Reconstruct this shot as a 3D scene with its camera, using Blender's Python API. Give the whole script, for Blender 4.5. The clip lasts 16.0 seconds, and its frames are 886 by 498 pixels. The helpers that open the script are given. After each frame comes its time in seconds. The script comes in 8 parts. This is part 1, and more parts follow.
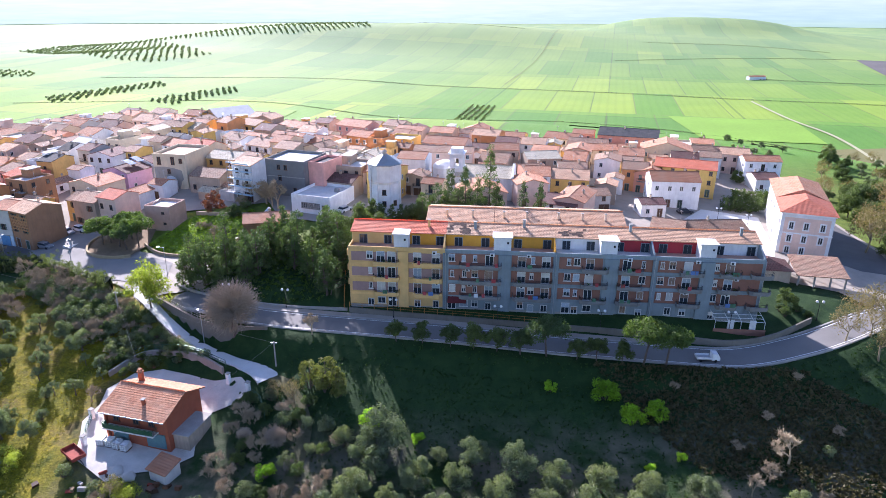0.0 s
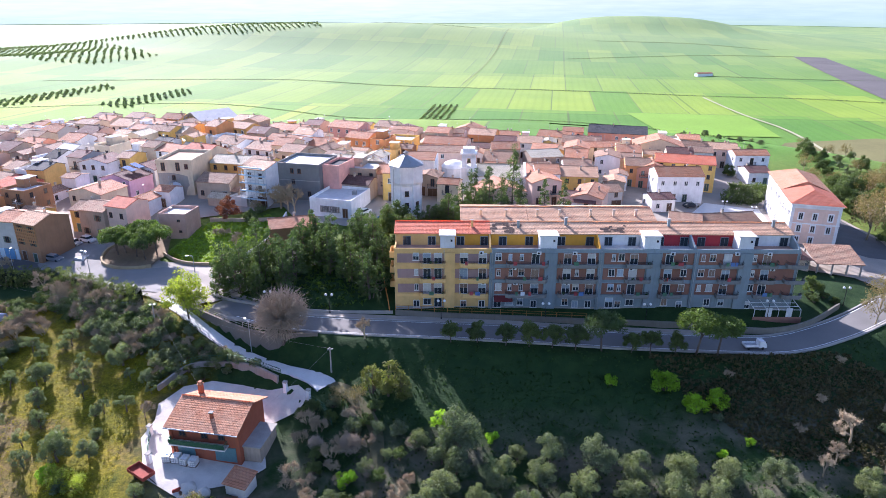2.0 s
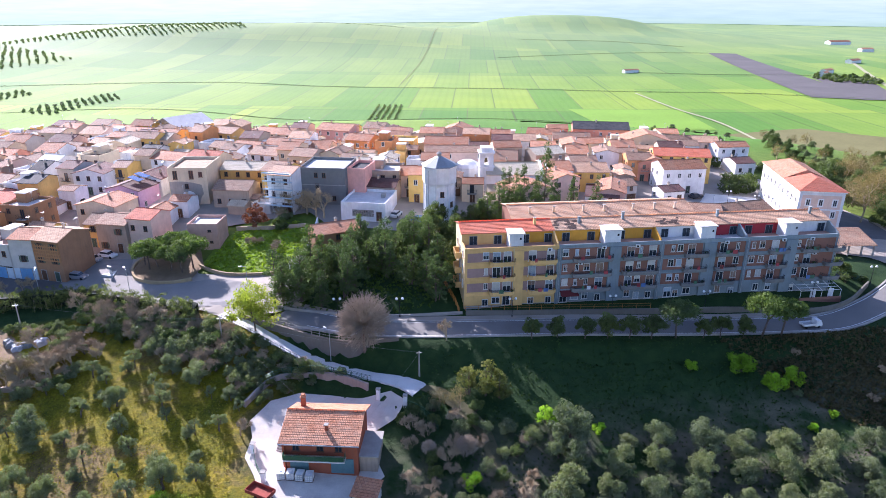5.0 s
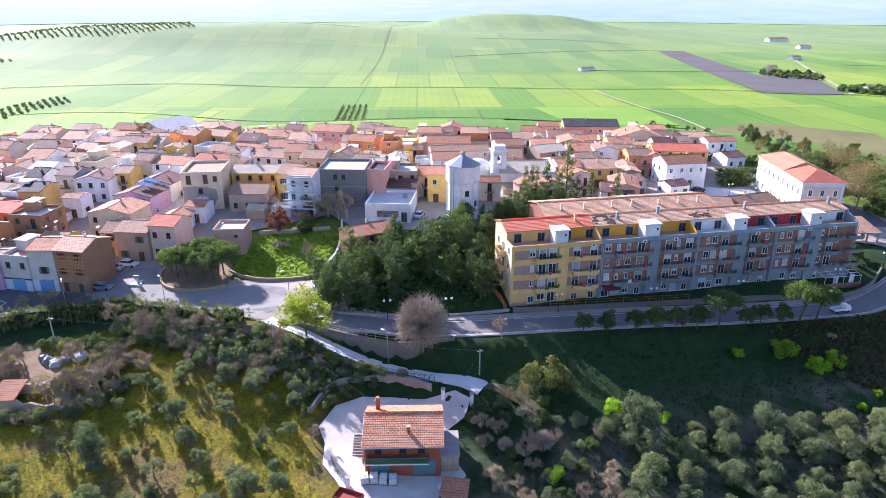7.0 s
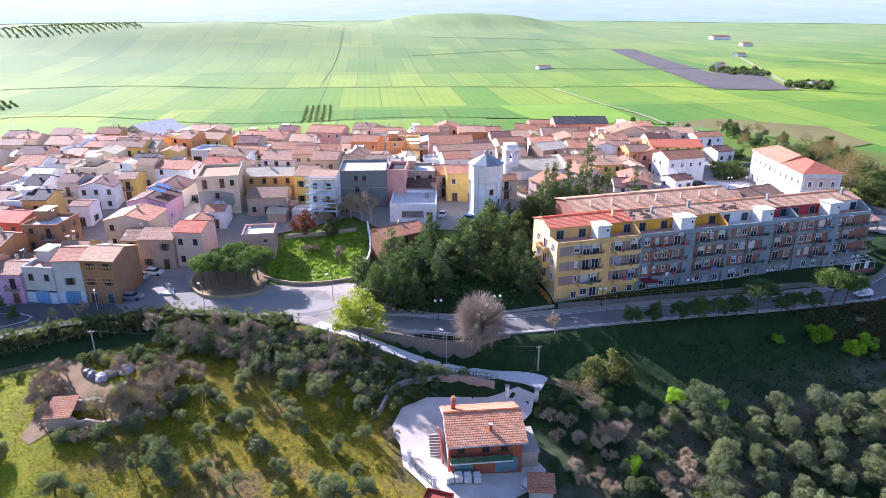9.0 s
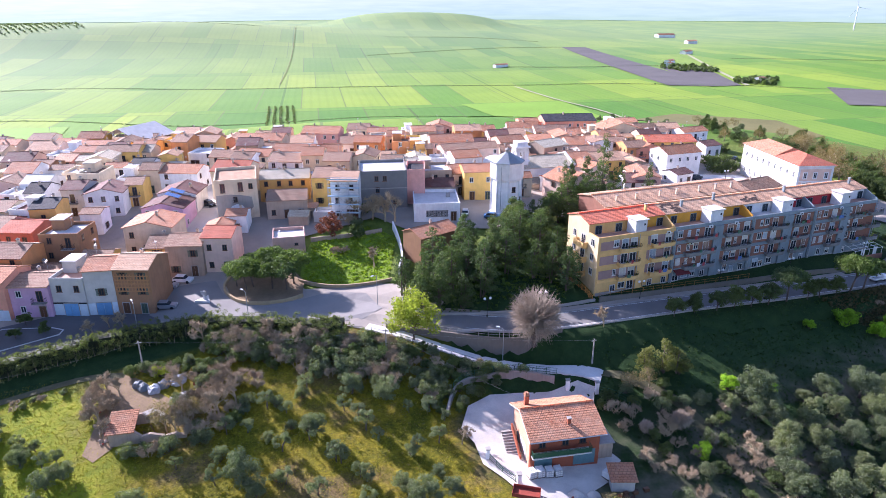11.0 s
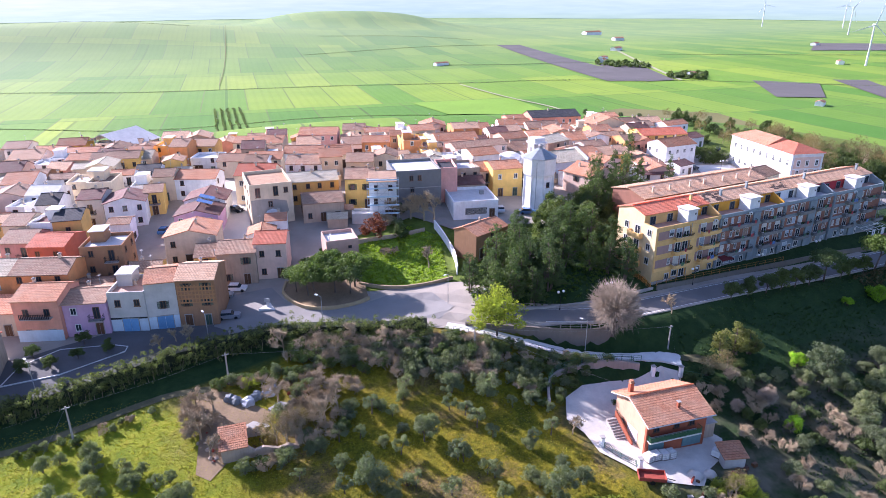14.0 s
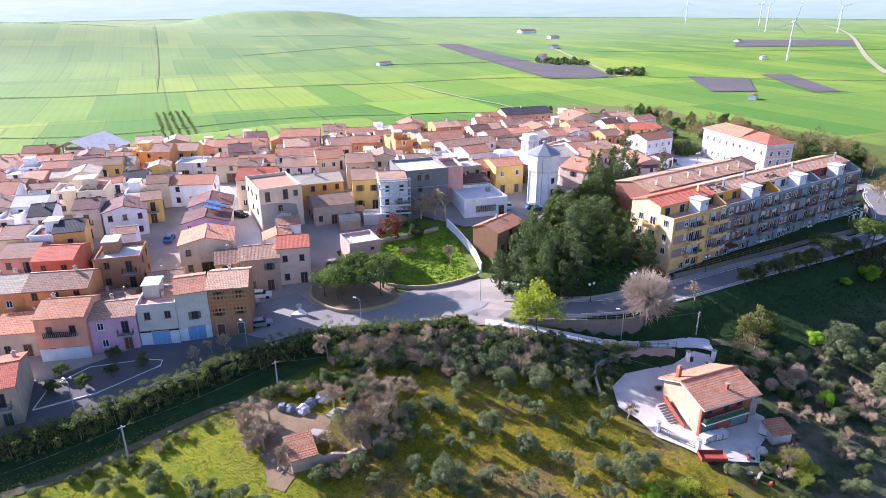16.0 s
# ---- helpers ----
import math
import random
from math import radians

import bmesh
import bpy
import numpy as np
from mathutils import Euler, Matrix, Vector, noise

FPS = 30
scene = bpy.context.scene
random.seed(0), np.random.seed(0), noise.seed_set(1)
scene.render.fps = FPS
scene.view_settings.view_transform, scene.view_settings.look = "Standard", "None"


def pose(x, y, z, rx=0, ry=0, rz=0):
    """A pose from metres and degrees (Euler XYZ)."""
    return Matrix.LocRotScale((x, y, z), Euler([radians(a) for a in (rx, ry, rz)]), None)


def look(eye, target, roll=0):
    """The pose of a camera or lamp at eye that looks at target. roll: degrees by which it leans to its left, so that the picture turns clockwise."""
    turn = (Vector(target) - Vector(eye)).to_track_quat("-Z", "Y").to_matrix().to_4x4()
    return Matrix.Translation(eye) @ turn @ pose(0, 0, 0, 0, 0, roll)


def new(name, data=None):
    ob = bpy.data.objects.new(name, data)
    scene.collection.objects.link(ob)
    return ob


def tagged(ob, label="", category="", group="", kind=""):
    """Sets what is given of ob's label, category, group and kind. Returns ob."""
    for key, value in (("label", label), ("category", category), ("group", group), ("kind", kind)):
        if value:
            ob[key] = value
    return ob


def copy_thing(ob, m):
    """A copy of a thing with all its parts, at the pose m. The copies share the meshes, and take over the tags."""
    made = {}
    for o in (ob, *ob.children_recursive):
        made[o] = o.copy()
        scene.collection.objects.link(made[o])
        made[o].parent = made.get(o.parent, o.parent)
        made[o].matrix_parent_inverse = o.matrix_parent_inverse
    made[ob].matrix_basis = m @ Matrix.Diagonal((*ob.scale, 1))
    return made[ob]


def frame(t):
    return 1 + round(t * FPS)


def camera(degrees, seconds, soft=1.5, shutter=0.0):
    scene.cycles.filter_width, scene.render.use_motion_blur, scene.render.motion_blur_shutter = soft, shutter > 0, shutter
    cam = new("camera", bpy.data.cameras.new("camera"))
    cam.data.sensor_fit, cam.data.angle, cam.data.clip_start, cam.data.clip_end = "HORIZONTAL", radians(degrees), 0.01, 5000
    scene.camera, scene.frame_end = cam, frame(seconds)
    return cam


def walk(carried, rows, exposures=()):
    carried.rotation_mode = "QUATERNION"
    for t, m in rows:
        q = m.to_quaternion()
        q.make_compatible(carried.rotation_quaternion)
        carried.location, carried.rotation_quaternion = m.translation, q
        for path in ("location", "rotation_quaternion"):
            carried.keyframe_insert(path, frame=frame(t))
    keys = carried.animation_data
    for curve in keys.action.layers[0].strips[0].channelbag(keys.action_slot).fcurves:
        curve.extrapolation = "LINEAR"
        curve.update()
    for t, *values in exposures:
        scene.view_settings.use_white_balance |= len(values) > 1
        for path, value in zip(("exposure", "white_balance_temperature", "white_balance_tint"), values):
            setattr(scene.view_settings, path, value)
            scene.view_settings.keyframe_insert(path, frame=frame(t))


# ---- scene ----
cam = camera(69.2, 16.0, 0.55)
# seconds, eye, heading (degrees left of +y), pitch, lean
PATH = [
    (0.0, -0.04, -0.01, 53.01, 0.11, -20.89, 0.28),
    (0.5, -4.33, -0.05, 53.06, -1.08, -20.89, 0.26),
    (1.0, -8.65, 0.01, 53.12, -2.25, -20.90, 0.23),
    (1.5, -12.97, 0.15, 53.17, -3.42, -20.91, 0.21),
    (2.0, -17.31, 0.38, 53.22, -4.58, -20.92, 0.20),
    (2.5, -21.63, 0.70, 53.27, -5.74, -20.92, 0.18),
    (3.0, -25.95, 1.09, 53.31, -6.91, -20.93, 0.16),
    (3.5, -30.26, 1.56, 53.35, -8.09, -20.94, 0.15),
    (4.0, -34.55, 2.11, 53.39, -9.26, -20.94, 0.14),
    (6.5, -55.72, 6.10, 53.55, -14.95, -20.99, 0.09),
    (7.0, -59.89, 7.15, 53.58, -16.05, -21.01, 0.08),
    (7.5, -64.04, 8.29, 53.60, -17.15, -21.02, 0.07),
    (8.0, -68.17, 9.51, 53.62, -18.27, -21.04, 0.06),
    (8.5, -72.26, 10.81, 53.64, -19.39, -21.05, 0.05),
    (9.0, -76.33, 12.20, 53.66, -20.52, -21.07, 0.05),
    (11.5, -96.15, 20.22, 53.71, -26.16, -21.16, 0.01),
    (12.0, -99.99, 22.03, 53.71, -27.22, -21.18, -0.00),
    (12.5, -103.79, 23.91, 53.71, -28.27, -21.20, -0.01),
    (13.0, -107.54, 25.86, 53.71, -29.30, -21.22, -0.03),
    (13.5, -111.25, 27.87, 53.71, -30.37, -21.24, -0.04),
    (14.0, -114.92, 29.97, 53.71, -31.50, -21.26, -0.05),
    (14.5, -118.55, 32.14, 53.70, -32.74, -21.28, -0.07),
    (15.0, -122.15, 34.42, 53.70, -34.13, -21.29, -0.08),
    (15.5, -125.74, 36.81, 53.69, -35.67, -21.31, -0.10),
    (16.0, -129.31, 39.33, 53.68, -37.30, -21.33, -0.12),
]


def flown(x, y, z, yaw, pitch, lean):
    return pose(x, y, z, 0, 0, yaw) @ pose(0, 0, 0, 90 + pitch) @ pose(0, 0, 0, 0, 0, lean)


walk(cam, [(t, flown(*row)) for t, *row in PATH], [(0.0, 1.44, 5500, 27), (8.0, 1.44, 5500, 31), (16.0, 1.41, 5540, 33)])


# ---- light ----
SUN_TURN, SUN_UP = -23.0, 26.8          # the sun stands ahead and to the left, shadows fall towards +x, -y
sun_way = Vector((math.sin(radians(SUN_TURN)) * math.cos(radians(SUN_UP)), math.cos(radians(SUN_TURN)) * math.cos(radians(SUN_UP)), math.sin(radians(SUN_UP))))
world = bpy.data.worlds.new("sky")
scene.world = world
world.use_nodes = True
wn = world.node_tree.nodes
sky = wn.new("ShaderNodeTexSky")
sky.sky_type, sky.sun_disc = "NISHITA", False
sky.sun_elevation, sky.sun_rotation = radians(SUN_UP), radians(SUN_TURN)
sky.air_density, sky.dust_density, sky.ozone_density = 1.0, 1.0, 1.4
wn["Background"].inputs[1].default_value = 0.095
world.node_tree.links.new(sky.outputs[0], wn["Background"].inputs[0])
sun = new("sun", bpy.data.lights.new("sun", "SUN"))
sun.data.energy, sun.data.angle, sun.data.color = 5.0, radians(0.55), (1.0, 0.92, 0.80)
sun.matrix_world = look(sun_way * 900, (0, 0, 0))


# ---- materials ----
def nodes_of(name):
    m = bpy.data.materials.new(name)
    m.use_nodes = True
    nt = m.node_tree
    return m, nt, nt.nodes["Principled BSDF"]


def link(nt, a, b):
    nt.links.new(a, b)


def noise_node(nt, vec, scale, detail=4.0, rough=0.6, stretch=None):
    n = nt.nodes.new("ShaderNodeTexNoise")
    n.inputs["Scale"].default_value, n.inputs["Detail"].default_value, n.inputs["Roughness"].default_value = scale, detail, rough
    if stretch:
        mp = nt.nodes.new("ShaderNodeMapping")
        mp.inputs["Scale"].default_value = stretch
        link(nt, vec, mp.inputs["Vector"])
        vec = mp.outputs[0]
    link(nt, vec, n.inputs["Vector"])
    return n.outputs["Fac"]


def ramp(nt, fac, stops):
    r = nt.nodes.new("ShaderNodeValToRGB")
    e = r.color_ramp.elements
    while len(e) < len(stops):
        e.new(0.5)
    for el, (p, c) in zip(e, stops):
        el.position, el.color = p, (*c, 1) if len(c) == 3 else c
    link(nt, fac, r.inputs[0])
    return r.outputs[0]


def mixed(nt, fac, a, b, kind="MIX"):
    m = nt.nodes.new("ShaderNodeMix")
    m.data_type, m.blend_type = "RGBA", kind
    for sock, v in ((m.inputs[0], fac), (m.inputs[6], a), (m.inputs[7], b)):
        if isinstance(v, (int, float)):
            sock.default_value = v
        elif isinstance(v, tuple):
            sock.default_value = (*v, 1)
        else:
            link(nt, v, sock)
    return m.outputs[2]


def place(nt, kind="Object"):
    return nt.nodes.new("ShaderNodeTexCoord").outputs[kind]


def world_place(nt):
    return nt.nodes.new("ShaderNodeNewGeometry").outputs["Position"]


def relief(nt, bsdf, height, strength, dist):
    b = nt.nodes.new("ShaderNodeBump")
    b.inputs["Strength"].default_value, b.inputs["Distance"].default_value = strength, dist
    link(nt, height, b.inputs["Height"])
    link(nt, b.outputs[0], bsdf.inputs["Normal"])


def shade(c, k):
    return tuple(min(1.0, v * k) for v in c)


def plain(name, c, rough=0.7, metal=0.0, scale=1.5, spread=0.18, vary=0.0, bump_by=0.0, fine=12.0):
    """A surface of one colour with blotches, fine grain and, if asked, a shift from object to object."""
    m, nt, b = nodes_of(name)
    pos = world_place(nt)
    big = noise_node(nt, pos, scale, 5)
    small = noise_node(nt, pos, fine, 3)
    col = ramp(nt, big, [(0.25, shade(c, 1 - spread)), (0.75, shade(c, 1 + spread))])
    col = mixed(nt, 0.35, col, ramp(nt, small, [(0.3, shade(c, 0.75)), (0.7, shade(c, 1.2))]))
    if vary:
        oi = nt.nodes.new("ShaderNodeObjectInfo")
        col = mixed(nt, 1.0, col, ramp(nt, oi.outputs["Random"], [(0, (1 - vary,) * 3), (1, (1 + vary * 0.6,) * 3)]), "MULTIPLY")
    link(nt, col, b.inputs["Base Color"])
    b.inputs["Roughness"].default_value, b.inputs["Metallic"].default_value = rough, metal
    if rough > 0.65:
        b.inputs["Specular IOR Level"].default_value = 0.2
    if bump_by:
        relief(nt, b, small, 0.5, bump_by)
    return m


def plaster(name, c, dirt=0.16):
    """Painted render: blotches, rain streaks and a grubby tint."""
    m, nt, b = nodes_of(name)
    pos = world_place(nt)
    big = noise_node(nt, pos, 0.5, 6, 0.65)
    streak = noise_node(nt, pos, 1.0, 5, 0.6, (2.4, 2.4, 0.25))
    fine = noise_node(nt, pos, 14, 3)
    col = ramp(nt, big, [(0.3, shade(c, 0.86)), (0.7, shade(c, 1.1))])
    grub = tuple(0.5 * v + 0.5 * g for v, g in zip(shade(c, 0.55), (0.16, 0.14, 0.12)))
    col = mixed(nt, ramp(nt, streak, [(0.48, (0, 0, 0)), (0.8, (dirt * 1.1,) * 3)]), col, grub)
    oi = nt.nodes.new("ShaderNodeObjectInfo")
    col = mixed(nt, 1.0, col, ramp(nt, oi.outputs["Random"], [(0, (0.88, 0.87, 0.86)), (1, (1.06, 1.05, 1.03))]), "MULTIPLY")
    link(nt, col, b.inputs["Base Color"])
    b.inputs["Roughness"].default_value = 0.88
    b.inputs["Specular IOR Level"].default_value = 0.15
    relief(nt, b, fine, 0.25, 0.02)
    return m


def tiled(name, a, b2, c3, course=0.42):
    """Clay tiles in courses: each tile its own tint, with lichen and soot."""
    m, nt, b = nodes_of(name)
    pos = place(nt)
    br = nt.nodes.new("ShaderNodeTexBrick")
    br.inputs["Scale"].default_value = 1.0
    br.inputs["Mortar Size"].default_value = 0.03
    br.inputs["Brick Width"].default_value, br.inputs["Row Height"].default_value = 0.55, course
    br.inputs["Color1"].default_value, br.inputs["Color2"].default_value = (*a, 1), (*b2, 1)
    br.inputs["Mortar"].default_value = (*shade(b2, 0.45), 1)
    link(nt, pos, br.inputs["Vector"])
    patch = noise_node(nt, pos, 0.45, 6, 0.7)
    col = mixed(nt, ramp(nt, patch, [(0.42, (0, 0, 0)), (0.72, (0.75,) * 3)]), br.outputs["Color"], c3)
    row = noise_node(nt, pos, 1.0, 4, 0.7, (0.35, 3.0, 3.0))
    col = mixed(nt, 0.6, col, ramp(nt, row, [(0.3, (0.62, 0.60, 0.58)), (0.7, (1.25, 1.22, 1.2))]), "MULTIPLY")
    oi = nt.nodes.new("ShaderNodeObjectInfo")
    col = mixed(nt, 1.0, col, ramp(nt, oi.outputs["Random"], [(0, (0.70, 0.68, 0.66)), (0.35, (1.05, 0.98, 0.92)), (0.7, (0.86, 0.86, 0.86)), (1, (1.2, 1.14, 1.08))]), "MULTIPLY")
    link(nt, col, b.inputs["Base Color"])
    b.inputs["Roughness"].default_value = 0.8
    b.inputs["Specular IOR Level"].default_value = 0.12
    wave = nt.nodes.new("ShaderNodeTexWave")
    wave.inputs["Scale"].default_value = 1.25
    wave.inputs["Distortion"].default_value = 0.4
    link(nt, pos, wave.inputs["Vector"])
    relief(nt, b, wave.outputs["Fac"], 0.4, 0.04)
    return m


WALLS = {
    "white": plaster("white_render", (0.82, 0.82, 0.82), 0.2), "cream": plaster("cream_render", (0.76, 0.63, 0.45)),
    "beige": plaster("beige_render", (0.63, 0.51, 0.38)), "yellow": plaster("yellow_render", (0.81, 0.54, 0.16)),
    "ochre": plaster("ochre_render", (0.76, 0.47, 0.16)), "orange": plaster("orange_render", (0.70, 0.32, 0.13)),
    "pink": plaster("pink_render", (0.76, 0.40, 0.33)), "salmon": plaster("salmon_render", (0.74, 0.35, 0.24)),
    "red": plaster("red_render", (0.48, 0.17, 0.11)), "lilac": plaster("lilac_render", (0.60, 0.38, 0.52)),
    "grey": plaster("grey_render", (0.54, 0.52, 0.49)), "dark": plaster("raw_concrete_render", (0.20, 0.20, 0.195)),
    "stone": plaster("rubble_stone", (0.43, 0.34, 0.26), 0.45), "brown": plaster("brown_brick_render", (0.36, 0.20, 0.11), 0.35),
    "blush": plaster("blush_render", (0.73, 0.54, 0.44)), "clay": plaster("clay_pink_render", (0.50, 0.33, 0.27)),
}
ROOFS = {
    "terra": tiled("terracotta_tiles", (0.58, 0.29, 0.17), (0.46, 0.21, 0.12), (0.46, 0.31, 0.22)),
    "brown": tiled("weathered_brown_tiles", (0.44, 0.29, 0.20), (0.33, 0.20, 0.14), (0.33, 0.26, 0.19)),
    "pale": tiled("bleached_tiles", (0.64, 0.43, 0.29), (0.54, 0.34, 0.22), (0.55, 0.41, 0.29)),
    "red": tiled("new_red_tiles", (0.64, 0.20, 0.12), (0.56, 0.17, 0.10), (0.52, 0.23, 0.16)),
    "grey": tiled("lichen_grey_tiles", (0.62, 0.57, 0.44), (0.52, 0.47, 0.36), (0.60, 0.55, 0.42)),
    "dusk": tiled("dark_plum_tiles", (0.22, 0.11, 0.10), (0.17, 0.09, 0.08), (0.20, 0.16, 0.14)),
    "slate": tiled("dark_slate_sheet", (0.06, 0.065, 0.075), (0.045, 0.05, 0.06), (0.09, 0.09, 0.09)),
    "flat": plain("pale_roof_screed", (0.60, 0.58, 0.55), 0.8, scale=0.6, spread=0.2),
    "terrace": plain("terracotta_terrace", (0.50, 0.30, 0.22), 0.8, scale=0.8, spread=0.25),
}
M_GLASS, _nt, _b = nodes_of("window_glass")
_b.inputs["Base Color"].default_value = (0.03, 0.04, 0.05, 1)
_b.inputs["Roughness"].default_value, _b.inputs["IOR"].default_value = 0.08, 1.5
M_FRAME = plain("white_window_frame", (0.66, 0.65, 0.62), 0.5)
M_WOODFRAME = plain("brown_window_frame", (0.13, 0.06, 0.03), 0.55, vary=0.3)
M_SHUTTER = plain("green_shutter", (0.06, 0.10, 0.07), 0.55, vary=0.5)
M_DOOR = plain("wooden_door", (0.10, 0.045, 0.02), 0.55, vary=0.6)
M_BLUE = plain("blue_garage_paint", (0.15, 0.33, 0.55), 0.5, vary=0.15)
M_IRON = plain("black_iron", (0.025, 0.025, 0.028), 0.5, 0.6)
M_STEEL = plain("galvanised_steel", (0.42, 0.43, 0.44), 0.45, 0.7)
M_CONCRETE = plain("weathered_concrete", (0.34, 0.32, 0.29), 0.85, scale=0.7, spread=0.25, bump_by=0.03)
M_ASPHALT = plain("grey_asphalt", (0.115, 0.112, 0.11), 0.85, scale=0.18, spread=0.28, bump_by=0.02)
M_PAVING = plain("worn_town_paving", (0.33, 0.29, 0.24), 0.85, scale=0.15, spread=0.3, bump_by=0.02)
# road asphalt, its grey lowered to carry the apartment block's shade
M_STREET = plain("shade_toned_asphalt", (0.175, 0.168, 0.158), 0.85, scale=0.15, spread=0.25, bump_by=0.02)
M_LANE = plain("brushed_concrete_lane", (0.64, 0.62, 0.59), 0.85, scale=0.5, spread=0.15)
M_WHITE = plain("white_road_paint", (0.70, 0.70, 0.68), 0.7)
M_SOIL = plain("bare_soil", (0.24, 0.17, 0.10), 0.95, scale=0.3, spread=0.35, bump_by=0.1, fine=3.0)
M_TRODDEN = plain("trodden_grassy_earth", (0.10, 0.095, 0.05), 0.95, scale=0.4, spread=0.35, fine=4.0)
M_CHALK = plain("pale_gravel", (0.56, 0.52, 0.46), 0.95, scale=0.35, spread=0.3, bump_by=0.04, fine=6.0)


# ---- mesh helpers ----
class Shape:
    """Vertices and faces gathered for one mesh."""

    def __init__(self):
        self.v, self.f = [], []

    def quad(self, a, b, c, d):
        n = len(self.v)
        self.v += [tuple(a), tuple(b), tuple(c), tuple(d)]
        self.f.append((n, n + 1, n + 2, n + 3))

    def poly(self, pts):
        n = len(self.v)
        self.v += [tuple(p) for p in pts]
        self.f.append(tuple(range(n, n + len(pts))))

    def box(self, x0, y0, z0, x1, y1, z1):
        n = len(self.v)
        self.v += [(x0, y0, z0), (x1, y0, z0), (x1, y1, z0), (x0, y1, z0), (x0, y0, z1), (x1, y0, z1), (x1, y1, z1), (x0, y1, z1)]
        for q in ((0, 3, 2, 1), (4, 5, 6, 7), (0, 1, 5, 4), (1, 2, 6, 5), (2, 3, 7, 6), (3, 0, 4, 7)):
            self.f.append(tuple(n + i for i in q))
        return self

    def prism(self, pts, z0, z1):
        """Upright prism over an outline in plan, anticlockwise."""
        n, k = len(self.v), len(pts)
        self.v += [(p[0], p[1], z0) for p in pts] + [(p[0], p[1], z1) for p in pts]
        self.f.append(tuple(n + i for i in reversed(range(k))))
        self.f.append(tuple(n + k + i for i in range(k)))
        for i in range(k):
            j = (i + 1) % k
            self.f.append((n + i, n + j, n + k + j, n + k + i))
        return self

    def extrude_y(self, pts, y0, y1):
        """A profile in x, z swept along y."""
        n, k = len(self.v), len(pts)
        self.v += [(p[0], y0, p[1]) for p in pts] + [(p[0], y1, p[1]) for p in pts]
        self.f.append(tuple(n + i for i in range(k)))
        self.f.append(tuple(n + k + i for i in reversed(range(k))))
        for i in range(k):
            j = (i + 1) % k
            self.f.append((n + j, n + i, n + k + i, n + k + j))
        return self

    def extrude_x(self, pts, x0, x1):
        """A profile in y, z swept along x."""
        n, k = len(self.v), len(pts)
        self.v += [(x0, p[0], p[1]) for p in pts] + [(x1, p[0], p[1]) for p in pts]
        self.f.append(tuple(n + i for i in reversed(range(k))))
        self.f.append(tuple(n + k + i for i in range(k)))
        for i in range(k):
            j = (i + 1) % k
            self.f.append((n + i, n + j, n + k + j, n + k + i))
        return self

    def tube(self, a, b, ra, rb, sides=6):
        a, b = Vector(a), Vector(b)
        d = (b - a).normalized()
        u = d.orthogonal().normalized()
        w = d.cross(u)
        n = len(self.v)
        for c, r in ((a, ra), (b, rb)):
            for i in range(sides):
                g = 2 * math.pi * i / sides
                self.v.append(tuple(c + (u * math.cos(g) + w * math.sin(g)) * r))
        for i in range(sides):
            j = (i + 1) % sides
            self.f.append((n + i, n + j, n + sides + j, n + sides + i))
        self.f.append(tuple(n + sides + i for i in range(sides)))
        self.f.append(tuple(n + i for i in reversed(range(sides))))
        return self

    def spike(self, a, b, r):
        """A thin three-sided twig that ends in a point."""
        a, b = Vector(a), Vector(b)
        d = (b - a).normalized()
        u = d.orthogonal().normalized() * r
        w = d.cross(u)
        n = len(self.v)
        self.v += [tuple(a + u), tuple(a - u * 0.5 + w * 0.87), tuple(a - u * 0.5 - w * 0.87), tuple(b)]
        self.f += [(n, n + 1, n + 3), (n + 1, n + 2, n + 3), (n + 2, n, n + 3)]
        return self

    def lathe(self, profile, sides=16, cx=0.0, cy=0.0, turn=0.0):
        """Rings of (radius, z) round an upright axis."""
        n = len(self.v)
        for r, z in profile:
            for i in range(sides):
                g = 2 * math.pi * i / sides + turn
                self.v.append((cx + r * math.cos(g), cy + r * math.sin(g), z))
        for k in range(len(profile) - 1):
            for i in range(sides):
                j = (i + 1) % sides
                self.f.append((n + k * sides + i, n + k * sides + j, n + (k + 1) * sides + j, n + (k + 1) * sides + i))
        self.f.append(tuple(n + (len(profile) - 1) * sides + i for i in range(sides)))
        self.f.append(tuple(n + i for i in reversed(range(sides))))
        return self

    def mesh(self, name, material, round_off=False):
        me = bpy.data.meshes.new(name)
        me.from_pydata(self.v, [], self.f)
        if material:
            me.materials.append(material)
        if round_off:
            me.shade_smooth()
        me.update()
        return me


def part(name, shape, material, parent, label="", at=None, round_off=False):
    """One mesh object under a thing or under one of its parts. shape: a Shape or a ready mesh."""
    ob = new(name, shape.mesh(name, material, round_off) if isinstance(shape, Shape) else shape)
    ob.parent = parent
    if at is not None:
        ob.matrix_basis = at
    return tagged(ob, label) if label else ob


def thing(name, m, label, category, group="", kind=""):
    ob = new(name)
    ob.empty_display_size = 0.3
    ob.matrix_basis = m
    return tagged(ob, label, category, group, kind)


def single(name, shape, material, m, label, category, group="", kind="", round_off=False):
    ob = new(name, shape.mesh(name, material, round_off) if isinstance(shape, Shape) else shape)
    ob.matrix_basis = m
    return tagged(ob, label, category, group, kind)


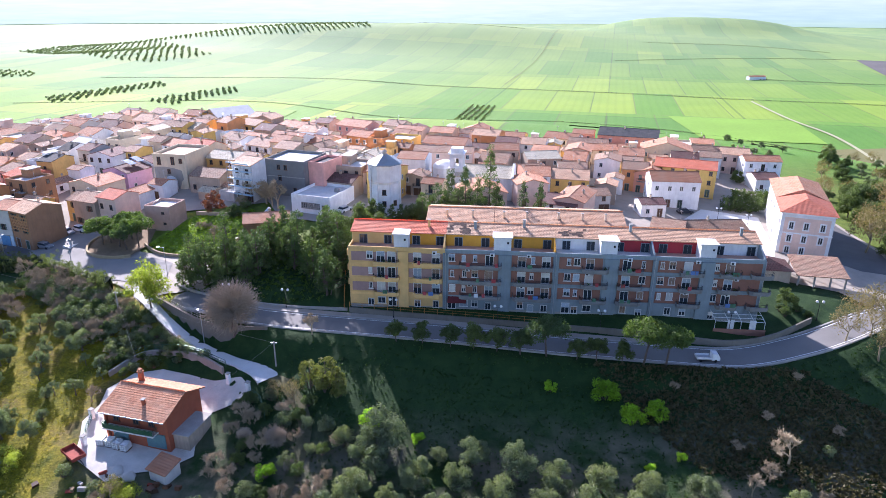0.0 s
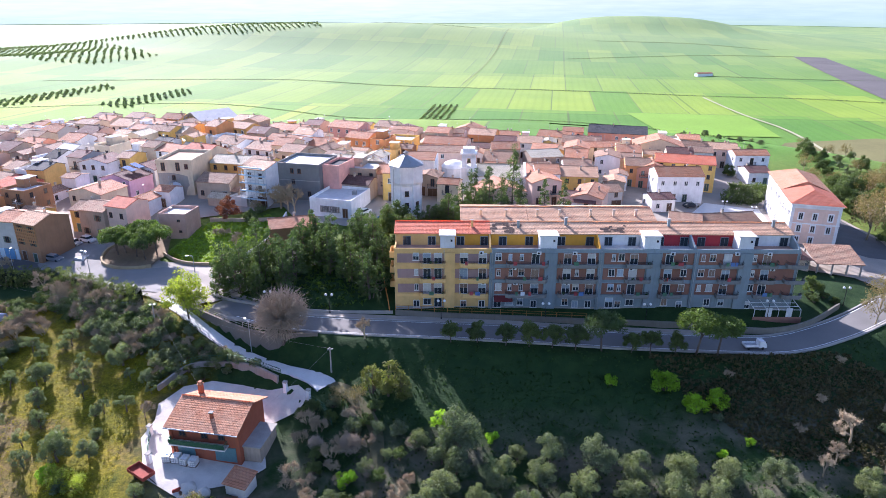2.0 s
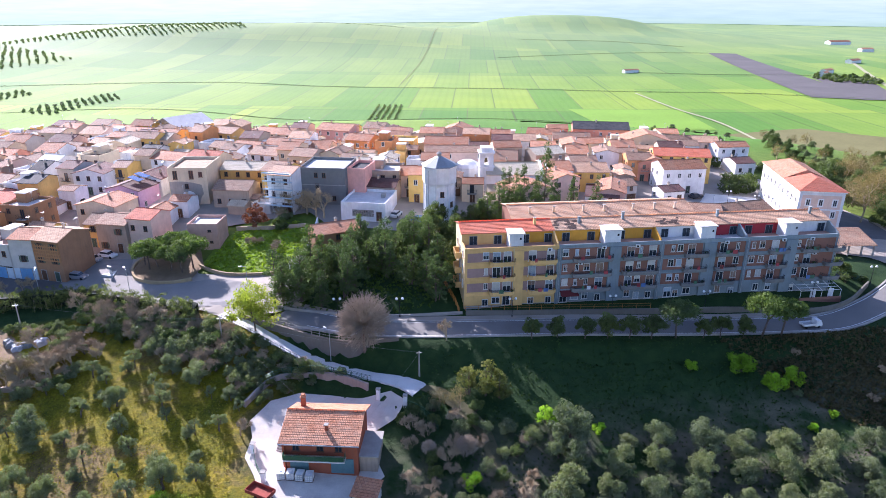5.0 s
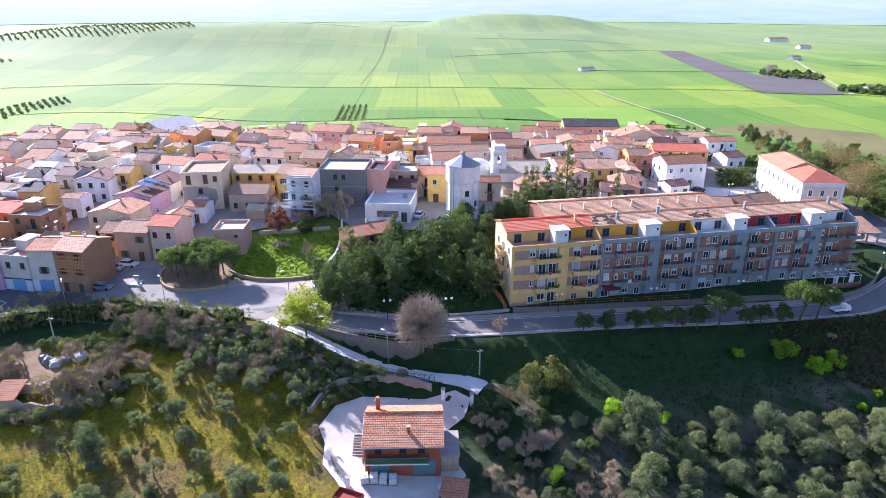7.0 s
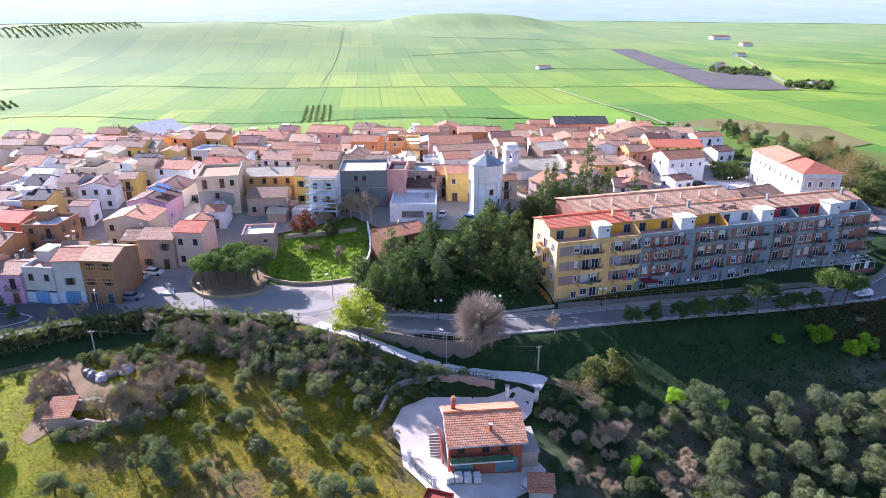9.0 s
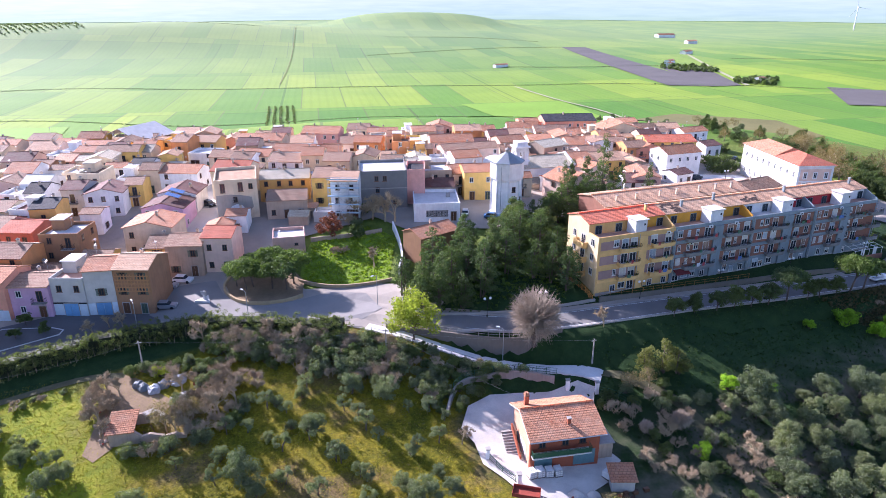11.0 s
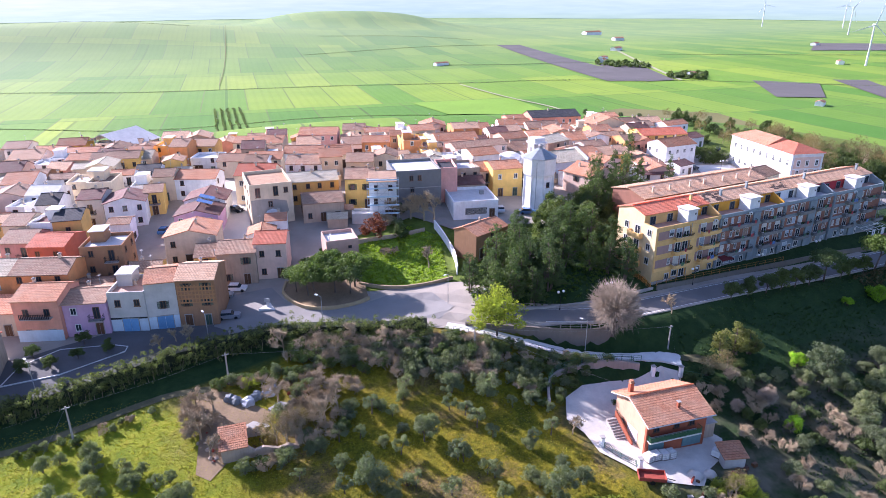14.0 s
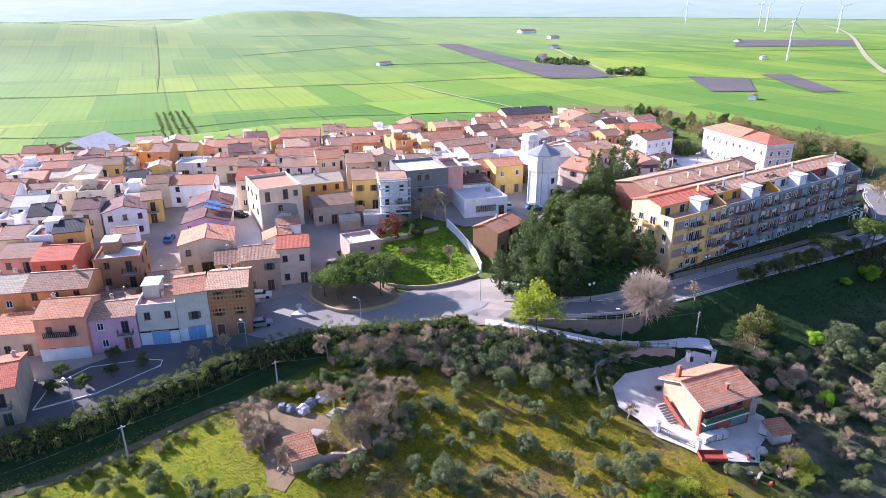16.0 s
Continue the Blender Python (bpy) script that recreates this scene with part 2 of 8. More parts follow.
# ---- ground ----
TOWN_LEVELS = [(-77, 175, 5.5), (-70, 174, 5.6), (-38, 151, 4.9), (-15, 151, 5.0), (20, 168, 3.5), (59, 173, 1.5), (70, 187, 1.5),
               (87, 150, -0.8), (97, 138, -1.0), (63, 246, 0.5), (13, 231, 2.8), (-95, 290, 2.0), (-86, 139, 0.2), (-111, 138, -1.6),
               (-94, 144, -0.9), (-81, 143, 0.4), (-61, 116, 0.0), (-17, 108, 0.0), (20, 105, -0.1), (56, 102, -0.2), (68, 100, -0.4),
               (-79, 186, 5.5), (-38, 163, 6.2), (-130, 200, 3.0), (-150, 280, 1.0), (-60, 250, 3.5), (-140, 160, -1.5),
               (-20, 104, -0.3), (0, 101.2, -0.5), (42, 96.5, -0.6), (58, 97, -0.5), (-50, 111, 0.0),
               (20, 99, -0.5), (31, 97.7, -0.55), (-10, 102.4, -0.4)]
SLOPE_LEVELS = [(-42, 107.5, 0.5), (-52, 138, 1.0), (-60, 143, 2.0), (-27.5, 95.5, -3.4), (-8, 86, -4.6), (5, 75, -8.0), (24, 85, -5.0),
                (-50, 79, -8.3), (-42, 90, -7.6), (-57, 78, -8.0), (-54, 75, -8.3), (-98, 122.7, -3.4), (-120, 121.5, -5.1), (-103, 106, -5.7),
                (-75, 100, -5.5), (-80, 80, -9.0), (-60, 60, -12.0), (-20, 65, -10.0), (30, 60, -9.0), (70, 75, -6.0), (90, 95, -2.5),
                (-130, 100, -8.0), (-110, 80, -11.0), (0, 40, -15.0), (-100, 50, -15.0), (80, 50, -11.0), (-160, 110, -7.0), (0, 96, -2.2), (30, 92.6, -2.3),
                (-46.5, 101.8, -3.2), (-36, 95.8, -4.4), (-30.6, 92.5, -4.9)]


def spline_through(levels):
    """A thin-plate sheet through levels, as a function of arrays x, y."""
    p = np.array(levels, float)
    n = len(p)

    def kernel(d2):
        return 0.5 * d2 * np.log(d2 + 1e-9)

    d2 = (p[:, None, 0] - p[None, :, 0]) ** 2 + (p[:, None, 1] - p[None, :, 1]) ** 2
    a = np.zeros((n + 3, n + 3))
    a[:n, :n] = kernel(d2) + np.eye(n) * 25.0
    a[:n, n] = a[n, :n] = 1
    a[:n, n + 1] = a[n + 1, :n] = p[:, 0]
    a[:n, n + 2] = a[n + 2, :n] = p[:, 1]
    w = np.linalg.solve(a, np.concatenate([p[:, 2], [0, 0, 0]]))

    def sheet(x, y):
        out = w[n] + w[n + 1] * x + w[n + 2] * y
        for i in range(n):
            out = out + w[i] * kernel((x - p[i, 0]) ** 2 + (y - p[i, 1]) ** 2)
        return out
    return sheet


near_sheet = spline_through(TOWN_LEVELS + SLOPE_LEVELS)


def smooth(a, b, x):
    k = np.clip((x - a) / (b - a), 0, 1)
    return k * k * (3 - 2 * k)


def bump(x, y, cx, cy, rx, ry, turn, power=2.0):
    c, s = math.cos(radians(turn)), math.sin(radians(turn))
    u, v = ((x - cx) * c + (y - cy) * s) / rx, (-(x - cx) * s + (y - cy) * c) / ry
    return np.exp(-(u * u + v * v) ** (power / 2))


ROAD = [(-63, 121), (-56, 116.4), (-47, 110.4), (-37, 105.6), (-28, 103.9), (-20, 102.6), (0, 99.8), (20, 96.4), (35, 94.2), (48, 92.7), (59, 95.4), (68.5, 99.6), (78, 105), (90, 110)]
LANE = [(-61.6, 115.8), (-56.5, 111.0), (-51.5, 106.0), (-46.5, 101.8), (-41.5, 98.6), (-36, 95.8), (-31.2, 93.4), (-28.8, 91.2)]

LINE_LEVELS = {}


def terraced(x, y, z, line, half, bank):
    """Levels the ground across a road, with a bank on either side."""
    p = np.array(line, float)
    m = half + bank
    if np.all((x < p[:, 0].min() - m) | (x > p[:, 0].max() + m) | (y < p[:, 1].min() - m) | (y > p[:, 1].max() + m)):
        return z
    if line[0] not in LINE_LEVELS:
        LINE_LEVELS[line[0]] = near_sheet(p[:, 0], p[:, 1])
    pz = LINE_LEVELS[line[0]]
    best, flat = np.full(np.shape(x), 1e9), np.array(z, float)
    for a, b, za, zb in zip(p[:-1], p[1:], pz[:-1], pz[1:]):
        d = b - a
        t = np.clip(((x - a[0]) * d[0] + (y - a[1]) * d[1]) / (d @ d), 0, 1)
        r = np.hypot(x - a[0] - t * d[0], y - a[1] - t * d[1])
        flat = np.where(r < best, za + (zb - za) * t, flat)
        best = np.minimum(best, r)
    w = smooth(half, half + bank, best)
    return flat * (1 - w) + z * w


def level(x, y):
    """The height of the ground at x, y."""
    x, y = np.asarray(x, float), np.asarray(y, float)
    far = (-48 + 42 * bump(x, y, 730, 1960, 560, 480, 20) + 25 * bump(x, y, 745, 1990, 290, 240, 24, 4.5) + 9 * bump(x, y, 420, 1480, 620, 460, 0)
           + 38 * bump(x, y, 30, 1600, 300, 260, 0) + 46 * bump(x, y, -390, 1560, 330, 150, -6) + 16 * bump(x, y, -520, 1270, 260, 150, 15)
           + 3 * np.sin(x / 310 + 1) * np.cos(y / 270) - 10 * smooth(1900, 3600, np.hypot(x, y)))
    edge = np.sqrt(((x + 25) / 190) ** 2 + ((y - 165) / 140) ** 2)
    w = smooth(1.0, 2.1, edge)
    cut_x, cut_y = np.clip(x, -230, 200), np.clip(y, 20, 320)
    near = terraced(cut_x, cut_y, near_sheet(cut_x, cut_y), ROAD, 4.6, 3.0)
    near = terraced(cut_x, cut_y, near, LANE, 1.9, 2.2)
    return near * (1 - w) + far * w


def z_at(x, y):
    return float(level(x, y))


def inside(poly, x, y):
    hit = np.zeros(np.shape(x), bool)
    for (x0, y0), (x1, y1) in zip(poly, poly[1:] + poly[:1]):
        cross = (y0 > y) != (y1 > y)
        hit ^= cross & (x < (x1 - x0) * (y - y0) / ((y1 - y0) or 1e-9) + x0)
    return hit


# one sheet, fine near the town and wide towards the horizon
def spaced(lo, hi, fine_lo, fine_hi, step, grow):
    mid = list(np.arange(fine_lo, fine_hi + 0.1, step))
    s, p = step, mid[-1]
    while p < hi:
        s = min(s * grow, 80)
        p += s
        mid.append(p)
    s, p = step, mid[0]
    while p > lo:
        s = min(s * grow, 80)
        p -= s
        mid.insert(0, p)
    return np.array(mid)


gx, gy = spaced(-4700, 4700, -170, 150, 2.0, 1.05), spaced(-1500, 4700, 30, 240, 2.0, 1.05)
X, Y = np.meshgrid(gx, gy)
Z = level(X, Y)
TOWN_EDGE = [(-210, 205), (-150, 139), (-133, 133.5), (-123.8, 132.4), (-111.7, 132.8), (-100.9, 132.8), (-88, 130.3), (-76, 124), (-66, 117.5), (-61, 114.5),
             (-52, 113), (-46, 117), (-50, 127), (-56, 131), (-62, 132), (-68, 134), (-72, 140), (-70, 155), (-45, 158), (-40, 148), (-33, 146),
             (-20, 140), (0, 140), (30, 138), (60, 124), (78, 116), (84, 104), (94, 107), (103, 130), (104, 165), (98, 188), (112, 200), (112, 225), (90, 248), (30, 254), (-40, 268), (-90, 296), (-215, 310)]
Z = Z - np.where(inside(TOWN_EDGE, X, Y), 0.3, 0.0)
rng = np.random.default_rng(3)
Z = Z + np.where((Y < 98) & (X > -170) & (X < 150) & (Y > 30), -np.abs(rng.normal(0, 0.14, Z.shape)), 0)
nx, ny = len(gx), len(gy)
ids = np.arange(nx * ny).reshape(ny, nx)
quads = np.stack([ids[:-1, :-1], ids[:-1, 1:], ids[1:, 1:], ids[1:, :-1]], -1).reshape(-1, 4)
ground_mesh = bpy.data.meshes.new("ground")
ground_mesh.from_pydata(np.stack([X, Y, Z], -1).reshape(-1, 3).tolist(), [], quads.tolist())
ground_mesh.shade_smooth()


def ground_material():
    """Rough grass with dry straw and soil near the town; sown parcels with their tram lines out on the plain."""
    m, nt, b = nodes_of("grassland")
    pos = world_place(nt)
    wide = noise_node(nt, pos, 0.06, 6, 0.65)
    mid = noise_node(nt, pos, 0.5, 5, 0.65)
    fine = noise_node(nt, pos, 3.5, 4, 0.7)
    near = ramp(nt, wide, [(0.30, (0.07, 0.085, 0.008)), (0.42, (0.19, 0.175, 0.009)), (0.50, (0.25, 0.20, 0.014)), (0.57, (0.21, 0.15, 0.05)), (0.72, (0.21, 0.15, 0.085))])
    near = mixed(nt, ramp(nt, mid, [(0.5, (0, 0, 0)), (0.72, (0.6,) * 3)]), near, (0.06, 0.085, 0.014))
    near = mixed(nt, 0.7, near, ramp(nt, fine, [(0.3, (0.4, 0.42, 0.4)), (0.7, (1.5, 1.48, 1.35))]), "MULTIPLY")
    clumpy = noise_node(nt, pos, 1.1, 5, 0.7)
    near = mixed(nt, 0.75, near, ramp(nt, clumpy, [(0.36, (0.42, 0.5, 0.45)), (0.62, (1.25, 1.2, 1.15))]), "MULTIPLY")
    # steep bank below the road: lush, darkened for shade; meadow beyond the farmhouse yellower
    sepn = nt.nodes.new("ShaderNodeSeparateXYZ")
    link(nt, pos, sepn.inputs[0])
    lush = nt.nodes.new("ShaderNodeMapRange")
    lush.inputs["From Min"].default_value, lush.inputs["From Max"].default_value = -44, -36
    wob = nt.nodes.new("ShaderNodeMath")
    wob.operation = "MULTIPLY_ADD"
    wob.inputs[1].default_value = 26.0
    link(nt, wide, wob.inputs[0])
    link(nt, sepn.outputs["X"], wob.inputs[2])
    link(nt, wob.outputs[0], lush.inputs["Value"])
    west = nt.nodes.new("ShaderNodeMapRange")
    west.inputs["From Min"].default_value, west.inputs["From Max"].default_value = -88, -96
    link(nt, wob.outputs[0], west.inputs["Value"])
    near = mixed(nt, west.outputs[0], near, ramp(nt, mid, [(0.3, (0.12, 0.17, 0.008)), (0.55, (0.23, 0.25, 0.010)), (0.75, (0.28, 0.23, 0.02))]))
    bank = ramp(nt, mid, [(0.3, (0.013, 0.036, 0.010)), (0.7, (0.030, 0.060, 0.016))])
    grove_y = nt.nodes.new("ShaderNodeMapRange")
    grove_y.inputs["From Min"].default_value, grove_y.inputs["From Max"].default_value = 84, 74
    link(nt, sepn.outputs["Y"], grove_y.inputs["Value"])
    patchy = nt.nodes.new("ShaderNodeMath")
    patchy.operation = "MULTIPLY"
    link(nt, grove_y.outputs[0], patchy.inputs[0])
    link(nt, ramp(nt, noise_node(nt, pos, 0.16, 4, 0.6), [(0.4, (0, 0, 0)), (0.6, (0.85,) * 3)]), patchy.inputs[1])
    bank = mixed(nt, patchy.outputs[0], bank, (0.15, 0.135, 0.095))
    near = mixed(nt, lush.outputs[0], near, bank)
    # west of the gardens the same dark grass paints the hedge's shade
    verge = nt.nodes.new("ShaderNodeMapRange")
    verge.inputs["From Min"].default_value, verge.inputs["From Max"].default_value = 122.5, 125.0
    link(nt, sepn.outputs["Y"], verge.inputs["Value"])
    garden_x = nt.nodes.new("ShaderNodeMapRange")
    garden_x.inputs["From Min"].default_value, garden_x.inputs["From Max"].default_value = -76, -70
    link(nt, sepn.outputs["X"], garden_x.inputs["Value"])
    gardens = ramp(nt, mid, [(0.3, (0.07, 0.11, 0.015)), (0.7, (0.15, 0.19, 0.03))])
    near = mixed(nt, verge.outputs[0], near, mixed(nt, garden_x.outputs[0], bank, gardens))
    # parcels
    mp = nt.nodes.new("ShaderNodeMapping")
    mp.inputs["Rotation"].default_value = (0, 0, radians(14))
    link(nt, pos, mp.inputs["Vector"])
    br = nt.nodes.new("ShaderNodeTexBrick")
    br.inputs["Scale"].default_value = 1.0
    br.inputs["Brick Width"].default_value, br.inputs["Row Height"].default_value = 46.0, 170.0
    br.inputs["Mortar Size"].default_value = 0.7
    br.inputs["Color1"].default_value, br.inputs["Color2"].default_value = (0.085, 0.21, 0.025, 1), (0.19, 0.29, 0.035, 1)
    br.inputs["Mortar"].default_value = (0.11, 0.17, 0.04, 1)
    br.offset = 0.37
    link(nt, mp.outputs[0], br.inputs["Vector"])
    br2 = nt.nodes.new("ShaderNodeTexBrick")
    br2.inputs["Scale"].default_value = 1.0
    br2.inputs["Brick Width"].default_value, br2.inputs["Row Height"].default_value = 260.0, 330.0
    br2.inputs["Mortar Size"].default_value = 1.5
    br2.inputs["Color1"].default_value, br2.inputs["Color2"].default_value = (0.78, 0.86, 0.9, 1), (1.25, 1.12, 1.0, 1)
    br2.inputs["Mortar"].default_value = (0.7, 0.7, 0.8, 1)
    link(nt, mp.outputs[0], br2.inputs["Vector"])
    sown = mixed(nt, 1.0, br.outputs["Color"], br2.outputs["Color"], "MULTIPLY")
    sown = mixed(nt, 0.5, sown, ramp(nt, noise_node(nt, pos, 0.012, 5), [(0.3, (0.7, 0.8, 0.8)), (0.7, (1.3, 1.15, 1.1))]), "MULTIPLY")
    wave = nt.nodes.new("ShaderNodeTexWave")
    wave.inputs["Scale"].default_value, wave.inputs["Distortion"].default_value = 0.035, 0.6
    link(nt, mp.outputs[0], wave.inputs["Vector"])
    sown = mixed(nt, 0.22, sown, ramp(nt, wave.outputs["Fac"], [(0.0, (0.8, 0.8, 0.7)), (0.5, (1.1, 1.1, 1.0))]), "MULTIPLY")
    # fields beyond the sown plain turn paler and greyer, haze put into their colour
    sepf = nt.nodes.new("ShaderNodeSeparateXYZ")
    link(nt, pos, sepf.inputs[0])
    haze_fade = nt.nodes.new("ShaderNodeMapRange")
    haze_fade.inputs["From Min"].default_value, haze_fade.inputs["From Max"].default_value = 700, 1500
    link(nt, sepf.outputs["Y"], haze_fade.inputs["Value"])
    # grey-green haze tone laid half over the sown colours
    dry = mixed(nt, 0.5, sown, (0.23, 0.29, 0.17))
    sown = mixed(nt, haze_fade.outputs[0], sown, dry)
    # the edge between the two follows the foot of the town's hill
    sep = nt.nodes.new("ShaderNodeSeparateXYZ")
    link(nt, pos, sep.inputs[0])
    rng_z = nt.nodes.new("ShaderNodeMapRange")
    rng_z.inputs["From Min"].default_value, rng_z.inputs["From Max"].default_value = 215, 262
    add = nt.nodes.new("ShaderNodeMath")
    add.operation = "MULTIPLY_ADD"
    add.inputs[1].default_value = 30.0
    link(nt, wide, add.inputs[0])
    link(nt, sep.outputs["Y"], add.inputs[2])
    link(nt, add.outputs[0], rng_z.inputs["Value"])
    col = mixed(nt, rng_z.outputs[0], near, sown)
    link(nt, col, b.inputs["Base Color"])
    b.inputs["Roughness"].default_value = 0.9
    b.inputs["Specular IOR Level"].default_value = 0.16
    hgt = mixed(nt, 0.5, fine, mid)
    relief(nt, b, hgt, 0.8, 0.35)
    return m


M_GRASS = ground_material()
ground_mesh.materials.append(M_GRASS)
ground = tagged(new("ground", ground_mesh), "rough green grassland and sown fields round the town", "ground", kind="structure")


def catmull(pts, step):
    """Even points along a smooth line through pts."""
    p = [Vector(q) for q in pts]
    p = [2 * p[0] - p[1]] + p + [2 * p[-1] - p[-2]]
    out = []
    for i in range(1, len(p) - 2):
        a, b, c, d = p[i - 1:i + 3]
        n = max(1, int((c - b).length / step))
        for k in range(n):
            t = k / n
            out.append(0.5 * (2 * b + (c - a) * t + (2 * a - 5 * b + 4 * c - d) * t * t + (3 * b - a - 3 * c + d) * t ** 3))
    return out + [p[-2]]


def ribbon(line, width, lift, thick=0.0, across=4, offset=0.0):
    """A strip that lies on the ground along a line in plan."""
    s = Shape()
    rows = []
    for i, p in enumerate(line):
        d = (line[min(i + 1, len(line) - 1)] - line[max(i - 1, 0)]).normalized()
        n = Vector((-d.y, d.x))
        w = width[i] if isinstance(width, list) else width
        rows.append([(p.x + n.x * (offset + w * (k / across - 0.5)), p.y + n.y * (offset + w * (k / across - 0.5))) for k in range(across + 1)])
    flat = np.array(rows)
    zz = level(flat[..., 0], flat[..., 1]) + lift
    for i in range(len(rows)):
        for k in range(across + 1):
            s.v.append((rows[i][k][0], rows[i][k][1], float(zz[i, k])))
    for i in range(len(rows) - 1):
        for k in range(across):
            a = i * (across + 1) + k
            s.f.append((a, a + across + 1, a + across + 2, a + 1)[::-1])
    if thick:
        m = across + 1
        for side in (0, across):
            base = len(s.v)
            for i in range(len(rows)):
                x, y, z = s.v[i * m + side]
                s.v.append((x, y, z - thick))
            for i in range(len(rows) - 1):
                q = (i * m + side, (i + 1) * m + side, base + i + 1, base + i)
                s.f.append(q if side == 0 else q[::-1])
    return s


def drape(poly, lift, step):
    """A sheet with the outline poly that lies on the ground."""
    bm = bmesh.new()
    vs = [bm.verts.new((x, y, 0)) for x, y in poly]
    bm.faces.new(vs)
    xs, ys = [p[0] for p in poly], [p[1] for p in poly]
    for axis, lo, hi in ((0, min(xs), max(xs)), (1, min(ys), max(ys))):
        for c in np.arange(lo + step, hi, step):
            co, no = [0, 0, 0], [0, 0, 0]
            co[axis], no[axis] = c, 1
            bmesh.ops.bisect_plane(bm, geom=bm.verts[:] + bm.edges[:] + bm.faces[:], plane_co=co, plane_no=no)
    co = np.array([v.co[:2] for v in bm.verts])
    zz = level(co[:, 0], co[:, 1])
    for v, z in zip(bm.verts, zz):
        v.co.z = z + lift
    bmesh.ops.recalc_face_normals(bm, faces=bm.faces)
    if sum(f.normal.z for f in bm.faces) < 0:
        bmesh.ops.reverse_faces(bm, faces=bm.faces[:])
    s = Shape()
    bm.verts.index_update()
    s.v = [tuple(v.co) for v in bm.verts]
    s.f = [tuple(v.index for v in f.verts) for f in bm.faces]
    bm.free()
    return s


I4 = Matrix.Identity(4)

# ---- roads, lanes and paved ground ----
def surface(name, shape, material, label, category="paving"):
    return single(name, shape, material, I4, label, category, kind="structure")


surface("pavement", drape(TOWN_EDGE, 0.08, 3.0), M_PAVING, "worn grey paving of the town's streets and squares")

road_line = catmull([(x, y) for x, y in ROAD], 2.0)
surface("road", ribbon(road_line[7:], 5.6, 0.11, 0.3, 6), M_STREET, "grey asphalt road below the apartment block", "road")
for name, off in (("kerb", 3.05), ("kerb", -3.05)):
    surface(name, ribbon(road_line[7:], 0.35, 0.24, 0.3, 1, off), M_CONCRETE, "pale concrete kerb along the road", "kerb")
surface("pavement", ribbon(road_line[4:52], 1.3, 0.22, 0.3, 2, 3.9), M_PAVING, "narrow pavement between the road and the garden wall")
surface("road_marking", ribbon(road_line[10:], 0.14, 0.125, 0, 1, -2.5), M_WHITE, "white edge line painted on the asphalt", "marking")
surface("road_marking", ribbon(road_line[10:], 0.14, 0.125, 0, 1, 2.5), M_WHITE, "white edge line painted on the asphalt", "marking")

STREET = [(-215, 205), (-165, 158), (-133, 138.0), (-120, 136.2), (-108, 136.6), (-97, 137.2), (-88, 135.5), (-78, 130), (-70, 124.5), (-63, 119.5)]
street_line = catmull(STREET, 2.0)
surface("road", ribbon(street_line[:-16], 14.5, 0.12, 0.0, 8, 2.2), M_ASPHALT, "dark grey asphalt street along the row of houses", "road")

# paler paving that paints the sunlight lying on the court
M_COURT = plain("sunlit_pale_paving", (0.58, 0.54, 0.48), 0.85, scale=0.3, spread=0.14)
surface("court", ribbon(catmull([(-89, 158), (-85.5, 166), (-82.0, 176), (-79.0, 192), (-75.5, 212)], 2.0), 6.4, 0.14, 0.0, 6), M_COURT, "paved court beside the tall cream house, sunlight put into its pale colour")
surface("plaza", drape([(-96.5, 139), (-92, 132), (-84, 130.2), (-76, 124.8), (-68, 119.6), (-62, 118), (-57, 120.5), (-58, 127), (-64, 130.8), (-70, 130.4), (-77, 131.6), (-81.2, 134.6), (-83, 140), (-83.5, 146), (-92, 148)], 0.16, 2.0), plain("patched_plaza_asphalt", (0.25, 0.235, 0.215), 0.85, scale=0.12, spread=0.28, bump_by=0.02), "patched grey asphalt of the small plaza")
lane_line = catmull(LANE, 1.5)
surface("lane", ribbon(lane_line, [2.2 + 2.2 * max(0.0, (k - len(lane_line) + 6) / 6) for k in range(len(lane_line))], 0.14, 0.3, 4), M_LANE, "pale concrete lane that drops to the brick house", "lane")

# ---- houses ----
def lattice(xs, zs, solid, y0, y1, s=None):
    """An upright lattice in one piece: the cells of the grid xs, zs for which solid(i, k) holds, from y0 to y1."""
    s = s or Shape()
    ids = {}

    def vert(i, k, y):
        if (i, k, y) not in ids:
            ids[(i, k, y)] = len(s.v)
            s.v.append((xs[i], y, zs[k]))
        return ids[(i, k, y)]

    nx_, nz_ = len(xs) - 1, len(zs) - 1

    def full(i, k):
        return 0 <= i < nx_ and 0 <= k < nz_ and solid(i, k)
    for i in range(nx_):
        for k in range(nz_):
            if not full(i, k):
                continue
            s.f.append((vert(i, k, y0), vert(i + 1, k, y0), vert(i + 1, k + 1, y0), vert(i, k + 1, y0)))
            s.f.append((vert(i, k, y1), vert(i, k + 1, y1), vert(i + 1, k + 1, y1), vert(i + 1, k, y1)))
            for di, dk, (a, b) in ((-1, 0, ((i, k), (i, k + 1))), (1, 0, ((i + 1, k + 1), (i + 1, k))), (0, -1, ((i + 1, k), (i, k))), (0, 1, ((i, k + 1), (i + 1, k + 1)))):
                if not full(i + di, k + dk):
                    s.f.append((vert(*a, y0), vert(*b, y0), vert(*b, y1), vert(*a, y1)))
    return s


def ring(x0, z0, x1, z1, t, y0, y1, s=None):
    """An upright frame in the x, z plane, t wide."""
    return lattice([x0, x0 + t, x1 - t, x1], [z0, z0 + t, z1 - t, z1], lambda i, k: not (i == 1 and k == 1), y0, y1, s)


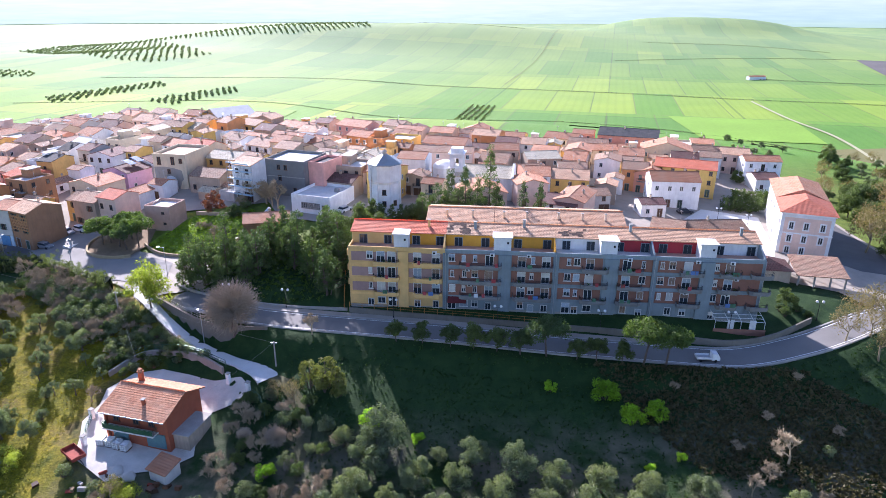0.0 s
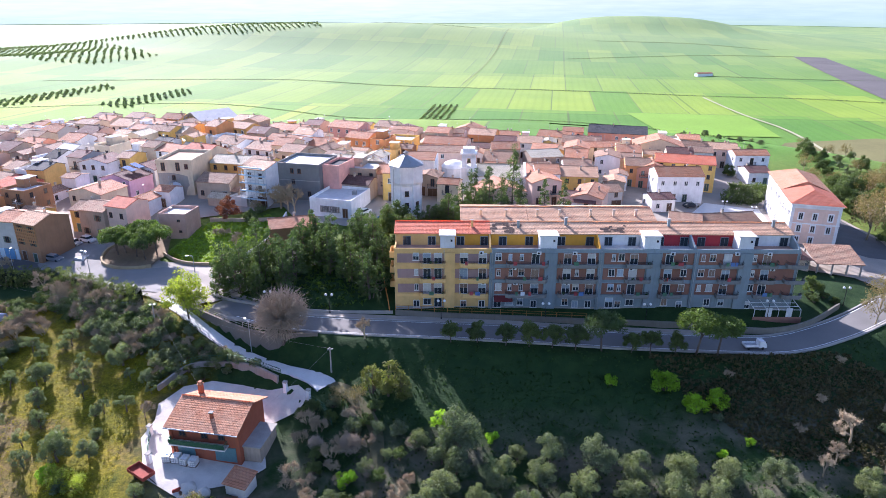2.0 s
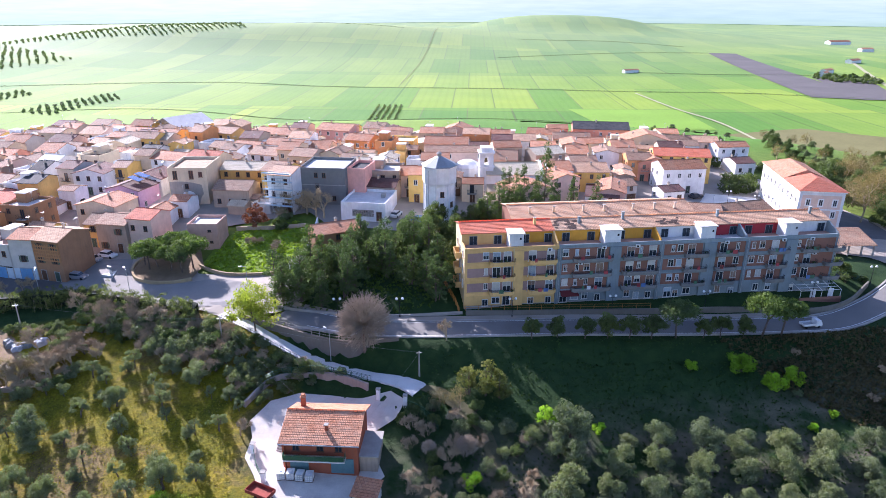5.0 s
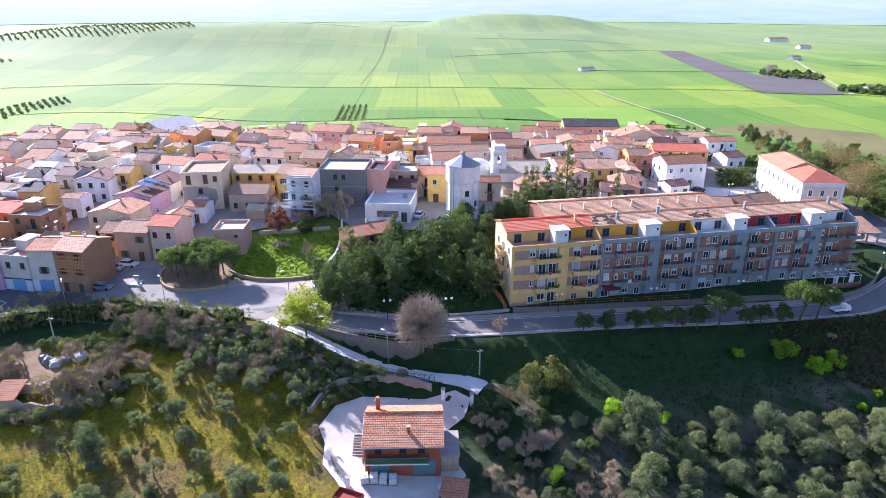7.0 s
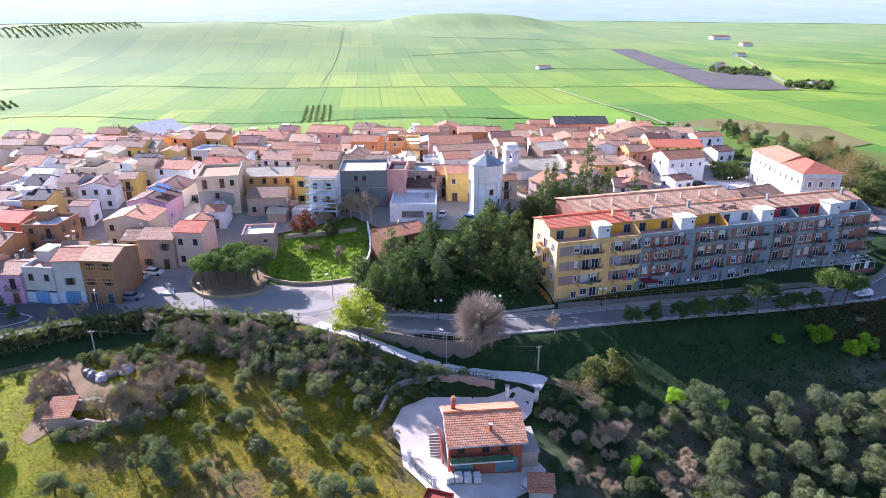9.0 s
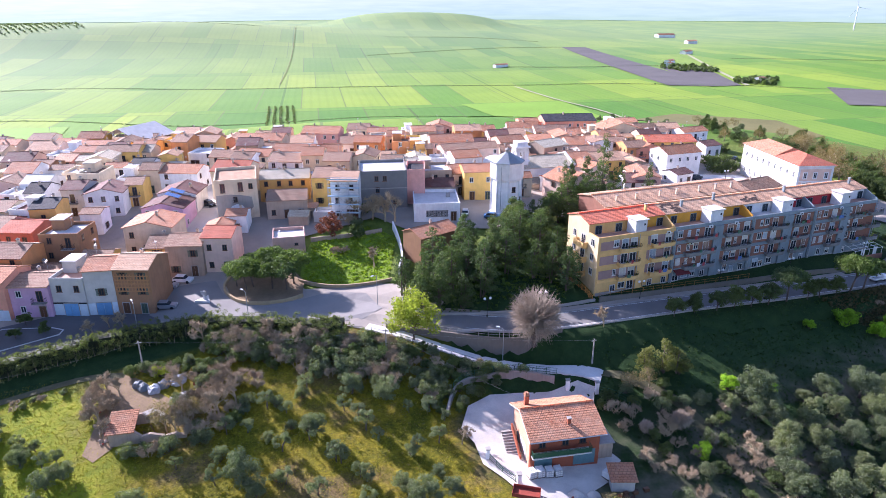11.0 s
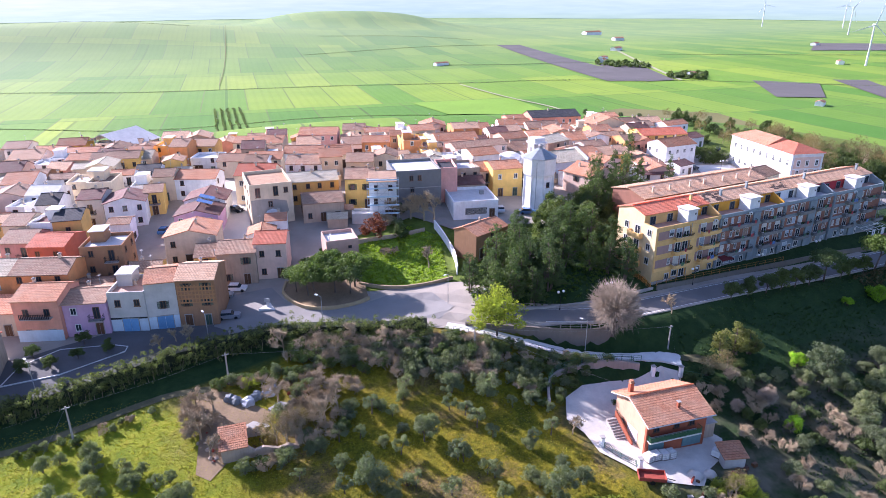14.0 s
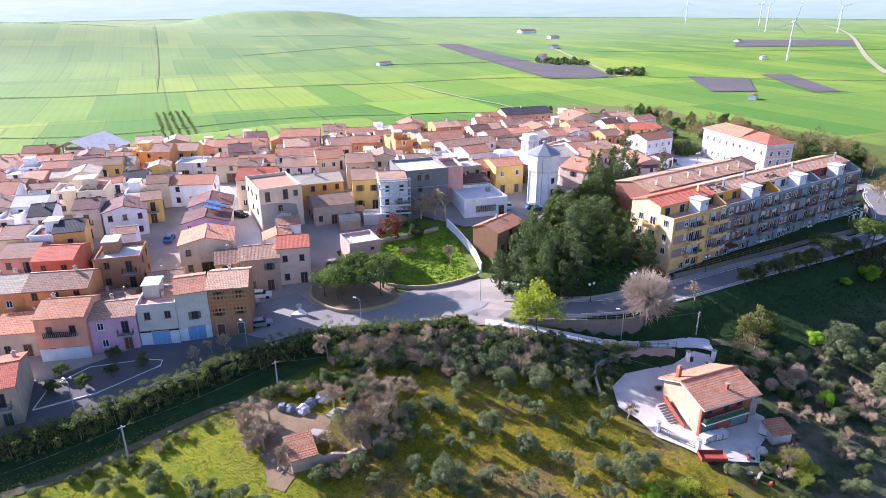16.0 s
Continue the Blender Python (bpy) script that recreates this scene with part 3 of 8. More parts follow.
def window_meshes(w, h, frame_material, shutters=None):
    """Frame with a mullion and a sill in one piece, its glass and, if asked, an open shutter leaf. Outwards is -y."""
    e = w / 2
    xs = [-e - 0.12, -e, -e + 0.09, -0.035, 0.035, e - 0.09, e, e + 0.12]
    zs = [-0.09, 0.0, 0.09, h - 0.09, h]
    s = lattice(xs, zs, lambda i, k: k == 0 or (i not in (0, 6) and (k != 2 or i in (1, 3, 5))), -0.08, 0.04)
    g = Shape().box(-e + 0.09, -0.03, 0.09, e - 0.09, 0.01, h - 0.09)
    sh = None
    if shutters:
        zz = [0, 0.06]
        while zz[-1] < h - 0.2:
            zz += [zz[-1] + 0.06, zz[-1] + 0.14]
        zz += [h]
        sh = lattice([-0.22, -0.16, 0.16, 0.22], zz, lambda i, k: i != 1 or k % 2 == 0, -0.07, -0.03).mesh("shutter", shutters)
    return s.mesh("window", frame_material), g.mesh("pane", M_GLASS), sh, w


WINDOWS = [window_meshes(1.0, 1.35, M_FRAME), window_meshes(0.95, 1.3, M_WOODFRAME), window_meshes(1.0, 1.4, M_WOODFRAME, M_SHUTTER), window_meshes(1.1, 2.2, M_WOODFRAME)]


def put_window(house, kind, m):
    fr, gl, sh, wide = WINDOWS[kind]
    w = part("window", fr, None, house, at=m)
    part("pane", gl, None, w)
    if sh:
        for side in (-1, 1):
            part("shutter", sh, None, w, at=pose(side * (wide / 2 + 0.25), 0, 0))
    return w


def door_mesh(w, h, material):
    s = ring(-w / 2 - 0.12, 0, w / 2 + 0.12, h + 0.12, 0.12, -0.09, 0.03)
    return s.mesh("door", M_CONCRETE), lattice([-w / 2, -0.03, 0.03, w / 2], [0.02, 0.14, h - 0.12, h], lambda i, k: i != 1 or k != 1, -0.05, 0.0).mesh("leaf", material)


DOORS = [door_mesh(1.2, 2.3, M_DOOR), door_mesh(2.6, 2.6, M_DOOR), door_mesh(2.6, 2.5, M_BLUE), door_mesh(1.1, 2.2, M_SHUTTER)]


def balcony_meshes(w):
    slab = Shape().box(-w / 2, -1.05, -0.16, w / 2, 0, 0).mesh("balcony", M_CONCRETE)
    r = Shape()
    for a, b in (((-w / 2 + 0.03, 0), (-w / 2 + 0.03, -1.02)), ((-w / 2 + 0.03, -1.02), (w / 2 - 0.03, -1.02)), ((w / 2 - 0.03, -1.02), (w / 2 - 0.03, 0))):
        for z in (0.08, 0.95):
            r.tube((*a, z), (*b, z), 0.025, 0.025, 4)
        n = max(2, int(math.hypot(b[0] - a[0], b[1] - a[1]) / 0.14))
        for k in range(n + 1):
            x, y = a[0] + (b[0] - a[0]) * k / n, a[1] + (b[1] - a[1]) * k / n
            r.tube((x, y, 0.0), (x, y, 0.95), 0.012, 0.012, 3)
    return slab, r.mesh("railing", M_IRON)


BALCONY = balcony_meshes(2.4)
CHIMNEY = (Shape().box(-0.22, -0.22, -1.2, 0.22, 0.22, 0.8).mesh("chimney", WALLS["beige"]), Shape().lathe([(0.44, 0.8), (0.44, 0.9), (0.21, 0.9), (0.21, 1.1)], 4, turn=math.pi / 4).mesh("cap", M_CONCRETE))
AERIAL = Shape().tube((0, 0, 0), (0, 0, 2.6), 0.03, 0.025, 4)
for _k in range(5):
    AERIAL.tube((-0.4 + 0.03 * _k, -0.35 + 0.16 * _k, 2.3 + 0.03 * _k), (0.4 - 0.03 * _k, -0.35 + 0.16 * _k, 2.3 + 0.03 * _k), 0.012, 0.012, 3)
AERIAL.tube((0, -0.4, 2.28), (0, 0.4, 2.46), 0.015, 0.015, 3)
AERIAL = AERIAL.mesh("aerial", M_STEEL)


def roof_slab(s, p, q, a, b, thick=0.16):
    """A sloping slab from the eave line p (y, z) to the ridge line q, over x from a to b."""
    s.extrude_x([(p[0], p[1]), (q[0], q[1]), (q[0], q[1] + thick), (p[0], p[1] + thick)] if q[0] > p[0] else [(q[0], q[1]), (p[0], p[1]), (p[0], p[1] + thick), (q[0], q[1] + thick)], a, b)


WALL_WORDS = {"white": "whitewashed", "cream": "cream rendered", "beige": "beige rendered", "yellow": "yellow painted", "ochre": "ochre painted", "orange": "orange painted",
              "pink": "pink painted", "salmon": "salmon painted", "red": "dark red painted", "lilac": "lilac painted", "grey": "grey rendered", "dark": "raw grey concrete",
              "stone": "rough stone", "brown": "brown brick", "blush": "pale pink rendered", "clay": "dull clay-pink rendered"}
ROOF_WORDS = {"terra": "terracotta tiled roof", "brown": "weathered brown tiled roof", "pale": "bleached tile roof", "red": "bright red tiled roof", "grey": "lichen-grey tiled roof",
              "dusk": "dark plum tiled roof", "slate": "dark sheet roof", "flat": "pale flat roof", "terrace": "terracotta roof terrace"}
TAKEN = []


def house(x, y, w, d, h, turn, kind, wall, tint, sill=None):
    """A town house: w along its front, d deep, h to the eaves. kind: g ridge along the front, v gable to the front, t flat behind a parapet."""
    rnd = random.Random(int(x * 131 + y * 71))
    c, s_ = math.cos(radians(turn)), math.sin(radians(turn))
    foot = [(x + c * u - s_ * v, y + s_ * u + c * v) for u, v in ((-w / 2, -d / 2), (w / 2, -d / 2), (w / 2, d / 2), (-w / 2, d / 2))]
    zs = [z_at(*p) for p in foot]
    base = 0.5 * (zs[0] + zs[1])
    low = min(zs) - base - 0.4
    h = h + rnd.uniform(-0.07, 0.07)
    storeys = max(1, round(h / 3.1))
    ob = thing("house", pose(x, y, base, 0, 0, turn), "%s %d-storey house with a %s" % (WALL_WORDS[wall], storeys, ROOF_WORDS[tint]), "house", "houses of the old town")
    rise = (d if kind == "g" else w) * 0.5 * math.tan(radians(rnd.uniform(13, 20)))
    body, top = Shape(), Shape()
    if kind == "g":
        rx = d / 2 * rnd.uniform(-0.1, 0.25)
        body.extrude_x([(-d / 2, low), (d / 2, low), (d / 2, h), (rx, h + rise), (-d / 2, h)], -w / 2, w / 2)
        o = 0.35
        k1, k2 = rise / (rx + d / 2), rise / (d / 2 - rx)
        top.extrude_x([(-d / 2 - o, h - o * k1 + 0.01), (rx, h + rise + 0.01), (d / 2 + o, h - o * k2 + 0.01), (d / 2 + o, h - o * k2 + 0.17),
                       (rx + 0.16, h + rise + 0.17 - 0.16 * k2), (rx, h + rise + 0.27), (rx - 0.16, h + rise + 0.17 - 0.16 * k1), (-d / 2 - o, h - o * k1 + 0.17)], -w / 2 - 0.12, w / 2 + 0.12)
        def roof_z(u, v):
            return h + rise - abs(v - rx) * (k1 if v < rx else k2)
    elif kind == "v":
        body.extrude_y([(-w / 2, low), (w / 2, low), (w / 2, h), (0, h + rise), (-w / 2, h)], -d / 2, d / 2)
        o, k1 = 0.35, rise / (w / 2)
        top.extrude_y([(-w / 2 - o, h - o * k1 + 0.01), (0, h + rise + 0.01), (w / 2 + o, h - o * k1 + 0.01), (w / 2 + o, h - o * k1 + 0.17),
                       (0.16, h + rise + 0.17 - 0.16 * k1), (0, h + rise + 0.27), (-0.16, h + rise + 0.17 - 0.16 * k1), (-w / 2 - o, h - o * k1 + 0.17)], -d / 2 - 0.25, d / 2 + 0.12)
        def roof_z(u, v):
            return h + rise - abs(u) * k1
    else:
        for a, zz in ((0.0, low), (0.0, h), (0.22, h), (0.22, h - 0.75)):
            body.v += [(-w / 2 + a, -d / 2 + a, zz), (w / 2 - a, -d / 2 + a, zz), (w / 2 - a, d / 2 - a, zz), (-w / 2 + a, d / 2 - a, zz)]
        body.f += [(3, 2, 1, 0), (12, 13, 14, 15)] + [(4 * r + i, 4 * r + (i + 1) % 4, 4 * r + 4 + (i + 1) % 4, 4 * r + 4 + i) for r in range(3) for i in range(4)]
        top.box(-w / 2 + 0.22, -d / 2 + 0.22, h - 0.74, w / 2 - 0.22, d / 2 - 0.22, h - 0.68)
        def roof_z(u, v):
            return h - 0.68
        if sill != 0 and rnd.random() < 0.6:
            u = rnd.choice((-1, 1)) * w * 0.22
            hut = part("stair_hut", Shape().box(u - 1.3, 0.1, h - 0.68, u + 1.3, d / 2 - 0.25, h + 1.6), WALLS[wall], ob)
            part("hut_roof", Shape().box(u - 1.5, -0.15, h + 1.6, u + 1.5, d / 2 - 0.1, h + 1.76), ROOFS["flat"], hut)
    part("wall", body, WALLS[wall], ob)
    part("roof", top, ROOFS[tint], ob)
    kinds = rnd.choice(((0, 0), (1, 1), (2, 2), (1, 3), (0, 3)))
    if y > 205 and kinds[0] == 2:
        kinds = (1, 1)
    for face, run, m in () if sill == 0 else (("front", w, pose(0, -d / 2, 0)), ("left", d, pose(-w / 2, 0, 0, 0, 0, -90)), ("right", d, pose(w / 2, 0, 0, 0, 0, 90))):
        n = max(1, int(run / 2.9))
        if face != "front" and (rnd.random() < 0.45 or y > 235):
            continue
        for st in range(storeys):
            zf = st * h / storeys
            for i in range(n):
                u = (i + 0.5) / n * run - run / 2 + rnd.uniform(-0.2, 0.2)
                if face != "front" and rnd.random() < 0.5:
                    continue
                if st == 0 and face == "front" and (i == n // 2 or rnd.random() < 0.3):
                    dm = DOORS[1 if rnd.random() < 0.25 and run > 6 else rnd.choice((0, 0, 3))]
                    dr = part("door", dm[0], None, ob, at=m @ pose(u, 0, 0.05))
                    part("leaf", dm[1], None, dr)
                    continue
                if rnd.random() < 0.14:
                    continue
                if face == "front" and st and kinds[1] == 3 and i == n // 2:
                    put_window(ob, 3, m @ pose(u, 0, zf + 0.1))
                    bal = part("balcony", BALCONY[0], None, ob, at=m @ pose(u, 0, zf + 0.08))
                    part("railing", BALCONY[1], None, bal)
                else:
                    put_window(ob, kinds[0], m @ pose(u, 0, zf + 1.05))
    if sill != 0 and rnd.random() < 0.75:
        u, v = rnd.uniform(-0.35, 0.35) * w, rnd.uniform(-0.1, 0.35) * d
        ch = part("chimney", CHIMNEY[0], None, ob, at=pose(u, v, roof_z(u, v) + 0.1))
        part("cap", CHIMNEY[1], None, ch)
    if sill != 0 and rnd.random() < 0.4:
        u, v = rnd.uniform(-0.4, 0.4) * w, rnd.uniform(0, 0.4) * d
        part("aerial", AERIAL, None, ob, at=pose(u, v, roof_z(u, v)))
    TAKEN.append((x, y, 0.5 * math.hypot(w, d) * 0.92))
    return ob


def leafage(name, c, glow=0.35, spread=0.35):
    """Leaves that let some light through; every clump its own tint."""
    m, nt, b = nodes_of(name)
    pos = world_place(nt)
    n1, n2 = noise_node(nt, pos, 0.6, 3), noise_node(nt, pos, 5.0, 2)
    col = ramp(nt, n1, [(0.3, shade(c, 1 - spread)), (0.7, shade(c, 1 + spread))])
    col = mixed(nt, 0.5, col, ramp(nt, n2, [(0.3, (0.6, 0.65, 0.6)), (0.7, (1.45, 1.4, 1.2))]), "MULTIPLY")
    oi = nt.nodes.new("ShaderNodeObjectInfo")
    col = mixed(nt, 1.0, col, ramp(nt, oi.outputs["Random"], [(0, (0.78, 0.8, 0.85)), (1, (1.2, 1.12, 1.0))]), "MULTIPLY")
    link(nt, col, b.inputs["Base Color"])
    b.inputs["Roughness"].default_value = 0.7
    b.inputs["Specular IOR Level"].default_value = 0.3
    tr = nt.nodes.new("ShaderNodeBsdfTranslucent")
    link(nt, mixed(nt, 1.0, col, (1.3, 1.5, 0.6), "MULTIPLY"), tr.inputs["Color"])
    mx = nt.nodes.new("ShaderNodeMixShader")
    mx.inputs[0].default_value = glow
    link(nt, b.outputs[0], mx.inputs[1])
    link(nt, tr.outputs[0], mx.inputs[2])
    link(nt, mx.outputs[0], nt.nodes["Material Output"].inputs["Surface"])
    return m


def leaf_mesh(name, clumps, material, seed, long=1.6):
    """clumps: (x, y, z, radius, leaves, size). Every leaf is a pointed blade, turned at random about its clump."""
    g = np.random.default_rng(seed)
    vs = []
    for x, y, z, r, n, size in clumps:
        d = g.normal(size=(n, 3))
        d /= np.linalg.norm(d, axis=1)[:, None]
        c = np.array([x, y, z]) + d * (r * g.uniform(0.35, 1.0, n) ** 0.6)[:, None] * np.array([1, 1, 0.8])
        a = g.normal(size=(n, 3))
        a /= np.linalg.norm(a, axis=1)[:, None]
        b = np.cross(a, d + 0.3 * g.normal(size=(n, 3)))
        b /= np.linalg.norm(b, axis=1)[:, None] + 1e-9
        s = size * g.uniform(0.6, 1.3, n)[:, None]
        a, b = a * s * long * 0.5, b * s * 0.5
        vs.append(np.stack([c - a * 1.1, c + a * 0.6 - b * 1.15, c + a * 0.6 + b * 1.15], 1))
    v = np.concatenate(vs).reshape(-1, 3)
    k = len(v) // 3
    me = bpy.data.meshes.new(name)
    me.vertices.add(len(v))
    me.vertices.foreach_set("co", v.astype(np.float32).ravel())
    me.loops.add(3 * k)
    me.loops.foreach_set("vertex_index", np.arange(3 * k, dtype=np.int32))
    me.polygons.add(k)
    me.polygons.foreach_set("loop_start", np.arange(0, 3 * k, 3, dtype=np.int32))
    me.update(calc_edges=True)
    me.validate()
    me.materials.append(material)
    return me


row_lilac = house(-114.1, 150.4, 7.1, 8, 6.2, -23, "g", "lilac", "brown")
row_salmon = house(-120.9, 152.7, 7.6, 8, 7.6, -28, "g", "salmon", "terra")
row_terrace = house(-107.5, 148.1, 6.2, 8, 7.6, -26, "t", "grey", "terrace")
row_tall = house(-102.7, 146.5, 5.1, 8, 9, -17, "g", "grey", "terra")
row_brick = house(-96.5, 144.4, 6.8, 8.5, 9, -26, "g", "brown", "pale")
house(-119.7, 161.8, 10.2, 8.5, 8, -27.5, "g", "orange", "brown")
house(-126.6, 166.6, 5.2, 8.5, 7.6, -26.6, "g", "orange", "grey")
house(-127.1, 158, 6.3, 8, 4.6, -26.9, "g", "beige", "terra")
house(-113, 156.3, 6.8, 6, 5, -26.9, "g", "brown", "brown")
house(-109.5, 164.6, 7.7, 8, 9.5, -22, "t", "brown", "flat")
house(-117.9, 176.7, 7.4, 9, 6.5, -29, "g", "red", "red")
house(-123.3, 181.4, 6.4, 8, 6.5, -29.6, "g", "pink", "brown")
house(-123.4, 189.9, 4.9, 8, 7, -27.2, "g", "cream", "brown")
house(-118.8, 186.6, 5, 7, 7.5, -26.9, "t", "white", "dusk")
house(-114.5, 185.3, 5.6, 8, 7.5, -16, "g", "ochre", "slate")
house(-102.4, 193.6, 8.7, 9, 6, -14, "v", "white", "dusk")
house(-95.6, 197.5, 4.4, 8, 5.8, -14, "g", "yellow", "brown")
solar_house = house(-89.4, 176.6, 9.4, 8.4, 5.6, -24, "v", "lilac", "dusk")
house(-85.6, 185.2, 9.2, 8.2, 5.2, -24, "v", "white", "dusk")
house(-93, 166.5, 10.1, 9, 6.5, -22, "v", "beige", "terra")
house(-96.1, 205.5, 6.3, 8, 5.5, -22, "t", "white", "grey")
house(-91, 207.1, 5.2, 8, 6.5, -22, "g", "cream", "brown")
house(-83.6, 203.3, 10.4, 8, 5.5, -29.3, "g", "white", "terra")
house(-108.3, 246.1, 6.3, 8, 6.5, -22, "g", "cream", "terra")
house(-103, 242, 5.2, 8, 6.5, -22, "g", "lilac", "brown")
house(-97.2, 236.7, 8.9, 8, 7, -22, "g", "yellow", "brown")
house(-91.5, 237.1, 4.2, 8, 6, -22, "g", "beige", "grey")
house(-80.5, 255.9, 10.4, 9, 6, -29.6, "t", "ochre", "flat")
house(-80.3, 242, 5.4, 9, 7.5, -29.6, "g", "orange", "brown")
house(-73.2, 247.2, 9.6, 8, 6, -29.6, "g", "ochre", "pale")
house(-75.1, 231.4, 8.6, 8, 5, -29, "t", "white", "flat")
house(-70.1, 219.6, 8.6, 8, 5, -28.7, "g", "beige", "brown")
house(-62.5, 213.6, 9.9, 8, 5.5, -29.6, "g", "cream", "terra")
house(-72, 189.7, 9.5, 9, 7.5, -29.6, "g", "cream", "red")
cream_house = house(-73.6, 177.0, 9.6, 13, 9.8, -9, "t", "cream", "pale", 0)
part("bare_patch", Shape().extrude_y([(-4.6, 0.0), (2.2, 0.0), (3.0, 2.4), (3.6, 3.0), (3.3, 5.4), (1.0, 6.0), (-1.5, 6.3), (-4.6, 6.2)], -6.56, -6.5), plaster("stripped_grey_render", (0.33, 0.30, 0.27), 0.4), cream_house, "grey patch where the paint has fallen off")
part("arch", Shape().extrude_y([(-1.9, 0.0), (1.7, 0.0), (1.7, 2.6), (1.1, 3.5), (-0.1, 3.9), (-1.3, 3.5), (-1.9, 2.6)], -6.64, -6.5), WALLS["white"], cream_house, "white arched door surround")
_d = part("door", DOORS[1][0], None, cream_house, at=pose(-0.1, -6.62, 0.05) @ Matrix.Diagonal((0.85, 1, 0.95, 1)))
part("leaf", DOORS[1][1], None, _d)
for _u, _z, _k in ((-3.0, 6.8, 3), (1.0, 6.9, 3), (3.3, 7.4, 1), (-0.4, 4.4, 1)):
    _w = part("window", WINDOWS[_k][0], None, cream_house, at=pose(_u, -6.58 if _z < 6 else -6.5, _z))
    part("pane", WINDOWS[_k][1], None, _w)
for _v, _z in ((-3.6, 6.8), (0.6, 6.8), (-3.6, 3.4), (0.6, 3.4), (4.2, 6.8)):
    _w = part("window", WINDOWS[1][0], None, cream_house, at=pose(-4.8, _v, _z, 0, 0, -90))
    part("pane", WINDOWS[1][1], None, _w)
house(-57.8, 247.4, 9.6, 9, 5.5, -29.6, "g", "cream", "terra")
house(-51.4, 242.2, 7.2, 8, 5.5, -29.6, "g", "beige", "terra")
house(-33.5, 246.8, 13.4, 9, 6, -29.6, "g", "pink", "terra")
house(-50.7, 212.2, 12.6, 8, 6, -29.6, "g", "white", "terra")
house(-55.6, 200, 9.7, 9, 5.5, -29.3, "g", "white", "brown")
house(-66.4, 208.8, 6.3, 8, 6, -29.6, "g", "white", "brown")
house(-113.8, 242.6, 6.1, 8, 5, -29.6, "g", "pink", "pale")
house(-117.8, 256.1, 5.9, 8, 5, -28.1, "t", "white", "flat")
house(-112.9, 259.8, 5.6, 8, 5.5, -20, "t", "white", "flat")
house(-115.1, 276, 10.5, 8, 5, -28.4, "g", "blush", "terra")
house(-106.4, 268.8, 10.5, 8, 5, -22, "g", "blush", "terra")
house(-108.9, 218, 7.8, 8, 6, -22, "t", "cream", "flat")
house(-108.8, 197.2, 5.4, 8, 7, -22, "g", "grey", "dusk")
house(-105.4, 209.4, 5.8, 9, 7.5, -22, "t", "cream", "brown")
house(-118.9, 234.2, 5.4, 8, 5.5, -28.4, "g", "brown", "brown")
house(-117.9, 210.9, 7.2, 8, 6, -26.6, "g", "white", "flat")
house(-123.4, 205.3, 4.2, 8, 6, -27.2, "t", "white", "flat")
house(-117.3, 200.8, 4.7, 8, 6.5, -21, "g", "white", "slate")
house(-93.1, 222.1, 6.3, 7, 5, -22, "g", "white", "slate")
house(-60.8, 181.5, 12.3, 8, 5.8, -16, "g", "ochre", "grey")
house(-51.7, 172.2, 7, 8, 7.5, -28.1, "g", "yellow", "brown")
house(-49.8, 163.7, 6.3, 9, 9.5, -26, "g", "white", "pale")
concrete_house = house(-39.5, 167.3, 11.6, 12, 9.5, -18, "t", "dark", "flat", 0)
for _u, _z in ((-1.6, 7.0), (0.4, 7.0), (-1.4, 4.2), (-1.4, 1.6), (2.8, 1.2)):
    _w = part("window", WINDOWS[1][0], None, concrete_house, at=pose(_u, -6.0, _z))
    part("pane", WINDOWS[1][1], None, _w)
part("string_course", Shape().box(-5.8, -6.06, 5.1, 5.8, -6.0, 5.3), M_CONCRETE, concrete_house)
house(-31.3, 165.2, 4.6, 9, 9, -23, "t", "pink", "slate")
house(-24.7, 169.2, 8.7, 9, 7, -16, "t", "stone", "flat")
house(-62.9, 170, 9.4, 8, 4.6, -16, "g", "stone", "brown")
clay_house = house(-67.6, 148.6, 6.6, 6.6, 6.2, -12, "t", "clay", "flat", 0)
for _u, _z in ((-1.6, 1.6), (1.7, 1.6), (1.5, 4.2)):
    _w = part("window", WINDOWS[1][0], None, clay_house, at=pose(_u, -3.3, _z) @ Matrix.Diagonal((0.8, 1, 0.45, 1)))
    part("pane", WINDOWS[1][1], None, _w)
house(-80.7, 152.4, 6.3, 7, 7.6, -25, "g", "blush", "red")
house(-87, 154.4, 7.4, 8, 6.8, -22, "g", "stone", "brown")
house(-92, 158.4, 4.4, 8, 5.6, -22, "g", "ochre", "brown")
clinic = house(-30.4, 155, 10.8, 12, 4.6, -21, "t", "white", "flat", 0)
part("barred_window", lattice([-2.6 + 0.26 * k for k in range(20)], [1.3, 1.42, 2.78, 2.9], lambda i, k: k != 1 or i % 2 == 0, -6.08, -5.98), M_CONCRETE, clinic, "wide window behind upright concrete bars")
part("pane", Shape().box(-2.6, -6.0, 1.3, 2.6, -5.96, 2.9), M_GLASS, clinic)
_d = part("door", DOORS[0][0], None, clinic, at=pose(3.9, -6.0, 0.2))
part("leaf", DOORS[0][1], None, _d)
part("roof_hatch", Shape().box(2.6, 1.0, 3.9, 3.6, 2.0, 4.9), M_CONCRETE, clinic)
house(-14.9, 163.4, 8, 9, 7.5, -16, "g", "yellow", "terra")
house(-26.5, 163.6, 9.2, 7, 4.2, -22, "g", "stone", "dusk")
house(-18.7, 167.6, 4.5, 8, 6, -7, "g", "blush", "terra")
house(-8.7, 182.7, 8.1, 9, 6.5, -11, "g", "white", "terra")
house(-30.9, 172.9, 5.1, 8, 7, -20, "g", "blush", "grey")
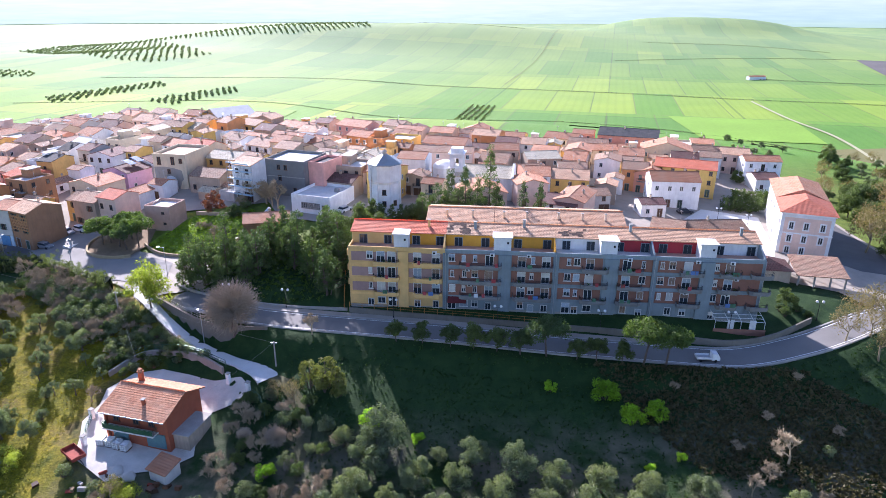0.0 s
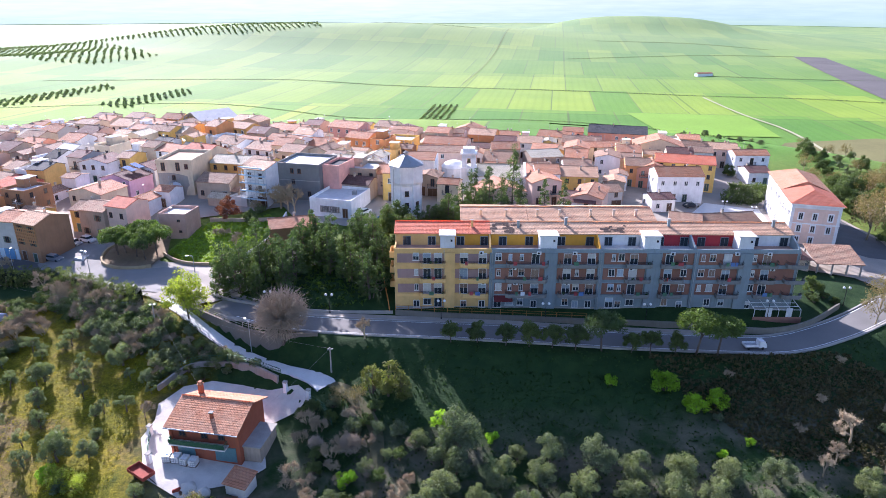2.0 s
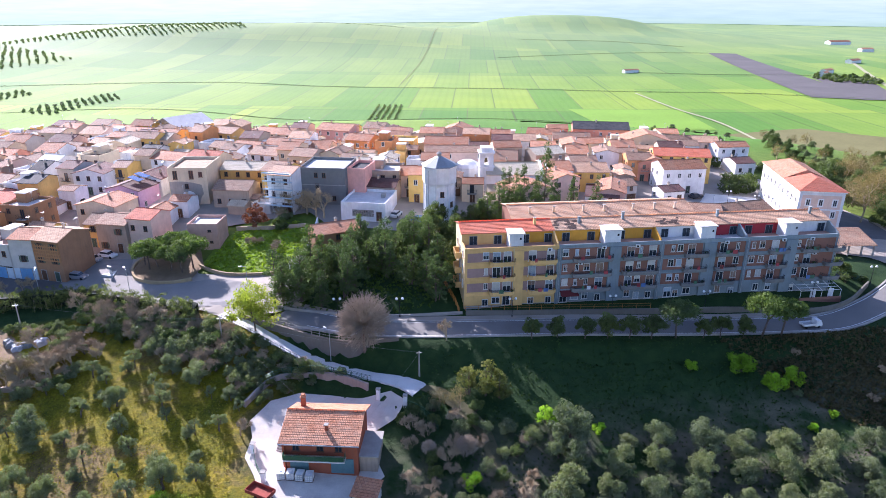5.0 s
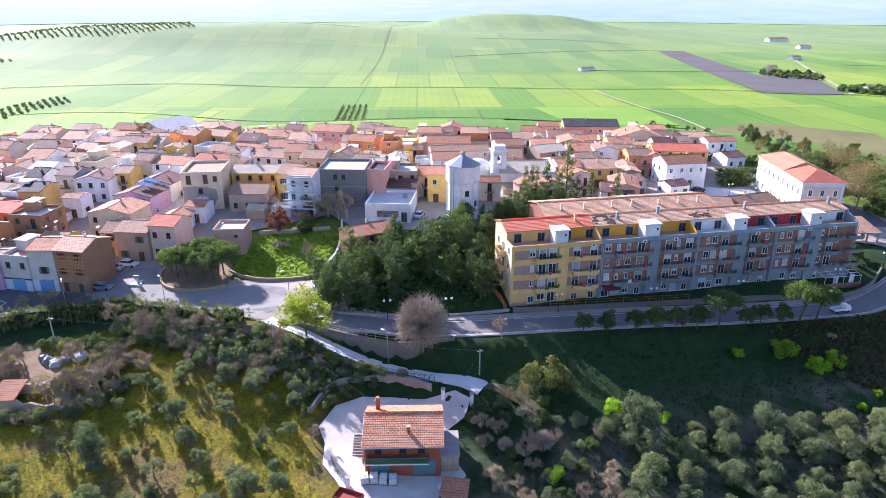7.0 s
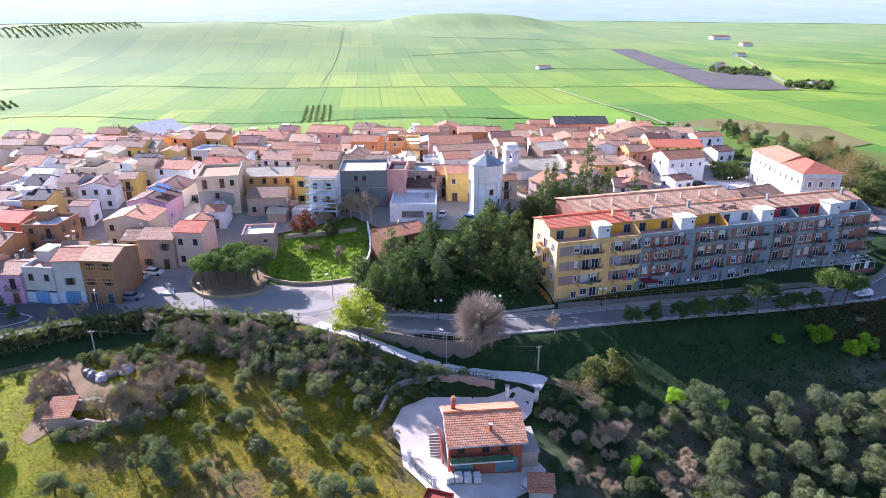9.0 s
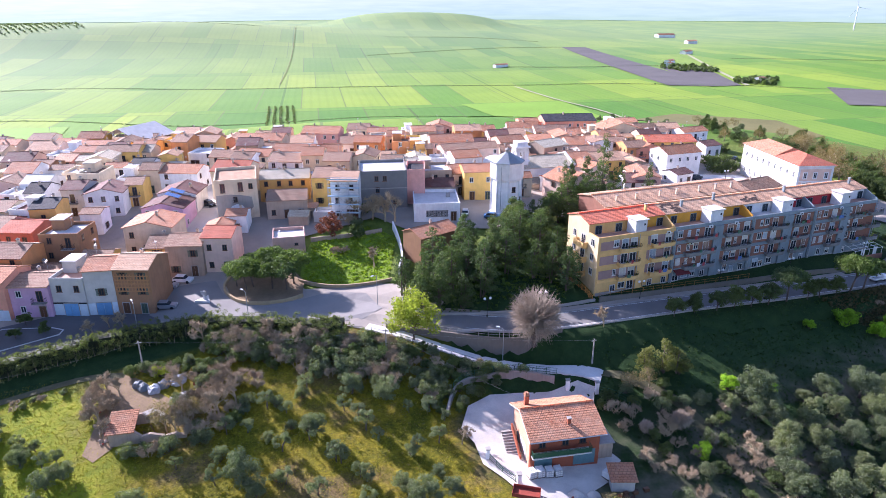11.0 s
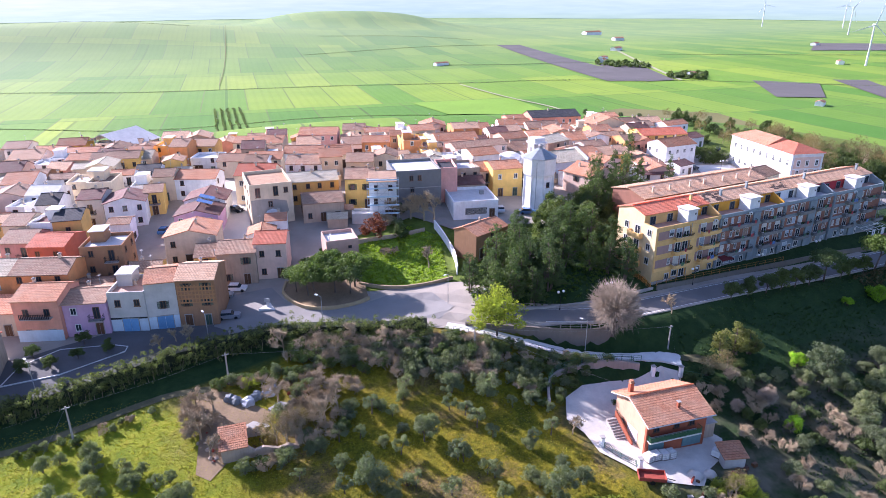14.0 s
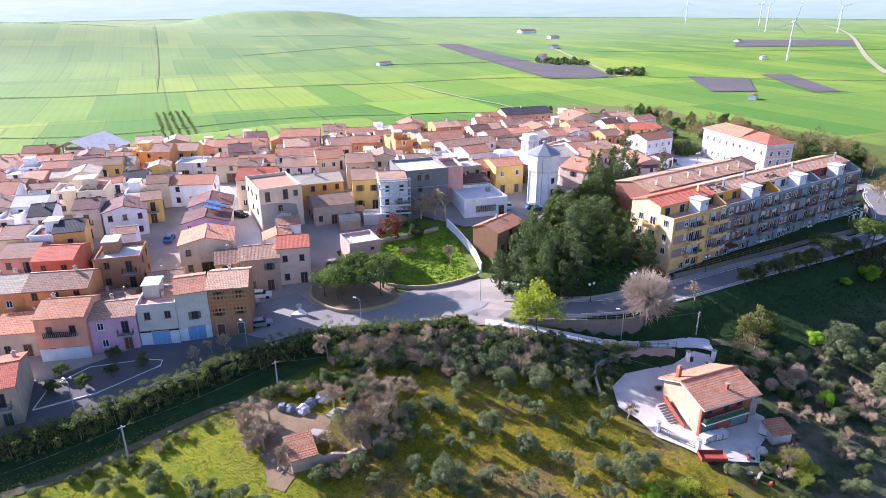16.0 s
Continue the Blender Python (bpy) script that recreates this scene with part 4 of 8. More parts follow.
house(-32.5, 178.7, 5.8, 8, 7, -26.6, "g", "cream", "brown")
house(-36.6, 188, 6, 8, 7, -29.6, "v", "cream", "brown")
house(-44.7, 187.4, 7.2, 9, 7, -26.9, "g", "beige", "brown")
house(-49, 197.8, 6.2, 9, 7, -22, "g", "beige", "terra")
house(-26.9, 214, 8.7, 8, 6.5, -29.6, "g", "orange", "terra")
house(-14, 223.8, 5.9, 8, 6.5, -25, "g", "blush", "terra")
house(12.5, 245.9, 9.8, 9, 6, -26.6, "v", "blush", "terra")
house(-18.7, 249.8, 8.2, 8, 6, -26.6, "g", "cream", "brown")
house(-12.1, 242.4, 11.2, 8, 5.5, -22, "g", "blush", "terra")
house(-20.2, 203.4, 5.4, 8, 8, -23, "t", "orange", "brown")
house(15.6, 228.7, 9.6, 10, 7, -19, "g", "orange", "pale")
house(0.9, 211.9, 14.4, 9, 6, -17, "g", "blush", "terra")
house(-0.2, 197, 18.1, 8, 6, -8, "g", "blush", "brown")
house(43.6, 235.5, 12.3, 9, 6, -26.3, "g", "white", "terra")
house(19.2, 204.7, 9.1, 8, 6.5, -7, "g", "beige", "terra")
house(50.9, 226.5, 13.6, 9, 5.5, -18, "g", "blush", "brown")
house(69.2, 241.4, 21.7, 11, 7, -19, "g", "salmon", "slate")
house(53.3, 220.3, 11.4, 8, 5, -3, "g", "beige", "terra")
house(75.4, 217, 16.6, 11, 6.5, -17, "v", "cream", "terra")
house(33, 207.2, 8.4, 8, 6, -20, "g", "cream", "terra")
house(40.8, 197, 7, 9, 6, -18, "g", "blush", "terra")
house(37.3, 184.6, 8.2, 8, 6, -8, "g", "grey", "brown")
house(25.9, 175.4, 6.9, 9, 6, -6, "g", "white", "terra")
house(34.9, 173.9, 10.2, 9, 6, -12, "g", "yellow", "pale")
house(9.1, 155.2, 11.3, 9, 6, 8, "v", "blush", "terra")
house(8.5, 159.7, 7.4, 7, 4.5, -8, "g", "white", "red")
house(71, 185.8, 17, 11, 8, -21, "g", "yellow", "red")
house(62.9, 172.6, 12.9, 9, 7.5, -6, "g", "white", "terra")
house(60.6, 184.6, 9.3, 9, 6, -16, "v", "salmon", "terra")
house(32.5, 153.9, 7.3, 12, 6, -26, "v", "blush", "terra")
house(102.4, 205.7, 11.4, 7, 6.5, -5, "g", "white", "terra")
house(103.8, 227.5, 9, 7, 4.5, -19, "g", "blush", "terra")
house(53.8, 161.5, 6.4, 6, 3.5, 2, "g", "white", "dusk")
house(38.9, 161.9, 6.8, 7, 5, 5, "g", "grey", "brown")
house(29.4, 152.1, 8.4, 8, 5, -26.6, "g", "white", "dusk")
house(56.4, 186.1, 7.2, 9, 6.5, -16, "g", "orange", "brown")
house(97.8, 192.6, 7, 8, 4, -3, "g", "white", "dusk")
house(29.8, 196.4, 10.5, 8, 6, 8, "g", "stone", "grey")
house(25.1, 180.4, 6.6, 8, 6, 8, "g", "salmon", "brown")
house(22.2, 164.4, 8.1, 8, 6.5, 8, "v", "blush", "terra")
house(51.9, 141.2, 7.4, 8, 4, -23, "g", "beige", "brown")
house(61.1, 141.1, 15.5, 9, 4, 4, "g", "cream", "brown")

# ground floors of the row along the street: pale blue dado, blue garage doors, open brick screen
M_DADO = plaster("pale_blue_dado", (0.56, 0.66, 0.74), 0.15)
for home, w, d in ((row_terrace, 6.2, 8.0), (row_tall, 5.1, 8.0)):
    part("dado", Shape().box(-w / 2 + 0.02, -d / 2 - 0.1, -0.8, w / 2 - 0.02, -d / 2 - 0.02, 2.5), M_DADO, home)
    dr = part("garage_door", DOORS[2][0], None, home, at=pose(0.2, -d / 2 - 0.1, 0.05))
    part("leaf", DOORS[2][1], None, dr, at=pose(0, -0.06, 0))
part("string_course", Shape().box(-3.1, -4.16, 2.5, 3.1, -4.02, 2.75), M_IRON, row_terrace)
part("dado", Shape().box(-3.78, -4.1, -0.8, 3.78, -4.02, 2.2), M_DADO, row_salmon)
bal = part("balcony", Shape().box(-2.4, -5.1, 4.55, 2.6, -4.0, 4.72), M_CONCRETE, row_salmon)
part("railing", lattice([-2.4 + 0.14 * k for k in range(36)], [4.72, 4.8, 5.55, 5.63], lambda i, k: k != 1 or i % 2 == 0, -5.08, -5.04), M_IRON, bal)
screen = lattice([-3.2 + 0.2 * k for k in range(33)], [4.6 + 0.25 * k for k in range(15)], lambda i, k: i % 3 == 0 or k % 3 == 0, -4.36, -4.27)
part("brick_screen", screen, plain("hollow_clay_blocks", (0.40, 0.21, 0.10), 0.9, vary=0.1), row_brick)

# solar panels on two roofs
M_SOLAR, _nt, _b = nodes_of("solar_glass")
_b.inputs["Base Color"].default_value = (0.05, 0.12, 0.30, 1)
_b.inputs["Roughness"].default_value = 0.12
for x, y, g, tilt in ((-88.2, 176.2, -24, 16), (-87.1, 178.7, -24, 16)):
    pan = thing("solar_panel", pose(x, y, z_at(x, y) + 6.95, 0, 0, g) @ pose(0, 0, 0, 0, tilt), "blue glass solar panels in an aluminium frame on a roof", "solar panel", "solar panels")
    part("frame", Shape().box(-1.7, -1.1, -0.06, 1.7, 1.1, 0.0), M_STEEL, pan)
    for k in range(3):
        part("panel", Shape().box(-1.65 + k * 1.12, -1.05, 0.002, -0.59 + k * 1.12, 1.05, 0.03), M_SOLAR, pan)

# the rest of the town, house by house where there is room
TOWN_HULL = [(-150, 166), (-195, 225), (-205, 290), (-150, 300), (-90, 280), (-40, 262), (30, 250), (95, 246), (110, 222), (84, 202), (50, 178), (30, 190), (0, 180), (-40, 192), (-62, 198), (-76, 215), (-80, 235), (-98, 200), (-125, 168)]
fill = random.Random(11)
for row in range(19):
    for col in range(43):
        u, v = -210 + col * 8.0 + fill.uniform(-0.8, 0.8), row * 9.6 + fill.uniform(-1.2, 1.2)
        g = radians(-20 if u < -20 else -17)
        x, y = u + v * 0.25, 165 + v - (u + 20) * 0.28
        w, d = fill.uniform(6.5, 9.5), fill.uniform(8, 10)
        pick = fill.choice(("white", "white", "white", "cream", "cream", "beige", "blush", "blush", "yellow", "salmon", "grey", "stone", "ochre"))
        tint = fill.choice(("terra", "terra", "terra", "brown", "brown", "pale", "pale", "dusk", "grey"))
        kind = fill.choice("gggggvt")
        hh = fill.choice((4.2, 5.6, 6.2, 6.6))
        if not inside(TOWN_HULL, x, y) or any((x - a) ** 2 + (y - b) ** 2 < (r + 3.3) ** 2 for a, b, r in TAKEN):
            continue
        house(round(x, 1), round(y, 1), round(w, 1), round(d, 1), hh, math.degrees(g), kind, pick, "flat" if kind == "t" else tint)
# small houses and annexes in the gaps, clear of the lanes
LANES = [((-105, 166), (-96, 189)), ((-96, 189), (-92, 205)), ((-86, 166), (-79.5, 195)), ((-79.5, 195), (-75, 222)), ((-72, 160), (-60, 178)), ((-90, 150), (-108, 152))]
OPEN_GROUND = [(11, 173, 17), (-14, 149, 8), (80, 152, 24), (68, 155, 17), (-45, 155, 14), (-56, 142, 17), (-75, 140, 13), (-30, 150, 12)]


def near_lane(x, y):
    for (ax, ay), (bx, by) in LANES:
        t = max(0.0, min(1.0, ((x - ax) * (bx - ax) + (y - ay) * (by - ay)) / ((bx - ax) ** 2 + (by - ay) ** 2)))
        if (x - ax - t * (bx - ax)) ** 2 + (y - ay - t * (by - ay)) ** 2 < 5.2 ** 2:
            return True
    return False


FRONT = [(-160, 172), (-128, 158), (-96, 156), (-70, 160), (-30, 160), (0, 158), (30, 160), (55, 178), (90, 205), (100, 236), (30, 250), (-40, 262), (-90, 282), (-160, 300), (-205, 280)]
for row in range(30):
    for col in range(64):
        x, y = -205 + col * 4.8 + fill.uniform(-1.2, 1.2), 152 + row * 5.0 + fill.uniform(-1.2, 1.2)
        w, d, hh = fill.uniform(4.6, 6.4), fill.uniform(5.0, 6.4), fill.choice((3.2, 3.6, 4.4, 5.2, 5.8))
        pick = fill.choice(("white", "white", "white", "cream", "cream", "blush", "beige", "yellow", "stone", "ochre", "brown"))
        tint, kind = fill.choice(("terra", "brown", "brown", "pale", "grey")), fill.choice("gggvt")
        if not inside(FRONT, x, y) or near_lane(x, y) or any((x - a) ** 2 + (y - b) ** 2 < r * r for a, b, r in OPEN_GROUND) or any((x - a) ** 2 + (y - b) ** 2 < (r + 2.35) ** 2 for a, b, r in TAKEN):
            continue
        house(round(x, 1), round(y, 1), round(w, 1), round(d, 1), hh, -20 if x < -20 else -17, kind, pick, "flat" if kind == "t" else tint)
house(-133.1, 142.9, 8.0, 9.7, 6.4, -15, "g", "stone", "red")

# sheds in the yards above the walled plot
house(-61.8, 163.4, 4.6, 4.0, 2.3, -24, "g", "stone", "grey", 0)
house(-55.8, 162.6, 5.0, 4.2, 2.6, -24, "t", "grey", "flat", 0)
house(-58.4, 166.6, 3.6, 3.4, 2.4, -24, "g", "stone", "brown", 0)

# scaffolding round the tall white house
scaff = thing("scaffolding", pose(-49.8, 163.7, z_at(-49.8, 160), 0, 0, -26), "steel scaffolding with pale blue boards round a white house", "scaffolding")
M_BOARD = plain("pale_blue_board", (0.42, 0.55, 0.66), 0.6)
for u in (-3.6, -1.2, 1.2, 3.6):
    for v in (-5.9, -4.8):
        part("upright", Shape().tube((u, v, -0.3), (u, v, 10.2), 0.045, 0.045, 5), M_STEEL, scaff)
for z in (2.0, 4.0, 6.0, 8.0, 10.0):
    part("deck", Shape().box(-3.7, -5.9, z - 0.05, 3.7, -4.8, z + 0.03), M_BOARD, scaff)
    part("rail", Shape().tube((-3.7, -5.93, z + 1.0 if z < 10 else z + 0.6), (3.7, -5.93, z + 1.0 if z < 10 else z + 0.6), 0.04, 0.04, 5), M_STEEL, scaff)
    part("toe_board", Shape().box(-3.7, -5.97, z, 3.7, -5.92, z + 0.3), M_BOARD, scaff)
for k in range(5):
    a, b = (-3.6, 3.6) if k % 2 else (3.6, -3.6)
    part("brace", Shape().tube((a / 3 if k else a / 3, -5.98, 2.0 * k), (b / 3, -5.98, 2.0 * k + 2.0), 0.035, 0.035, 5), M_STEEL, scaff)

# ---- apartment block ----
M_YELLOW = plaster("yellow_facade_paint", (0.74, 0.48, 0.19), 0.15)
M_ORANGE = plaster("orange_terrace_paint", (0.72, 0.36, 0.05), 0.12)
M_REDPAINT = plaster("dark_red_terrace_paint", (0.42, 0.05, 0.06), 0.15)
M_WHITEPAINT = plaster("white_terrace_paint", (0.72, 0.72, 0.72), 0.2)
M_BLUEGREY = plaster("blue_grey_concrete_facade", (0.25, 0.30, 0.32), 0.35)
M_BRICKPANEL = plaster("terracotta_brick_infill", (0.28, 0.14, 0.10), 0.25)
M_MAUVE = plaster("mauve_brick_infill", (0.33, 0.22, 0.20), 0.2)
M_TERRACE = ROOFS["terrace"]
M_SLAB = plain("stained_balcony_concrete", (0.22, 0.215, 0.20), 0.85, scale=0.9, spread=0.3)
M_SHADE = plain("dark_awning_cloth", (0.14, 0.03, 0.03), 0.9)
M_PVC = plain("white_plastic", (0.7, 0.7, 0.68), 0.4)

apt = thing("apartment_block", pose(-17.45, 108.85, 0, 0, 0, -4.7), "long four-storey apartment block, yellow end and blue-grey concrete with brick infill", "building")
MODULES = [(0.0, 17.6, M_YELLOW, M_MAUVE), (17.6, 37.4, M_BLUEGREY, M_BRICKPANEL), (37.4, 54.6, M_BLUEGREY, M_BRICKPANEL), (54.6, 73.3, M_BLUEGREY, M_BRICKPANEL)]
DEEP, TOP, FLOOR_Z = 11.2, 12.0, (0.0, 2.95, 5.9, 8.9)
SETBACK, EAVE, RIDGE_Y, RIDGE_Z = 3.6, 13.65, 7.2, 14.6


def courses(y0, z0, y1, z1, step=0.42, lip=0.03, thick=0.14):
    """Profile (y, z) of a tiled slope from eave to ridge, every course lapping the one below."""
    n = max(2, int(math.hypot(y1 - y0, z1 - z0) / step))
    pts = []
    for i in range(n):
        a, b = i / n, (i + 1) / n
        pts += [(y0 + (y1 - y0) * a, z0 + (z1 - z0) * a + thick + lip), (y0 + (y1 - y0) * b, z0 + (z1 - z0) * b + thick)]
    return [(y0, z0)] + pts + [(y1, z1)]


def slope(s, y0, z0, y1, z1, x0, x1, step=0.42):
    p = courses(y0, z0, y1, z1, step)
    s.extrude_x(p[::-1] if y1 > y0 else p, x0, x1)


def gable_roof(y0, z0, y1, z1, yr, zr, x0, x1, step=0.42):
    """Both tiled slopes and the ridge between them in one piece."""
    front, back = courses(y0, z0, yr, zr, step)[:-1], courses(y1, z1, yr, zr, step)[:-1]
    prof = front + [(yr, zr + 0.34)] + back[::-1] + [(yr, zr)]
    return Shape().extrude_x(prof[::-1], x0, x1)


for i, (a, b, paint, infill) in enumerate(MODULES):
    body = Shape().box(a, 0, -2.5, b - 0.01, DEEP, TOP - 0.72)
    wall = part("wall", body, paint, apt)
    par = Shape()
    for q in ((a, 0, b - 0.01, 0.2), (a, DEEP - 0.2, b - 0.01, DEEP)):
        par.box(q[0], q[1], TOP - 0.72, q[2], q[3], TOP)
    if i == 0:
        par.box(0, 0.2, TOP - 0.72, 0.2, DEEP - 0.2, TOP)
    if i == 3:
        par.box(b - 0.21, 0.2, TOP - 0.72, b - 0.01, DEEP - 0.2, TOP)
    part("parapet", par, paint, apt)
    part("terrace_floor", Shape().box(a + 0.21, 0.21, TOP - 0.71, b - 0.22, SETBACK, TOP - 0.65), M_TERRACE if i != 2 else ROOFS["flat"], apt)
    # tiled roof over the set-back storey
    rf = gable_roof(SETBACK - 0.3, EAVE - 0.1, DEEP + 0.3, EAVE - 0.35, RIDGE_Y, RIDGE_Z, a + (-0.25 if i == 0 else 0.0), b - 0.02 + (0.2 if i == 3 else 0))
    part("roof", rf, ROOFS["red"] if i == 0 else ROOFS["pale"], apt, "new red tiles" if i == 0 else "bleached, partly slipped tiles")
    # stair hut on the terrace
    s0, s1 = ((8.3, 10.9), (26.3, 29.4), (45.1, 48.0), (62.2, 64.9))[i]
    hut = part("stair_hut", Shape().box(s0, 0.35, TOP - 0.7, s1, SETBACK - 0.5, 14.3), M_WHITEPAINT, apt)
    part("hut_roof", Shape().box(s0 - 0.25, 0.1, 14.3, s1 + 0.25, SETBACK - 0.3, 14.48), ROOFS["flat"], hut)
    part("vent", Shape().box(s1 - 0.75, 0.3, 13.2, s1 - 0.4, 0.36, 13.6), M_IRON, hut)
    # fin walls between the terraces
    part("fin_wall", Shape().extrude_x([(0.2, TOP - 0.7), (SETBACK, TOP - 0.7), (SETBACK, EAVE + 0.1), (0.2, TOP + 0.25)], b - 0.36, b - 0.08), paint if i != 1 else M_ORANGE, apt)

PENT = [(0.0, 9.6, M_ORANGE), (9.6, 17.6, M_ORANGE), (17.6, 27.8, M_ORANGE), (27.8, 37.4, M_ORANGE), (37.4, 46.5, M_WHITEPAINT), (46.5, 54.6, M_REDPAINT), (54.6, 63.5, M_REDPAINT), (63.5, 73.3, M_WHITEPAINT)]
PDOOR = (Shape().box(-0.75, -0.06, 0, 0.75, 0.02, 1.75), Shape().box(-0.66, -0.08, 0.06, -0.03, -0.05, 1.68).box(0.03, -0.08, 0.06, 0.66, -0.05, 1.68))
PDOOR = (PDOOR[0].mesh("terrace_door", plain("grey_blue_shutter_door", (0.26, 0.31, 0.33), 0.5, vary=0.4)), PDOOR[1].mesh("pane", M_GLASS))
for k, (a, b, paint) in enumerate(PENT):
    gable = [(SETBACK, TOP - 0.9), (DEEP - 0.02, TOP - 0.9), (DEEP - 0.02, EAVE - 0.12), (RIDGE_Y, RIDGE_Z - 0.05), (SETBACK, EAVE - 0.06)]
    part("penthouse_wall", Shape().extrude_x(gable, a + 0.02, b - 0.02), paint if k else M_YELLOW, apt)
    for u in ((0.22, 0.7) if k % 2 == 0 else (0.3, 0.85)):
        dr = part("terrace_door", PDOOR[0], None, apt, at=pose(a + u * (b - a), SETBACK - 0.03, TOP - 0.66))
        part("pane", PDOOR[1], None, dr)

# concrete bands, piers and brick infill
APT_BAYS = [(0, 0.5, 8.9), (0, 11.0, 17.2), (1, 18.3, 27.2), (1, 29.6, 36.9), (2, 38.0, 45.6), (2, 48.5, 54.2), (3, 55.2, 62.4), (3, 64.9, 72.8)]
for m, a, b in APT_BAYS:
    for fl in (1, 2, 3):
        part("brick_panel", Shape().box(a, -0.05, FLOOR_Z[fl] + (0.35 if m == 0 else 0.15), b, 0.02, FLOOR_Z[fl] + (2.1 if m == 0 else 2.35)), MODULES[m][3], apt)
    for fl in (1, 2, 3):
        part("floor_band", Shape().box(a - 0.25, -0.13, FLOOR_Z[fl] - (0.42 if m == 0 else 0.3), b + 0.25, 0.02, FLOOR_Z[fl] + (0.14 if m == 0 else 0.1)), MODULES[m][2], apt)
for a, b in ((8.95, 10.95), (17.25, 17.95), (27.3, 29.5), (37.0, 37.8), (45.8, 48.3), (54.25, 54.95), (62.5, 64.8)):
    part("pier", Shape().box(a, -0.3, -0.6, b, 0.02, TOP - 0.75), M_YELLOW if a < 17 else M_BLUEGREY, apt)
part("base_course", Shape().box(0.1, -0.12, -1.2, 73.2, 0.02, 0.5), M_CONCRETE, apt)

APT_WINDOW = window_meshes(1.15, 1.45, M_FRAME)
APT_DOOR = window_meshes(1.5, 2.1, M_FRAME)
APT_SMALL = window_meshes(0.7, 1.3, M_FRAME)


ROLLERS = [plain("cream_roller_shutter", (0.52, 0.50, 0.45), 0.6, vary=0.2), plain("slate_blue_roller_shutter", (0.34, 0.40, 0.45), 0.6, vary=0.3), plain("brown_roller_shutter", (0.24, 0.16, 0.11), 0.6, vary=0.3)]
roll_rnd = random.Random(15)


def roller(w, h, m):
    s = Shape()
    n = int(h / 0.12)
    zz = [h - 0.09 - k * 0.12 for k in range(n)]
    pts = [(-0.045, h - 0.09)]
    for z in zz:
        pts += [(-0.062, z - 0.03), (-0.062, z - 0.09), (-0.045, z - 0.12)]
    pts += [(-0.03, zz[-1] - 0.12), (-0.03, h - 0.09)]
    s.extrude_x(pts[::-1], -w / 2 + 0.1, w / 2 - 0.1)
    return s.mesh("roller_shutter", m)


ROLL = {(round(w, 2), k, i): roller(w, hh * f, ROLLERS[i]) for w, hh in ((1.15, 1.45), (1.5, 2.1), (0.7, 1.3)) for k, f in ((0, 0.45), (1, 0.92)) for i in range(3)}


def apt_opening(kind, s, z):
    fr, gl, _, wide = kind
    w = part("window", fr, None, apt, at=pose(s, -0.09, z))
    part("pane", gl, None, w)
    if roll_rnd.random() < 0.8:
        k, i = roll_rnd.choice((0, 0, 1)), roll_rnd.randrange(3)
        full = {1.15: 1.45, 1.5: 2.1, 0.7: 1.3}[wide]
        part("roller_shutter", ROLL[(wide, k, i)], None, w, at=pose(0, -0.02, full - full * (0.45, 0.92)[k]))


def apt_balcony(a, b, z, solid, bulge=1.25):
    """Slab with clipped corners; a solid painted parapet or iron bars on a low upstand."""
    out = [(a, 0), (a, -bulge * 0.75), (a + 0.5, -bulge), (b - 0.5, -bulge), (b, -bulge * 0.75), (b, 0)]
    bal = part("balcony", Shape().prism(out, z - 0.32, z - 0.1), M_YELLOW if solid else M_SLAB, apt)
    rail = Shape()
    for (x0, y0), (x1, y1) in zip(out[:-1], out[1:]):
        d = Vector((x1 - x0, y1 - y0)).normalized() * 0.06
        n = Vector((-d.y, d.x))
        rail.prism([(x0 + n.x, y0 + n.y), (x0 - n.x, y0 - n.y), (x1 - n.x, y1 - n.y), (x1 + n.x, y1 + n.y)], z - 0.1, z + (0.5 if solid else 0.45))
    part("upstand", rail, M_YELLOW if solid else M_SLAB, bal)
    bars = Shape()
    for (x0, y0), (x1, y1) in zip(out[:-1], out[1:]):
        ztop = z + (0.92 if solid else 0.95)
        bars.tube((x0, y0, ztop), (x1, y1, ztop), 0.03, 0.03, 4)
        n = max(1, int(math.hypot(x1 - x0, y1 - y0) / 0.16))
        for k in range(n):
            x, y = x0 + (x1 - x0) * k / n, y0 + (y1 - y0) * k / n
            bars.tube((x, y, z), (x, y, ztop), 0.013, 0.013, 3)
    part("railing", bars, M_IRON, bal)


AC_UNIT = Shape().box(-0.4, -0.3, 0, 0.4, 0, 0.55).mesh("air_conditioner", M_PVC)
AC_FAN = Shape().lathe([(0.2, 0.0), (0.2, 0.02)], 12).mesh("fan", M_IRON)
rnd = random.Random(5)
PLAN = [(0, (3.9,), (5.9, 7.9), (4.6, 9.3)), (0, (), (12.6, 16.0), (12.0, 17.1)),
        (1, (18.9, 21.1, 23.1), (25.6,), (20.3, 27.8)), (1, (33.3,), (31.4, 35.7), (30.0, 36.9)),
        (2, (39.6, 41.2), (43.4,), (42.0, 46.6)), (2, (52.6,), (49.8,), (48.3, 52.6)),
        (3, (55.9, 57.7), (60.3,), (59.0, 63.0)), (3, (65.2,), (67.4,), (65.8, 69.3))]
